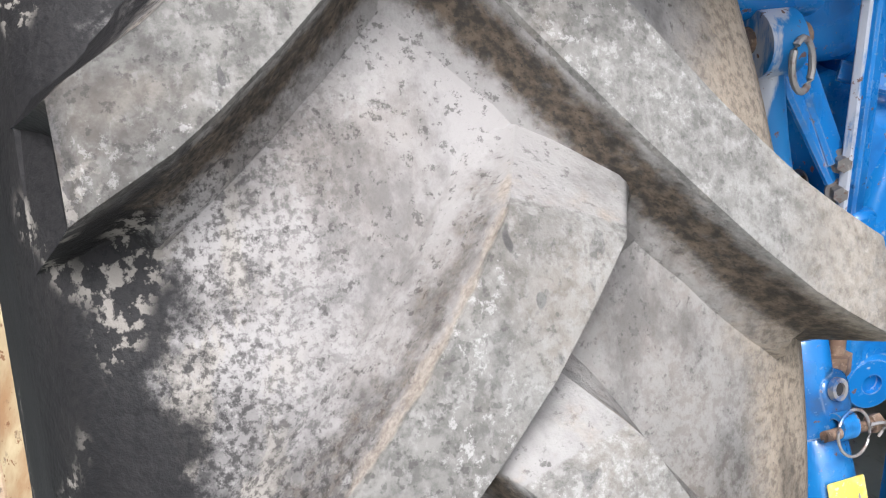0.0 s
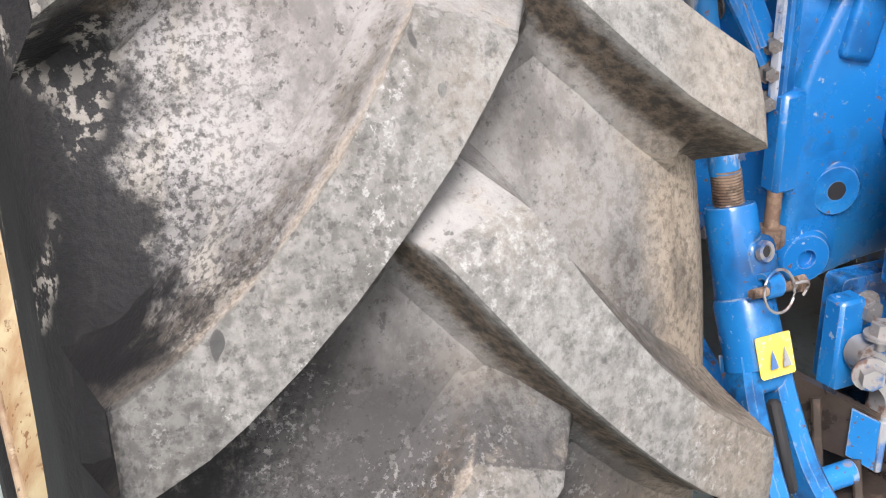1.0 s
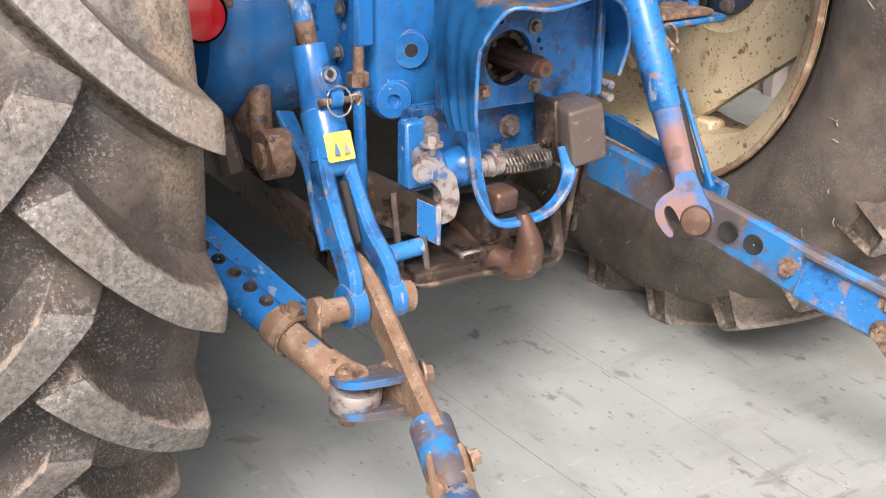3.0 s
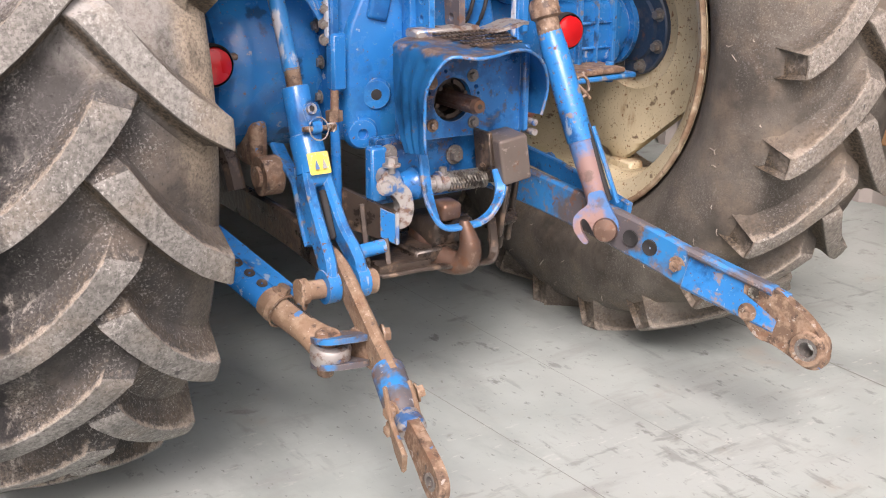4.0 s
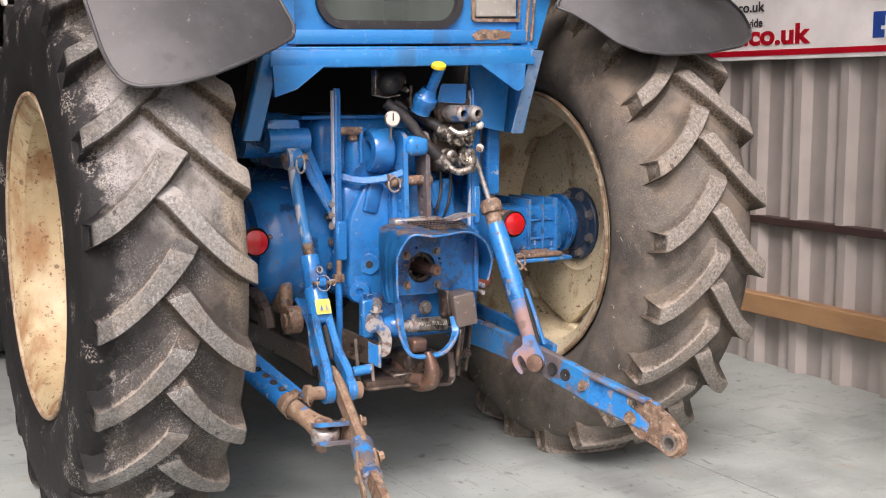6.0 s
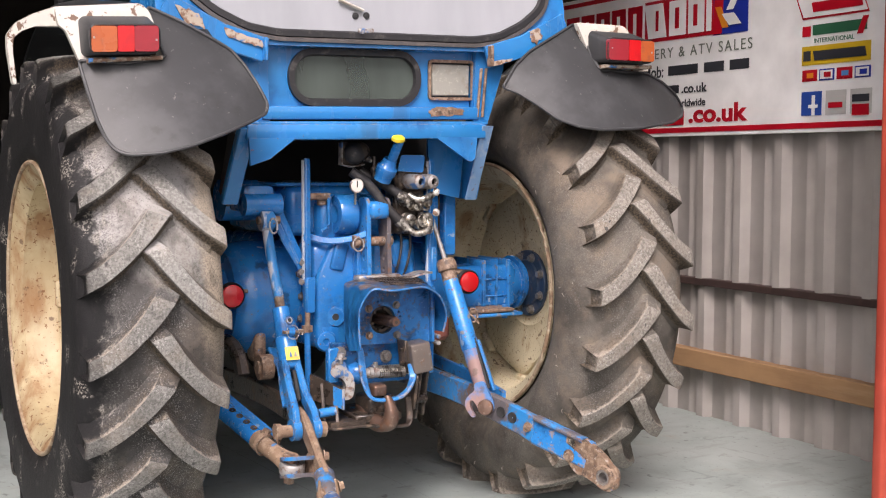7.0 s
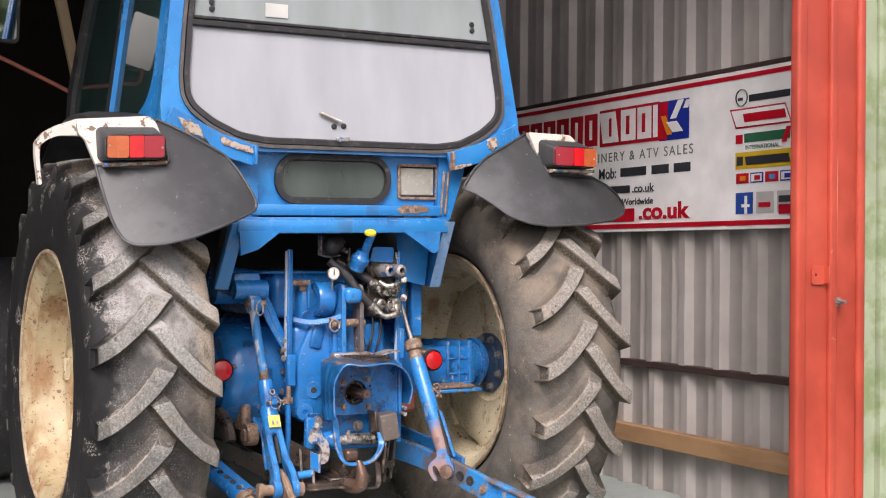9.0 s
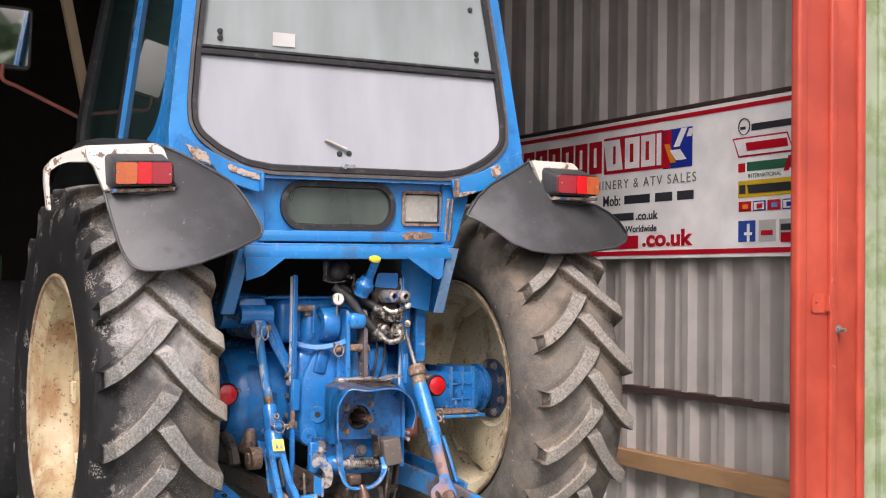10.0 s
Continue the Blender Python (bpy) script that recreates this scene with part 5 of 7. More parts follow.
    lathe(bm, [(0, 0.008), (0, 0.014), (0.02, 0.0135), (0.02, 0.008)], V(-0.33, -0.405, 0.694), (1, 0, -0.05), 16, closed_profile=True)
    part("pin_collar", bm, "blue_worn", rd)
    bm = B()
    lathe(bm, [(0, 0.0065), (0, 0.0115), (0.006, 0.011), (0.006, 0.0065)], V(-0.322, -0.392, 0.727), (0.15, -1, 0.3), 16, closed_profile=True)
    part("grease_collar", bm, "worn_steel", rd)
    # black rod for the shade in the grease hole
    bm = B()
    rod(bm, V(-0.324, -0.36, 0.718), V(-0.322, -0.3955, 0.728), 0.0066)
    part("grease_hole", bm, "dark", rd)
    bm = B()
    rod(bm, PL_LOW + V(-0.085, 0, 0), PL_LOW + V(0.062, 0.0, -0.008), 0.019, seg=20)
    rod(bm, PL_LOW + V(-0.098, 0, 0), PL_LOW + V(-0.082, 0, 0), 0.0255, seg=20)
    rod(bm, PL_LOW + V(0.05, 0, -0.006), PL_LOW + V(0.068, 0, -0.008), 0.025, seg=20)
    tube(bm, ring_pts(PL_LOW + V(-0.088, -0.006, -0.006), 0.027, (0.9, -0.6, 0), 18), 0.0035, 8, closed=True)
    part("clevis_pin", bm, "clay", rd)


def lift_rod_right():
    low = V(0.352, -0.5, 0.408)
    bm = B()
    rod(bm, (0.262, -0.27, 1.04), (0.292, -0.318, 0.885), 0.008, seg=16)
    rd = part("lift_rod", bm, "worn_steel", tractor, "blue lift rod faded to pink at its slotted foot")
    bm = B()
    a, b = V(0.29, -0.318, 0.895), V(0.296, -0.342, 0.825)
    lathe(bm, [(0, 0.012), (0, 0.026), (0.012, 0.034), (0.04, 0.034), (0.046, 0.026), (0.085, 0.027), (0.09, 0.022)], a, b - a, 20)
    part("leveling_box", bm, "rust", rd)
    bm = B()
    b, c = V(0.296, -0.342, 0.825), V(0.331, -0.42, 0.6)
    lathe(bm, [(0, 0.01), (0, 0.0265), (0.004, 0.0275), (0.03, 0.0285), (0.032, 0.03), (0.25, 0.031), (0.255, 0.02)], b, c - b, 24)
    part("tube", bm, "blue_worn", rd)
    d = (low - c)
    up = d.normalized()
    nrm = V(-0.72, -0.69, 0.05)
    nrm = (nrm - up * nrm.dot(up)).normalized()
    sd = up.cross(nrm).normalized()
    if sd.x < 0:
        sd = -sd
    faded = material("faded_pink_blue_paint", (0.27, 0.17, 0.155), 0.6, layers=[((0.03, 0.17, 0.42), 9, 0.42, 0.58, 0.9), ((0.1, 0.075, 0.065), 30, 0.56, 0.66, 0.6, 8), (RUST, 25, 0.6, 0.72, 0.7)], bump=[(80, 0.2, 0.002)])
    bm = B()
    lathe(bm, [(-0.012, 0.02), (-0.01, 0.0295), (0.06, 0.028), (0.12, 0.0255), (0.15, 0.026), (0.17, 0.02)], c, d, 20)
    part("slotted_foot", bm, faded, rd, "foot of the rod faded from blue to pink")
    # black strip for the shade in the foot's slot
    bm = B()
    e_ = sd * 0.026
    bar(bm, [c.lerp(low, -0.1) + e_ + nrm * 0.006, c.lerp(low, 0.75) + e_ + nrm * 0.006], 0.009, 0.018, tuple(sd), 0.002)
    part("foot_slot", bm, "dark", rd)
    bm = B()
    bar(bm, [c.lerp(low, -0.06) + e_ * 1.35, c.lerp(low, 0.8) + e_ * 1.55], 0.009, 0.024, tuple(sd), 0.004)
    part("foot_strap", bm, "blue_worn", rd)
    # forged eye with an open slot beside the pin
    bm = B()
    loop = soften([(0.034, 0.0), (0.028, 0.024), (0.006, 0.034), (-0.016, 0.028), (-0.026, 0.012), (-0.028, -0.01), (-0.034, -0.03), (-0.042, -0.034), (-0.05, -0.024), (-0.05, 0.0), (-0.042, 0.026), (-0.05, 0.032), (-0.058, 0.022), (-0.068, -0.012), (-0.062, -0.04), (-0.045, -0.054), (-0.02, -0.062), (-0.014, -0.09), (0.02, -0.09), (0.026, -0.04)], 0.01, 4)
    plate(bm, loop, lambda u, v, w: low + sd * u + up * v * 0.9 + nrm * (0.01 + w), 0.018)
    part("slot_eye", bm, faded, rd, "scuffed blue eye with a long slot")
    bm = B()
    lathe(bm, [(0, 0.0), (0, 0.026), (0.006, 0.028), (0.014, 0.025), (0.017, 0.0005)], low + nrm * 0.026 + sd * 0.002 + up * 0.008, nrm, 24)
    part("pin_head", bm, "hook", rd)
    bm = B()
    tube(bm, ring_pts((0.37, -0.372, 0.7), 0.024, (-0.4, -1, 0.2), 14, 0.7), 0.004, 6, closed=True)
    tube(bm, [(0.35, -0.36, 0.718), (0.375, -0.375, 0.69), (0.39, -0.38, 0.672)], 0.004, 6)
    part("wire_tie", bm, "rust", rd)


lift_rod_left()
lift_rod_right()


# -- lower links
def lower_link_right():
    bm = B()
    pts = [V(0.3, 0.42, 0.44), V(0.325, 0.1, 0.442), V(0.345, -0.2, 0.435), V(0.362, -0.45, 0.414), V(0.385, -0.6, 0.388), V(0.42, -0.73, 0.352)]
    bar(bm, smooth_path(pts, 4), 0.088, 0.026, (0, 0.2, 1), 0.006)
    lk = part("lower_link", bm, "blue_bare", tractor, "blue lower link arm worn to brown metal with a hooked end")
    face = V(-0.95, -0.3, 0)
    # black discs for the shade in the link's holes
    for p in (V(0.372, -0.572, 0.398), V(0.388, -0.618, 0.386)):
        bm = B()
        lathe(bm, [(0.0118, 0.0001), (0.0142, 0.015), (0.0152, 0.018), (0.012, 0.019)], p, face, 20)
        part("hole", bm, "dark", lk)
    bm = B()
    bar(bm, [V(0.413, -0.71, 0.358), V(0.435, -0.78, 0.342), V(0.468, -0.88, 0.318), V(0.48, -0.915, 0.308)], 0.092, 0.034, (0, 0.3, 1), 0.008)
    slv = part("link_sleeve", bm, "blue_worn", lk, "chipped blue sleeve")
    bm = B()
    bar(bm, [V(0.409, -0.718, 0.4), V(0.45, -0.84, 0.37), V(0.47, -0.9, 0.356)], 0.018, 0.04, (0, 0.3, 1), 0.006)
    part("worn_edge", bm, "blue_bare", slv)
    bm = B()
    loop = soften([(0.07, 0.04), (0.0, 0.045), (-0.07, 0.03), (-0.11, 0.012), (-0.145, -0.022), (-0.15, -0.058), (-0.12, -0.078), (-0.075, -0.07), (-0.03, -0.066), (0.0, -0.075), (0.03, -0.06), (0.05, -0.045)], 0.022, 4)
    d = V(0.27, -0.92, -0.28).normalized()
    u_ = V(0.05, -0.26, 0.96).normalized()
    s_ = V(0.96, 0.28, 0)
    hole = [(-0.105 + 0.024 * math.cos(a * math.pi / 8), -0.033 + 0.024 * math.sin(a * math.pi / 8)) for a in range(16)]
    org = V(0.468, -0.895, 0.318)
    plate(bm, loop, lambda u, v, w: org - d * u + u_ * v + s_ * (w - 0.013), 0.026, [hole])
    part("link_end", bm, "rust", lk, "rusty link end with an eye")
    bm = B()
    c0 = org + d * 0.105 - u_ * 0.033
    lathe(bm, [(0, 0.025), (0, 0.035), (0.006, 0.038), (0.042, 0.038), (0.048, 0.035), (0.048, 0.025)], c0 - s_ * 0.024, s_, 28, closed_profile=True)
    part("eye_collar", bm, "rust", lk)
    bm = B()
    lathe(bm, [(0.004, 0.016), (0.004, 0.026), (0.025, 0.0275), (0.046, 0.026), (0.046, 0.016)], c0 - s_ * 0.025, s_, 24, closed_profile=True)
    part("ball_eye", bm, "bolt", lk)
    for p, m in ((V(0.4, -0.688, 0.362), "rust"), (V(0.46, -0.862, 0.347), "chrome"), (V(0.442, -0.858, 0.302), "rust")):
        bm = B()
        hexbolt(bm, p + V(-0.002, 0, 0), (-1, -0.3, 0), 0.014, 0.014)
        part("link_bolt", bm, m, lk)
    bm = B()
    hexbolt(bm, V(0.472, -0.905, 0.338), (-1, -0.3, 0), 0.009, 0.009)
    part("link_bolt", bm, "dark", lk)
    # check chain and stay beside the link
    for k in range(11):
        bm = B()
        c = V(0.435, -0.16 - 0.03 * k, 0.485 - 0.0095 * k)
        tube(bm, ring_pts(c, 0.021, (1, 0, 0.2) if k % 2 else (0.2, 0.3, 1), 12, 0.7), 0.006, 6, closed=True)
        part("chain_link", bm, "blue_worn", lk)
    bm = B()
    bar(bm, [V(0.405, 0.05, 0.5), V(0.415, -0.25, 0.472), V(0.42, -0.5, 0.43)], 0.045, 0.014, (0, 0.2, 1))
    part("stay_bar", bm, "blue_worn", lk)


def lower_link_left():
    pts = [V(-0.3, 0.42, 0.43), V(-0.31, 0.05, 0.445), V(-0.314, -0.25, 0.445), V(-0.314, -0.5, 0.41), V(-0.333, -0.65, 0.333), V(-0.352, -0.755, 0.297)]
    bm = B()
    bar(bm, smooth_path([V(-0.314, -0.43, 0.43)] + pts[3:], 4), 0.066, 0.024, (0, 0.25, 1), 0.007)
    lk = part("lower_link", bm, "clay", tractor, "mud-brown lower link arm with flecks of blue paint")
    # forward stretch of the same link, drawn darker than the rear
    bm = B()
    bar(bm, smooth_path([pts[0], pts[1], pts[2], V(-0.314, -0.44, 0.427)], 4), 0.076, 0.0205, (0, 0.1, 1), 0.006)
    part("link_front", bm, "grease", lk)
    bm = B()
    lathe(bm, [(-0.02, 0.02), (-0.012, 0.031), (0.075, 0.0305), (0.1, 0.026), (0.11, 0.018)], V(-0.351, -0.74, 0.303), V(-0.04, -0.135, -0.042), 20)
    part("link_sleeve", bm, "blue_bare", lk, "scuffed blue sleeve of the link")
    bm = B()
    for k, dx in enumerate((-0.028, 0.026)):
        bar(bm, smooth_path([V(-0.362 + dx * 0.9, -0.79, 0.292), V(-0.388 + dx, -0.865, 0.26), V(-0.405 + dx * 0.9, -0.925 if k == 0 else -0.89, 0.232 if k == 0 else 0.25)], 3), 0.05, 0.009, (0, 0.35, 1), 0.004)
    part("link_fork", bm, "clay", lk)
    for p, d in ((V(-0.399, -0.835, 0.283), (-1, -0.2, 0)), (V(-0.338, -0.81, 0.293), (1, -0.2, 0.2)), (V(-0.401, -0.84, 0.252), (-1, -0.2, 0))):
        bm = B()
        hexbolt(bm, p, d, 0.0125, 0.013)
        part("fork_bolt", bm, "clay", lk)
    bm = B()
    lathe(bm, [(0, 0.014), (0, 0.024), (0.014, 0.027), (0.03, 0.0275), (0.036, 0.021), (0.036, 0.014)], V(-0.378, -0.845, 0.272), (-0.2, -0.9, -0.36), 18)
    part("collar", bm, "worn_steel", lk, "bare steel collar")
    bm = B()
    loop = soften([(0.1, 0.026), (0.02, 0.034), (-0.05, 0.04), (-0.085, 0.025), (-0.095, -0.008), (-0.08, -0.038), (-0.04, -0.043), (0.03, -0.032), (0.1, -0.026)], 0.03, 4)
    hole = [(-0.048 + 0.02 * math.cos(a * math.pi / 8), 0.02 * math.sin(a * math.pi / 8)) for a in range(16)]
    plate(bm, loop, lambda u, v, w: V(-0.409, -0.945, 0.237) + V(0.14, 0.9, 0.41) * u * 0.86 + V(0, -0.41, 0.91) * v * 0.8 + V(w, 0, 0), 0.021, [hole])
    part("link_end", bm, "rust", lk, "rusty brown hook end")
    bm = B()
    lathe(bm, [(0.0, 0.0105), (0, 0.0158), (0.023, 0.0158), (0.023, 0.0105)], V(-0.4165, -0.982, 0.22), (1, 0, 0), 20, closed_profile=True)
    part("ball_eye", bm, "bolt", lk)
    # telescopic stabiliser
    bm = B()
    a, b, c = V(-0.585, -0.08, 0.53), V(-0.443, -0.445, 0.363), V(-0.407, -0.56, 0.325)
    ax = (b - a).normalized()
    up_ = V(0.1, 0.35, 0.93)
    up_ = (up_ - ax * up_.dot(ax)).normalized()
    sd = ax.cross(up_).normalized()
    if sd.x < 0:
        sd = -sd
    length = (b - a).length
    lathe(bm, [(0, 0.01), (0, 0.028), (length, 0.028), (length + 0.005, 0.02)], a, ax, 24)
    st = part("stabiliser", bm, "blue", tractor, "blue telescopic stabiliser bar with a row of holes")
    bm = B()
    bar(bm, [a + up_ * 0.026 + sd * 0.035, b + up_ * 0.026 + sd * 0.035 + ax * 0.012], 0.048, 0.007, tuple(sd * 0.96 + up_ * 0.28), 0.002)
    part("hole_strip", bm, "blue_worn", st, "flat blue strip along the stabiliser")
    # dark discs for the shade in the adjusting holes
    for k in range(7):
        bm = B()
        p = b - ax * (0.035 + 0.036 * k)
        n_ = (up_ * 0.9 - sd * 0.42).normalized()
        lathe(bm, [(0.0275, 0.0001), (0.0288, 0.0085), (0.0296, 0.0105), (0.0275, 0.0115)], p, n_, 14)
        part("adjust_hole", bm, "grease", st)
    bm = B()
    d2 = (c - b).normalized()
    l2 = (c - b).length
    lathe(bm, [(-0.012, 0.02), (-0.012, 0.031), (0.012, 0.033), (0.018, 0.0275), (l2 - 0.02, 0.0275), (l2 + 0.01, 0.032), (l2 + 0.03, 0.022)], b, d2, 24)
    part("inner_tube", bm, "clay", st)
    # black bar for the shade in the tube's slot
    bm = B()
    p = b.lerp(c, 0.5)
    bar(bm, [p + up_ * 0.022 - d2 * 0.036, p + up_ * 0.022 + d2 * 0.036], 0.016, 0.013, tuple(sd), 0.006)
    part("slot", bm, "dark", st)
    bm = B()
    hexbolt(bm, b + up_ * 0.026 + sd * 0.006 + d2 * 0.004, up_, 0.0145, 0.015)
    part("stop_bolt", bm, "rust", st)
    bm = B()
    tube(bm, ring_pts(b + d2 * 0.03, 0.034, d2, 20), 0.0022, 6, closed=True)
    part("wire_clip", bm, "rust", st)
    e = V(-0.391, -0.605, 0.312)
    bm = B()
    lathe(bm, [(-0.02, 0.016), (-0.02, 0.034), (-0.013, 0.039), (0.013, 0.039), (0.02, 0.034), (0.02, 0.016)], e + V(-0.006, 0.006, -0.006), (0, -0.2, 1), 28)
    part("swivel", bm, "worn_steel", st, "worn swivel eye")
    bm = B()
    for dz in (0.018, -0.034):
        plate(bm, soften([(-0.045, -0.03), (-0.02, -0.05), (0.062, -0.045), (0.062, 0.04), (-0.02, 0.045), (-0.045, 0.025)], 0.03, 5), lambda u, v, w: e + V(u * 0.9, v * 0.9 - 0.2 * u, dz + w - 0.2 * v), 0.012)
    part("swivel_fork", bm, "blue_bare", st)
    bm = B()
    box(bm, tuple(e + V(0.055, -0.012, -0.004)), (0.02, 0.075, 0.062), (8, 0, 8), bev=0.006)
    part("fork_web", bm, "rust", st)
    bm = B()
    lathe(bm, [(-0.05, 0.0), (-0.05, 0.016), (0.031, 0.016), (0.031, 0.025), (0.036, 0.026), (0.041, 0.022), (0.042, 0.0005)], e + V(-0.012, 0.008, -0.003), (0, -0.2, 1), 24)
    part("swivel_pin", bm, "rust", st)
    bm = B()
    hexbolt(bm, V(-0.318, -0.655, 0.345), (1, -0.3, 0), 0.014, 0.014)
    part("link_bolt", bm, "rust", st)


lower_link_right()
lower_link_left()

# -- check-chain pivot under the axle
for s in (-1,):
    bm = B()
    box(bm, (0.33 * s, -0.12, 0.61), (0.04, 0.1, 0.11), bev=0.018, seg=3)
    rod(bm, (0.31 * s, -0.2, 0.55), (0.352 * s, -0.2, 0.55), 0.042, seg=28)
    rod(bm, (0.348 * s, -0.2, 0.55), (0.36 * s, -0.2, 0.55), 0.022, seg=20)
    lug_ = part("link_pivot", bm, "rust", tractor, "rusty forged pivot under the axle")
    bm = B()
    bar(bm, smooth_path([(0.44 * s, -0.02, 0.62), (0.425 * s, -0.12, 0.625), (0.415 * s, -0.18, 0.59), (0.41 * s, -0.205, 0.53)]), 0.04, 0.05, (s, 0, 0), 0.01)
    part("pivot_claw", bm, "grease", lug_)
    bm = B()
    bar(bm, smooth_path([(0.285 * s, -0.15, 0.6), (0.291 * s, -0.2, 0.576), (0.308 * s, -0.3, 0.55), (0.325 * s, -0.36, 0.5), (0.33 * s, -0.4, 0.45)], 3), 0.034, 0.012, (s, 0.2, 0.4))
    part("pivot_strap", bm, "blue_worn", lug_)

# -- upright flat bars either side of the top link
for x, low in ((-0.205, 0.78), (0.243, 0.5)):
    bm = B()
    yb = -0.27 if x < 0 else -0.3
    bar(bm, [(x, yb, low), (x, yb, 1.225), (x, yb + 0.003, 1.24)], 0.022, 0.012, (1, 0.35, 0), 0.003)
    up = part("upright_bar", bm, "blue", tractor, "tall narrow blue upright bar")
    bm = B()
    bar(bm, [(x - 0.0125, yb + 0.004, low + 0.05), (x - 0.0125, yb + 0.004, 1.235)], 0.009, 0.012, (1, 0.35, 0), 0.002)
    part("rubbed_edge", bm, "blue_silver", up, "edge rubbed to bare metal")
    bm = B()
    box(bm, (x + 0.006, yb, 0.79 if x < 0 else 0.88), (0.036 if x < 0 else 0.026, 0.03, 0.12), bev=0.006)
    part("bar_socket", bm, "blue", up)
    if x < 0:
        bm = B()
        rod(bm, (x - 0.005, -0.277, 0.68), (x, -0.272, 0.765), 0.009, seg=12)
        rod(bm, (x - 0.006, -0.278, 0.668), (x - 0.006, -0.277, 0.69), 0.018, seg=6)
        part("adjuster_nut", bm, "rust", up)
        bm = B()
        rod(bm, (x - 0.012, -0.3, 0.42), (x - 0.006, -0.278, 0.675), 0.0105, seg=14)
        part("lower_rod", bm, "blue", up)
        for dz in (0.835, 0.868, 0.9):
            bm = B()
            hexbolt(bm, (x - 0.012, -0.255, dz), (-0.5, -1, 0), 0.009, 0.014)
            part("side_bolt", bm, "bolt", up)
        bm = B()
        bar(bm, [(-0.3, -0.2, 1.12), (-0.27, -0.22, 1.03), (-0.22, -0.25, 0.9)], 0.03, 0.014, (1, 0.3, 0.3), 0.004)
        bar(bm, [(-0.31, -0.22, 1.06), (-0.27, -0.235, 0.97), (-0.22, -0.25, 0.88)], 0.024, 0.012, (1, 0.3, 0.3), 0.004)
        part("draft_lever", bm, "blue", up)

# -- top link rocker
bm = B()
lathe(bm, [(0, 0.03), (0, 0.062), (0.01, 0.068), (0.06, 0.068), (0.07, 0.06), (0.07, 0.03)], (-0.095, -0.24, 1.055), (1, 0, 0), 28)
rocker = part("top_link_rocker", bm, "blue", tractor, "blue and rusty top link bracket with a pin")
for dx in (-0.02, 0.055):
    bm = B()
    loop = soften([(-0.025, 0.045), (0.035, 0.05), (0.05, 0.0), (0.03, -0.12), (0.02, -0.23), (-0.035, -0.23), (-0.03, -0.1)], 0.03, 5)
    holes = [[(-0.002 + 0.009 * math.cos(a * math.pi / 6), z + 0.009 * math.sin(a * math.pi / 6)) for a in range(12)] for z in (-0.155, -0.195)]
    plate(bm, loop, in_yz(dx, -0.31, 1.065), 0.014, holes)
    part("rocker_plate", bm, "blue_worn" if dx < 0 else "blue_bare", rocker, "rust-streaked blue side plate")
bm = B()
rod(bm, (-0.055, -0.31, 0.965), (0.085, -0.31, 0.965), 0.0155, seg=16)
rod(bm, (-0.06, -0.31, 0.965), (-0.04, -0.31, 0.965), 0.022, seg=16)
part("top_link_pin", bm, "rust", rocker)
bm = B()
tube(bm, ring_pts((-0.05, -0.335, 0.957), 0.022, (0.2, -1, 0.1), 16), 0.003, 6, closed=True)
part("pin_ring", bm, "worn_steel", rocker)
bm = B()
box(bm, (0.025, -0.325, 1.07), (0.075, 0.06, 0.06), bev=0.02, seg=3)
part("rocker_block", bm, "blue_worn", rocker)
bm = B()
box(bm, (0.02, -0.335, 0.845), (0.16, 0.05, 0.02), bev=0.005)
part("rocker_foot", bm, "worn_steel", rocker)

# -- spool valves, gauge and pipes
SH = 0.035
bm = B()
box(bm, (0.205 - SH, -0.255, 1.175), (0.13, 0.1, 0.085), bev=0.01)
box(bm, (0.2 - SH, -0.25, 1.07), (0.12, 0.08, 0.17), bev=0.012)
valve = part("spool_valve", bm, "grease", tractor, "grimy hydraulic spool valve with plated couplings")
bm = B()
plate(bm, soften([(-0.05, -0.025), (0.05, -0.03), (0.055, 0.03), (-0.035, 0.03)], 0.01), in_xz(-0.315, 0.19 - SH, 1.225), 0.006)
part("valve_plate", bm, "blue", valve)
for dx in (0.185, 0.235):
    bm = B()
    lathe(bm, [(0, 0.008), (0, 0.024), (0.004, 0.026), (0.06, 0.026), (0.08, 0.022), (0.085, 0.012), (0.07, 0.011)], (dx - SH, -0.3, 1.165), (0.12, -1, 0), 20)
    part("valve_cap", bm, "worn_steel", valve, "grey steel valve cap")
for k, (x, z) in enumerate(((0.165, 1.1), (0.2, 1.085), (0.175, 1.04), (0.205, 1.02), (0.235, 1.1), (0.24, 1.04))):
    bm = B()
    a = V(x - SH, -0.3, z)
    d = V(0.25 - 0.1 * (k % 3), -1, 0.12 * (k % 2) - 0.1)
    lathe(bm, [(0, 0.005), (0, 0.018), (0.01, 0.021), (0.016, 0.016), (0.03, 0.016), (0.034, 0.02), (0.044, 0.02), (0.05, 0.012), (0.05, 0.003)], a, d, 14)
    part("coupling", bm, "chrome", valve)
for c in ((0.225, -0.355, 1.09), (0.215, -0.36, 1.035), (0.24, -0.35, 1.01)):
    bm = B()
    tube(bm, ring_pts(V(*c) - V(SH, 0, 0), 0.021, (0.3, -1, 0.2), 16), 0.004, 6, closed=True)
    part("coupling_ring", bm, "chrome", valve)
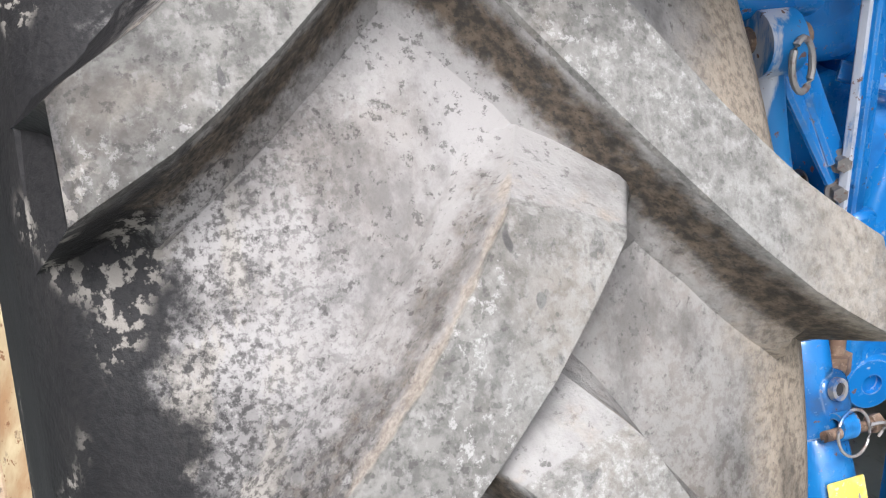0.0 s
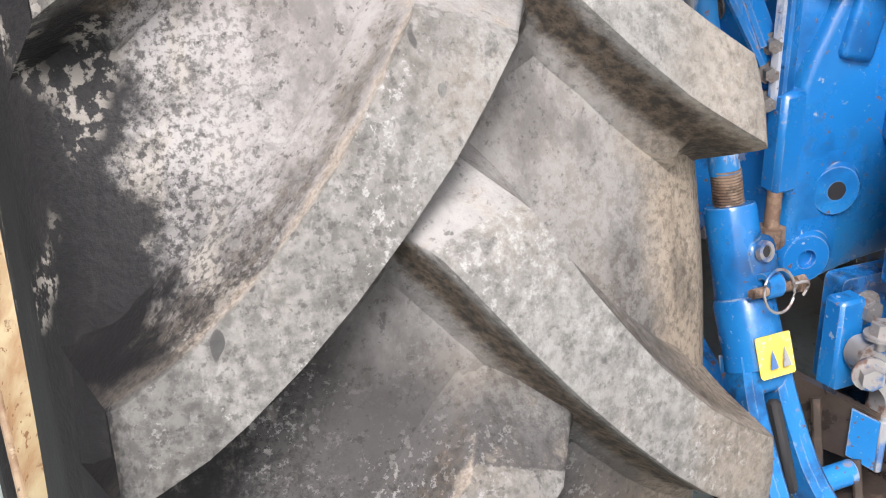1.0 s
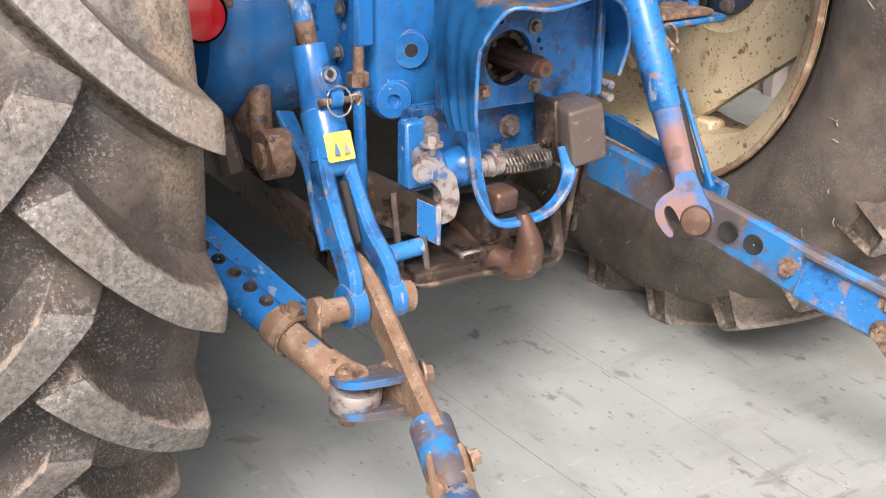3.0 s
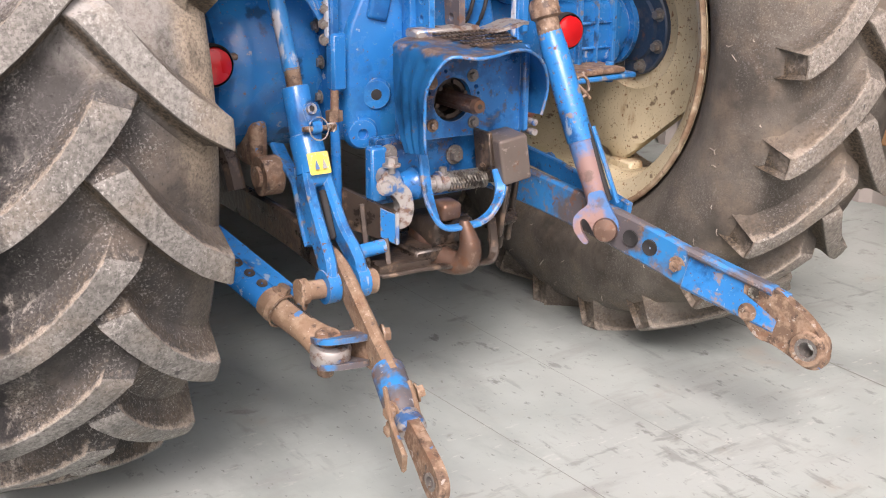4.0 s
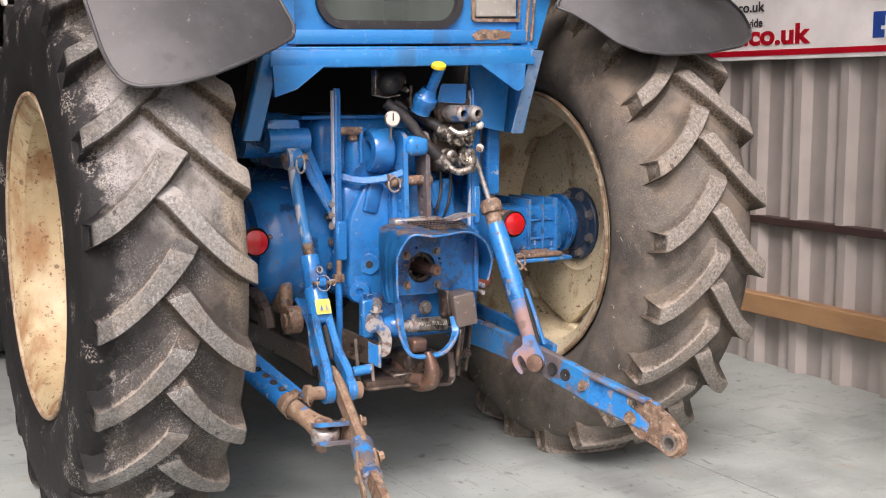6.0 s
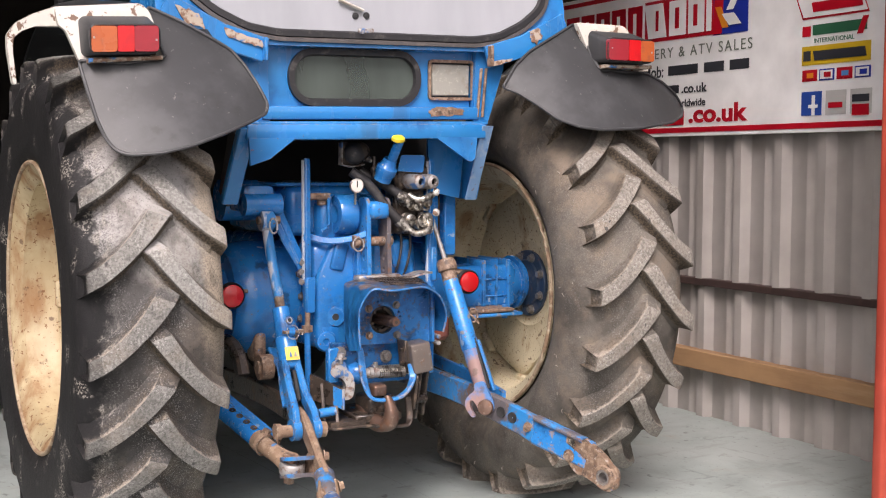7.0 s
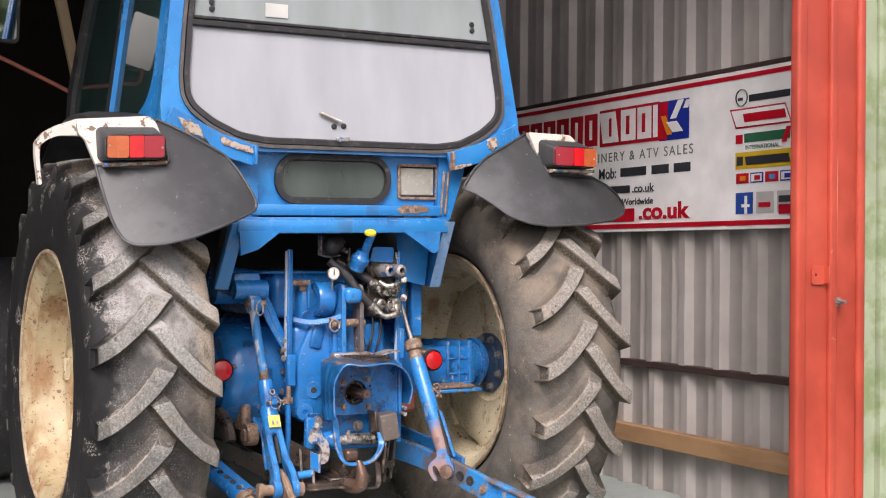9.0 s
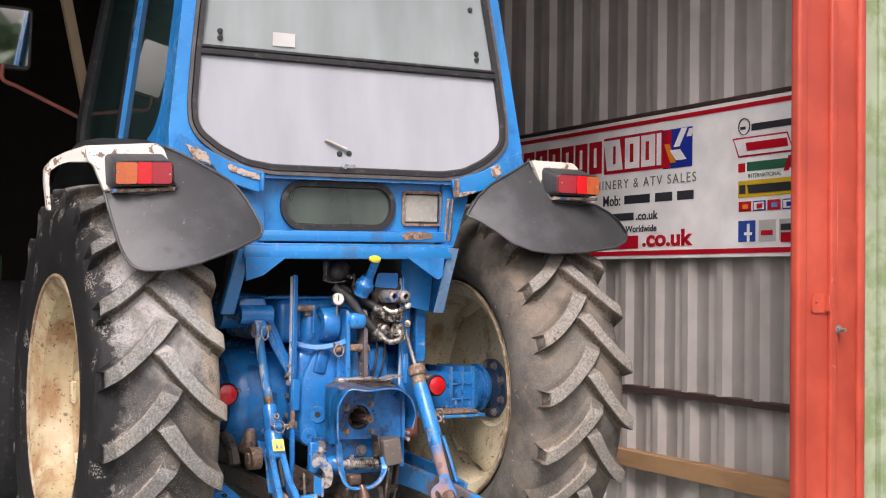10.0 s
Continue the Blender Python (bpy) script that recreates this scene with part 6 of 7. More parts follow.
for pts in ([(0.255, -0.35, 1.12), (0.22, -0.375, 1.11), (0.19, -0.36, 1.105), (0.17, -0.34, 1.12)], [(0.25, -0.345, 1.03), (0.225, -0.37, 1.0), (0.185, -0.365, 0.99), (0.155, -0.35, 1.01)]):
    bm = B()
    tube(bm, [(x - SH, y, z) for x, y, z in pts], 0.0115)
    part("elbow_pipe", bm, "chrome", valve)
for x, z in ((0.262, 1.13), (0.262, 1.06)):
    bm = B()
    box(bm, (x - SH, -0.365, z), (0.024, 0.02, 0.024), (0, 20, 20), bev=0.006)
    part("dust_cap", bm, "white", valve)
for pts in (((-0.06, -0.3, 1.2), (0.0, -0.32, 1.15), (0.07 - SH / 2, -0.335, 1.08), (0.155 - SH, -0.35, 1.01)), ((0.0, -0.24, 1.2), (0.06, -0.28, 1.16), (0.11 - SH / 2, -0.31, 1.135), (0.165 - SH, -0.32, 1.11))):
    bm = B()
    tube(bm, pts, 0.0165, 12)
    part("hydraulic_hose", bm, "hose", valve)
for p, q in (((0.13 - SH, -0.343, 1.035), (0.158 - SH, -0.35, 1.007)), ((0.14 - SH, -0.314, 1.122), (0.168 - SH, -0.322, 1.107))):
    bm = B()
    rod(bm, p, q, 0.019, seg=14)
    part("hose_ferrule", bm, "chrome", valve)
for x0 in (0.14, 0.175):
    bm = B()
    tube(bm, [(x0, -0.27, 1.0), (x0 - 0.005, -0.285, 0.94), (x0 - 0.02, -0.29, 0.88), (x0 - 0.03, -0.27, 0.83)], 0.0045)
    part("thin_pipe", bm, "hose", valve)
bm = B()
lathe(bm, [(0, 0.002), (0, 0.03), (0.006, 0.036), (0.022, 0.037), (0.036, 0.03), (0.044, 0.016), (0.046, 0.0005)], (-0.044, -0.275, 1.258), (0.05, -1, 0.1), 28)
breather = part("breather", bm, "seal", tractor, "round black rubber breather on a pale bracket")
bm = B()
bar(bm, [(-0.086, -0.272, 1.295), (-0.086, -0.272, 1.222), (-0.05, -0.272, 1.214), (-0.004, -0.272, 1.222)], 0.03, 0.004, (0, 1, 0), 0.001)
part("bracket", bm, "worn_steel", breather)
bm = B()
lathe(bm, [(0, 0.004), (0, 0.011), (0.012, 0.011), (0.016, 0.008), (0.024, 0.008)], (0.0, -0.285, 1.245), (1, -0.3, -0.5), 12)
part("hose_tail", bm, "chrome", breather)
bm = B()
lathe(bm, [(0, 0.005), (0, 0.03), (0.02, 0.031), (0.028, 0.036), (0.05, 0.036), (0.055, 0.03), (0.07, 0.024), (0.08, 0.022)], (0.045, -0.32, 1.17), (0.2, -0.5, 1), 20)
lathe(bm, [(0, 0.016), (0.092, 0.016), (0.094, 0.01)], (0.062, -0.36, 1.24), (0.0, -0.9, 1), 20)
filler = part("oil_filler", bm, "blue", tractor, "blue oil filler neck with a yellow cap")
bm = B()
lathe(bm, [(0, 0.01), (0, 0.02), (0.003, 0.0225), (0.012, 0.0225), (0.017, 0.016), (0.019, 0.0005)], (0.05, -0.425, 1.3), (-0.05, -0.45, 1), 20)
part("cap", bm, "yellow_cap", filler, "yellow plastic cap")
bm = B()
lathe(bm, [(0, 0.005), (0, 0.022), (0.003, 0.024), (0.014, 0.024), (0.016, 0.021)], (-0.062, -0.345, 1.152), (-0.3, -1, 0.1), 24)
rod(bm, (-0.06, -0.33, 1.09), (-0.06, -0.335, 1.14), 0.004)
gauge = part("gauge", bm, "chrome", tractor, "small white-faced pressure gauge")
bm = B()
lathe(bm, [(0, 0.0205), (0.0015, 0.0005)], (-0.0667, -0.3608, 1.1536), (-0.3, -1, 0.1), 24)
part("dial", bm, "white", gauge)
bm = B()
box(bm, (-0.067, -0.3635, 1.158), (0.003, 0.002, 0.022), (0, 0, 16), bev=0)
part("needle", bm, "ink", gauge)
bm = B()
box(bm, (-0.04, -0.26, 1.26), (0.085, 0.03, 0.085), bev=0.012, seg=2)
ball(bm, (-0.025, -0.29, 1.265), 0.037, (1, 0.7, 0.9))
lathe(bm, [(0, 0.006), (0, 0.012), (0.02, 0.012), (0.022, 0.018), (0.035, 0.018), (0.037, 0.008), (0.07, 0.007)], (0.03, -0.29, 1.18), (0, 0, 1), 12)
part("vent_can", bm, "grease", tractor, "grey breather can beside the filler")

# -- PTO with its shield
PX, PZ, PYF = 0.021, 0.706, -0.372
bm = B()
bore = [(PX + 0.047 * math.cos(a * math.pi / 14), PZ + 0.047 * math.sin(a * math.pi / 14)) for a in range(28)]
small = [[(PX + r_ * math.cos(t_) + q_ * math.cos(a * math.pi / 5), PZ + r_ * math.sin(t_) + q_ * math.sin(a * math.pi / 5)) for a in range(10)] for t_, r_, q_ in ((0.36, 0.064, 0.0055), (0.12, 0.066, 0.004), (2.85, 0.062, 0.0055), (1.85, 0.064, 0.005))]
plate(bm, soften([(-0.11, 0.628), (0.2, 0.622), (0.2, 0.815), (-0.07, 0.83), (-0.11, 0.79)], 0.012), in_xz(PYF, 0, 0), 0.016, [bore, *small])
box(bm, (0.205, PYF + 0.05, 0.715), (0.016, 0.13, 0.19), bev=0.004)
pto = part("pto_plate", bm, "blue_greasy", tractor, "blue power take-off plate with a splined shaft in its bore")
bm = B()
lathe(bm, [(0.0, 0.046), (0.0, 0.0465), (0.05, 0.046), (0.06, 0.02), (0.02, 0.03)], (PX, PYF + 0.015, PZ), (0, 1, 0), 28)
lathe(bm, [(0.004, 0.034), (0.004, 0.043), (0.012, 0.043), (0.012, 0.034)], (PX, PYF + 0.01, PZ), (0, 1, 0), 28, closed_profile=True)
for k in range(6):
    a = k * math.pi / 3 + 0.3
    rod(bm, (PX + 0.037 * math.cos(a), PYF + 0.012, PZ + 0.037 * math.sin(a)), (PX + 0.037 * math.cos(a), PYF + 0.004, PZ + 0.037 * math.sin(a)), 0.005, seg=8)
part("bore_seal", bm, "grease", pto)
bm = B()
spl = []
for k in range(24):
    r = 0.0182 if k % 4 in (0, 1) else 0.0128
    spl.append((r * math.cos(2 * math.pi * k / 24), r * math.sin(2 * math.pi * k / 24)))
sweep(bm, [(PX, PYF + 0.07, PZ), (PX - 0.003, -0.465, PZ + 0.004)], spl, (1, 0, 0))
rod(bm, (PX - 0.003, -0.465, PZ + 0.004), (PX - 0.003, -0.478, PZ + 0.004), 0.0165, 0.0135, 20)
shaft = part("splined_shaft", bm, "hook", pto)
# black spot for the shade in the shaft's centre
bm = B()
rod(bm, (PX - 0.003, -0.4775, PZ + 0.004), (PX - 0.003, -0.4792, PZ + 0.004), 0.0055, seg=12)
part("centre_hole", bm, "dark", shaft)
for dx, dz in ((0.05, 0.047), (-0.052, 0.04), (-0.05, -0.05), (0.053, -0.054)):
    bm = B()
    hexbolt(bm, (PX + dx, PYF, PZ + dz), (0, -1, 0), 0.0095, 0.01)
    part("plate_bolt", bm, "rust" if dx < 0 else "bolt", pto)
bm = B()
for dz in (0.0, 0.022):
    rod(bm, (0.219, PYF + 0.01, 0.618 + dz), (0.219, PYF - 0.03, 0.618 + dz), 0.0075, seg=12)
part("edge_pins", bm, "worn_steel", pto)

# bent sheet shield: a roof and two rolled sides, its near side swaged with long beads
bm = B()
rows = []
path_f = [(-0.108, -0.474, 0.625), (-0.114, -0.478, 0.66), (-0.121, -0.49, 0.72), (-0.123, -0.5, 0.762), (-0.11, -0.52, 0.805), (-0.091, -0.54, 0.829), (-0.04, -0.55, 0.823), (0.01, -0.54, 0.823), (0.064, -0.52, 0.825), (0.11, -0.5, 0.822), (0.151, -0.48, 0.808), (0.19, -0.455, 0.786), (0.214, -0.44, 0.761), (0.24, -0.415, 0.72), (0.243, -0.405, 0.69), (0.236, -0.4, 0.655)]
path_b = [(-0.122, -0.415, 0.618), (-0.127, -0.402, 0.655), (-0.121, -0.375, 0.704), (-0.113, -0.355, 0.76), (-0.108, -0.345, 0.808), (-0.098, -0.335, 0.832), (-0.04, -0.325, 0.842), (0.01, -0.322, 0.843), (0.064, -0.32, 0.843), (0.11, -0.32, 0.842), (0.165, -0.32, 0.84), (0.2, -0.325, 0.826), (0.218, -0.335, 0.79), (0.226, -0.345, 0.745), (0.228, -0.35, 0.7), (0.226, -0.352, 0.655)]
fr, bk = smooth_path(path_f, 3), smooth_path(path_b, 3)
for j in range(19):
    f = j / 18
    row = []
    for i, (p, q) in enumerate(zip(bk, fr)):
        t_ = i / (len(fr) - 1)
        side_ = min(1, max(0, (0.42 - t_) / 0.07))
        lift = min(1, max(0, (t_ - 0.2) / 0.14))
        bead = 0.006 * side_ * (math.exp(-((f - 0.34) / 0.08) ** 2) + math.exp(-((f - 0.62) / 0.08) ** 2) + 0.6 * math.exp(-((f - 0.86) / 0.06) ** 2))
        v = p.lerp(q, f)
        # sheet sags a little between its folds and has a dinted rim
        dint = 0.005 * f * math.sin(t_ * 19.0) * (1 - side_)
        row.append(bm.verts.new((v.x - bead * (1 - lift), v.y, v.z + bead * lift + dint)))
    rows.append(row)
for a, b in zip(rows, rows[1:]):
    for i in range(len(fr) - 1):
        bm.faces.new((a[i], a[i + 1], b[i + 1], b[i]))
bmesh.ops.solidify(bm, geom=bm.faces[:], thickness=0.004)
shield = part("pto_shield", bm, "shield", tractor, "bent blue sheet shield over the power take-off, rusty on top", 50)
bm = B()
tube(bm, [tuple(p) for p in fr], 0.0034, 8, n=1)
part("shield_rim", bm, "blue_worn", shield, "chipped rolled rim of the shield")
# dark studs stand in for the shade in the roof's perforations
bm = B()
for j in range(5):
    for i in range(16 - j):
        x_ = -0.02 + 0.0105 * i + 0.005 * j
        f = 0.2 + 0.13 * j
        y_ = -0.322 + (-0.535 + 0.322) * f
        box(bm, (x_, y_, 0.8475 - 0.019 * f + 0.002), (0.0062, 0.016, 0.004), bev=0.001)
part("grip_pattern", bm, "grease", shield, "dark studs standing in for the holes in the rusty roof")
bm = B()
plate(bm, soften([(0.1, -0.34), (0.135, -0.35), (0.19, -0.335), (0.2, -0.4), (0.15, -0.43), (0.11, -0.405)], 0.014), lambda u, v, w: V(u, v, 0.853 + 0.1 * (u - 0.1) - 0.2 * abs(u - 0.16) + w), 0.006)
part("bent_tab", bm, "worn_steel", shield, "buckled bare metal tab")

# -- pick-up hitch
bm = B()
plate(bm, soften([(-0.145, 0.49), (0.21, 0.49), (0.21, 0.622), (-0.145, 0.632)], 0.01), in_xz(-0.335, 0, 0), 0.03)
hitch = part("pickup_hitch", bm, "blue_greasy", tractor, "blue and greasy pick-up hitch with a hook and spring")
bm = B()
box(bm, (-0.153, -0.35, 0.563), (0.038, 0.03, 0.116), bev=0.004)
part("side_plate", bm, "blue", hitch)
for x, y, z in ((-0.128, -0.354, 0.603), (0.05, -0.336, 0.576), (0.16, -0.336, 0.576)):
    bm = B()
    hexbolt(bm, (x, y, z), (0, -1, 0), 0.015, 0.015)
    part("hitch_bolt", bm, "bolt", hitch)
bm = B()
bar(bm, smooth_path([(-0.088, -0.415, 0.625), (-0.086, -0.425, 0.608), (-0.084, -0.44, 0.54), (-0.08, -0.455, 0.5), (-0.068, -0.465, 0.47), (-0.045, -0.467, 0.458), (0.0, -0.466, 0.456), (0.03, -0.465, 0.458), (0.058, -0.465, 0.472), (0.078, -0.465, 0.497), (0.088, -0.46, 0.525), (0.092, -0.44, 0.56)], 5), 0.011, 0.024, (0, 0, 1), 0.003)
part("u_guard", bm, "blue_worn", hitch, "bent blue U-shaped guard")
bm = B()
rod(bm, (-0.1, -0.4, 0.54), (0.1, -0.4, 0.534), 0.0135, seg=16)
rod(bm, (-0.045, -0.4, 0.538), (-0.012, -0.4, 0.537), 0.019, seg=16)
rod(bm, (-0.033, -0.4, 0.54), (-0.028, -0.4, 0.54), 0.0235, seg=16)
part("cross_pin", bm, "worn_steel", hitch)
bm = B()
pts = [V(-0.012 + 0.098 * k / 130, -0.4 + 0.0195 * math.cos(k * 2 * math.pi / 10), 0.5375 - 0.003 * k / 130 + 0.0195 * math.sin(k * 2 * math.pi / 10)) for k in range(131)]
sweep(bm, pts, circle2(0.0034, 6), None)
spring = part("coil_spring", bm, "chrome", hitch, "bright coil spring")
bm = B()
tube(bm, [(0.086, -0.42, 0.534), (0.1, -0.43, 0.518), (0.11, -0.42, 0.51), (0.118, -0.4, 0.52)], 0.0035)
part("spring_tail", bm, "chrome", spring)
bm = B()
hexbolt(bm, (-0.02, -0.4, 0.555), (0, 0, 1), 0.009, 0.014)
part("collar_screw", bm, "bolt", hitch)
bm = B()
box(bm, (0.124, -0.425, 0.583), (0.07, 0.09, 0.1), (0, -9, -6), bev=0.007, seg=3)
part("cover_box", bm, "box_steel", hitch, "greasy brown steel box")
bm = B()
box(bm, (0.083, -0.405, 0.585), (0.012, 0.06, 0.11), (0, -6, 0), bev=0.003)
for z_ in (0.56, 0.605):
    hexbolt(bm, (0.076, -0.41, z_), (-1, -0.2, 0), 0.007, 0.008)
part("box_flange", bm, "grease", hitch)
bm = B()
box(bm, (-0.02, -0.415, 0.482), (0.05, 0.05, 0.04), (4, 0, 4), bev=0.01, seg=3)
part("latch_block", bm, "hook", hitch)
# scuffed release claw on its bolt
bm = B()
loop = soften([(-0.022, 0.075), (0.012, 0.08), (0.02, 0.045), (0.042, 0.02), (0.05, -0.03), (0.04, -0.075), (0.01, -0.088), (0.004, -0.06), (0.018, -0.025), (0.006, 0.0), (-0.016, 0.02), (-0.03, 0.045)], 0.014, 4)
plate(bm, loop, lambda u, v, w: V(-0.143 + 0.8 * u, -0.404 - 0.35 * u + 0.3 * w, 0.522 + 0.8 * v) + V(0, w, 0), 0.02)
part("release_claw", bm, "worn_steel", hitch, "scuffed white release lever")
bm = B()
hexbolt(bm, (-0.162, -0.408, 0.552), (-0.5, -0.85, 0), 0.0145, 0.016)
part("claw_bolt", bm, "worn_steel", hitch)
bm = B()
rod(bm, (-0.145, -0.4, 0.575), (-0.145, -0.4, 0.598), 0.008, seg=12)
hexbolt(bm, (-0.145, -0.4, 0.59), (0, 0, 1), 0.0135, 0.016)
part("claw_bolt", bm, "worn_steel", hitch)
bm = B()
lathe(bm, [(0, 0.018), (0, 0.026), (0.012, 0.027), (0.03, 0.031), (0.034, 0.035), (0.044, 0.035), (0.048, 0.02)], (-0.12, -0.385, 0.541), (1, 0, 0), 24)
part("spacer", bm, "blue", hitch)
# guide plate with a folded blue end
bm = B()
plate(bm, soften([(0.0, 0.034), (1.0, 0.033), (1.0, -0.034), (0.0, -0.05)], 0.004), lambda u, v, w: V(-0.222 + 0.074 * u, -0.325 - 0.096 * u, 0.502 - 0.04 * u + v) + V(w, w, 0), 0.009)
guide = part("guide_plate", bm, "grease", hitch, "greasy brown guide plate with a blue end")
bm = B()
plate(bm, soften([(0.0, 0.032), (1.0, 0.0315), (1.0, -0.0325), (0.0, -0.03)], 0.003), lambda u, v, w: V(-0.169 + 0.02 * u - 0.0015, -0.397 - 0.026 * u - 0.0015, 0.472 - 0.01 * u + v) + V(-w * 0.6, -w * 0.4, 0), 0.003)
part("plate_end", bm, "blue_worn", guide)
bm = B()
box(bm, (-0.147, -0.425, 0.462), (0.009, 0.012, 0.068), (0, 0, -30), bev=0.002)
part("plate_edge", bm, "fade_edge", guide)
bm = B()
for x, y0, y1, z0, z1 in ((-0.2, -0.37, -0.405, 0.51, 0.37), (-0.166, -0.41, -0.43, 0.44, 0.385)):
    bar(bm, [(x, y0, z0), (x - 0.004, y1, z1)], 0.012, 0.007, (1, -0.5, 0), 0.002)
part("hanger", bm, "grease", hitch)
bm = B()
bar(bm, smooth_path([(-0.206, -0.405, 0.378), (-0.19, -0.44, 0.372), (-0.1, -0.455, 0.376), (0.0, -0.455, 0.366), (0.06, -0.452, 0.36), (0.078, -0.45, 0.366), (0.085, -0.445, 0.39), (0.086, -0.43, 0.45)], 4), 0.009, 0.022, (0, 0, 1), 0.003)
part("lower_frame", bm, "grease", hitch, "brown steel frame beneath the hook")
bm = B()
plate(bm, soften([(-0.2, -0.44), (-0.08, -0.455), (-0.06, -0.3), (-0.18, -0.28)], 0.01), in_xy(0.376), 0.016)
box(bm, (-0.02, -0.33, 0.39), (0.17, 0.2, 0.03), bev=0.006)
box(bm, (0.0, -0.36, 0.425), (0.11, 0.12, 0.07), bev=0.02, seg=3)
part("hitch_floor", bm, "grease", hitch)
bm = B()
rod(bm, (-0.225, -0.405, 0.42), (-0.17, -0.41, 0.425), 0.015, seg=18)
part("stay_pin", bm, "blue_worn", hitch)
bm = B()
pts = smooth_path([(-0.03, -0.32, 0.41), (-0.035, -0.38, 0.392), (-0.026, -0.43, 0.372), (-0.006, -0.468, 0.378), (0.0, -0.478, 0.41), (-0.005, -0.474, 0.445), (-0.011, -0.47, 0.47)], 4)
n = len(pts)
rings = []
for i, p in enumerate(pts):
    d = (pts[min(i + 1, n - 1)] - pts[max(i - 1, 0)]).normalized()
    a = V(1, 0, 0)
    u = d.cross(a)
    t_ = i / (n - 1)
    r = 0.03 if t_ < 0.5 else 0.03 - 0.02 * ((t_ - 0.5) / 0.5) ** 1.3
    rings.append([bm.verts.new(p + a * r * 0.95 * math.cos(k * math.pi / 7) + u * r * math.sin(k * math.pi / 7)) for k in range(14)])
for a, b in zip(rings, rings[1:]):
    for k in range(14):
        bm.faces.new((a[k], a[(k + 1) % 14], b[(k + 1) % 14], b[k]))
bm.faces.new(rings[0])
bm.faces.new(rings[-1])
part("tow_hook", bm, "hook", hitch, "rounded brown tow hook")
bm = B()
for x, y, z, h in ((0.105, -0.43, 0.47, 0.12), (0.13, -0.4, 0.455, 0.17), (0.172, -0.375, 0.47, 0.19)):
    box(bm, (x, y, z), (0.012, 0.05, h), (6, 4, 0), bev=0.004)
rod(bm, (0.1, -0.42, 0.435), (0.165, -0.4, 0.435), 0.016, seg=16)
part("side_stay", bm, "grease", hitch)
bm = B()
box(bm, (0.3, -0.14, 0.64), (0.14, 0.16, 0.09), bev=0.015)
part("drawbar_support", bm, "red_oxide", tractor, "dull red bracket beside the axle")
# ---- cab ----
def cab_y(z):
    return -0.425 + 0.12 * (z - 1.7)


def on_cab(depth=0.0):
    return lambda u, v, w: V(u, cab_y(v) + depth + w, v)


half = [(0.36, 1.622), (0.46, 1.637), (0.56, 1.682), (0.628, 1.732), (0.652, 1.772), (0.655, 1.84), (0.636, 2.03), (0.585, 2.42), (0.56, 2.46), (0.5, 2.48)]
glass_loop = soften(half + [(-x, z) for x, z in half[::-1]], 0.025, 3)
outer_half = [(0.37, 1.584), (0.50, 1.588), (0.745, 1.66), (0.748, 1.74), (0.64, 2.6)]
outer_loop = outer_half + [(-x, z) for x, z in outer_half[::-1]]
bm = B()
plate(bm, outer_loop, on_cab(0), 0.055, [glass_loop])
cab = part("cab_rear_frame", bm, "blue_cab", tractor, "blue cab rear frame with rust at its lower corners")


def grown(loop, by):
    """The loop with every point moved outwards."""
    out = []
    for i, (x, z) in enumerate(loop):
        (x0, z0), (x1, z1) = loop[i - 1], loop[(i + 1) % len(loop)]
        k = math.hypot(x1 - x0, z1 - z0)
        out.append((x + by * (z1 - z0) / k, z - by * (x1 - x0) / k))
    return out


turn = 1 if sum(p[0] * q[1] - q[0] * p[1] for p, q in zip(glass_loop, glass_loop[1:] + glass_loop[:1])) > 0 else -1
bm = B()
sweep(bm, [V(x, cab_y(z) - 0.006, z) for x, z in glass_loop], [(-0.009, -0.01), (0.01, -0.01), (0.01, 0.008), (0.003, 0.013), (-0.009, 0.008)], (0, 1, 0), closed=True)
part("window_seal", bm, "seal", cab, "perished black rubber seal")
bm = B()
sweep(bm, [V(x, cab_y(z) - 0.004, z) for x, z in grown(glass_loop, turn * 0.02)], [(-0.008, -0.006), (0.008, -0.006), (0.008, 0.006), (0.002, 0.01), (-0.008, 0.006)], (0, 1, 0), closed=True)
part("window_surround", bm, "seal_worn", cab, "worn grey rubber round the window frame")
low_l = [(x * 0.992, z + 0.004) for x, z in glass_loop if z < 2.0]
low_loop = sorted([p for p in low_l if p[0] >= 0], key=lambda p: p[1])
lo = low_loop + [(0.63, 2.018)]
lo = lo + [(-x, z) for x, z in lo[::-1]]
bm = B()
plate(bm, lo, on_cab(0.002), 0.006)
gl = part("lower_window", bm, "glass_low", cab, "lower rear window, reflected sky painted into its pale film")
gl.visible_shadow = False
hi = [(0.625, 2.042), (0.582, 2.42), (0.5, 2.475)]
hi = hi + [(-x, z) for x, z in hi[::-1]]
bm = B()
plate(bm, hi, on_cab(0.004), 0.006)
gl = part("upper_window", bm, "glass_up", cab, "dusty upper rear window, sky reflection painted into its film")
gl.visible_shadow = False
bm = B()
bar(bm, [V(-0.632, cab_y(2.03) - 0.006, 2.03), V(0.632, cab_y(2.03) - 0.006, 2.03)], 0.02, 0.02, (0, 1, 0), 0.003)
bar(bm, [V(-0.63, cab_y(2.05) - 0.004, 2.05), V(0.63, cab_y(2.05) - 0.004, 2.05)], 0.014, 0.012, (0, 1, 0), 0.003)
part("window_bar", bm, "seal", cab, "dark hinge bar between the windows")
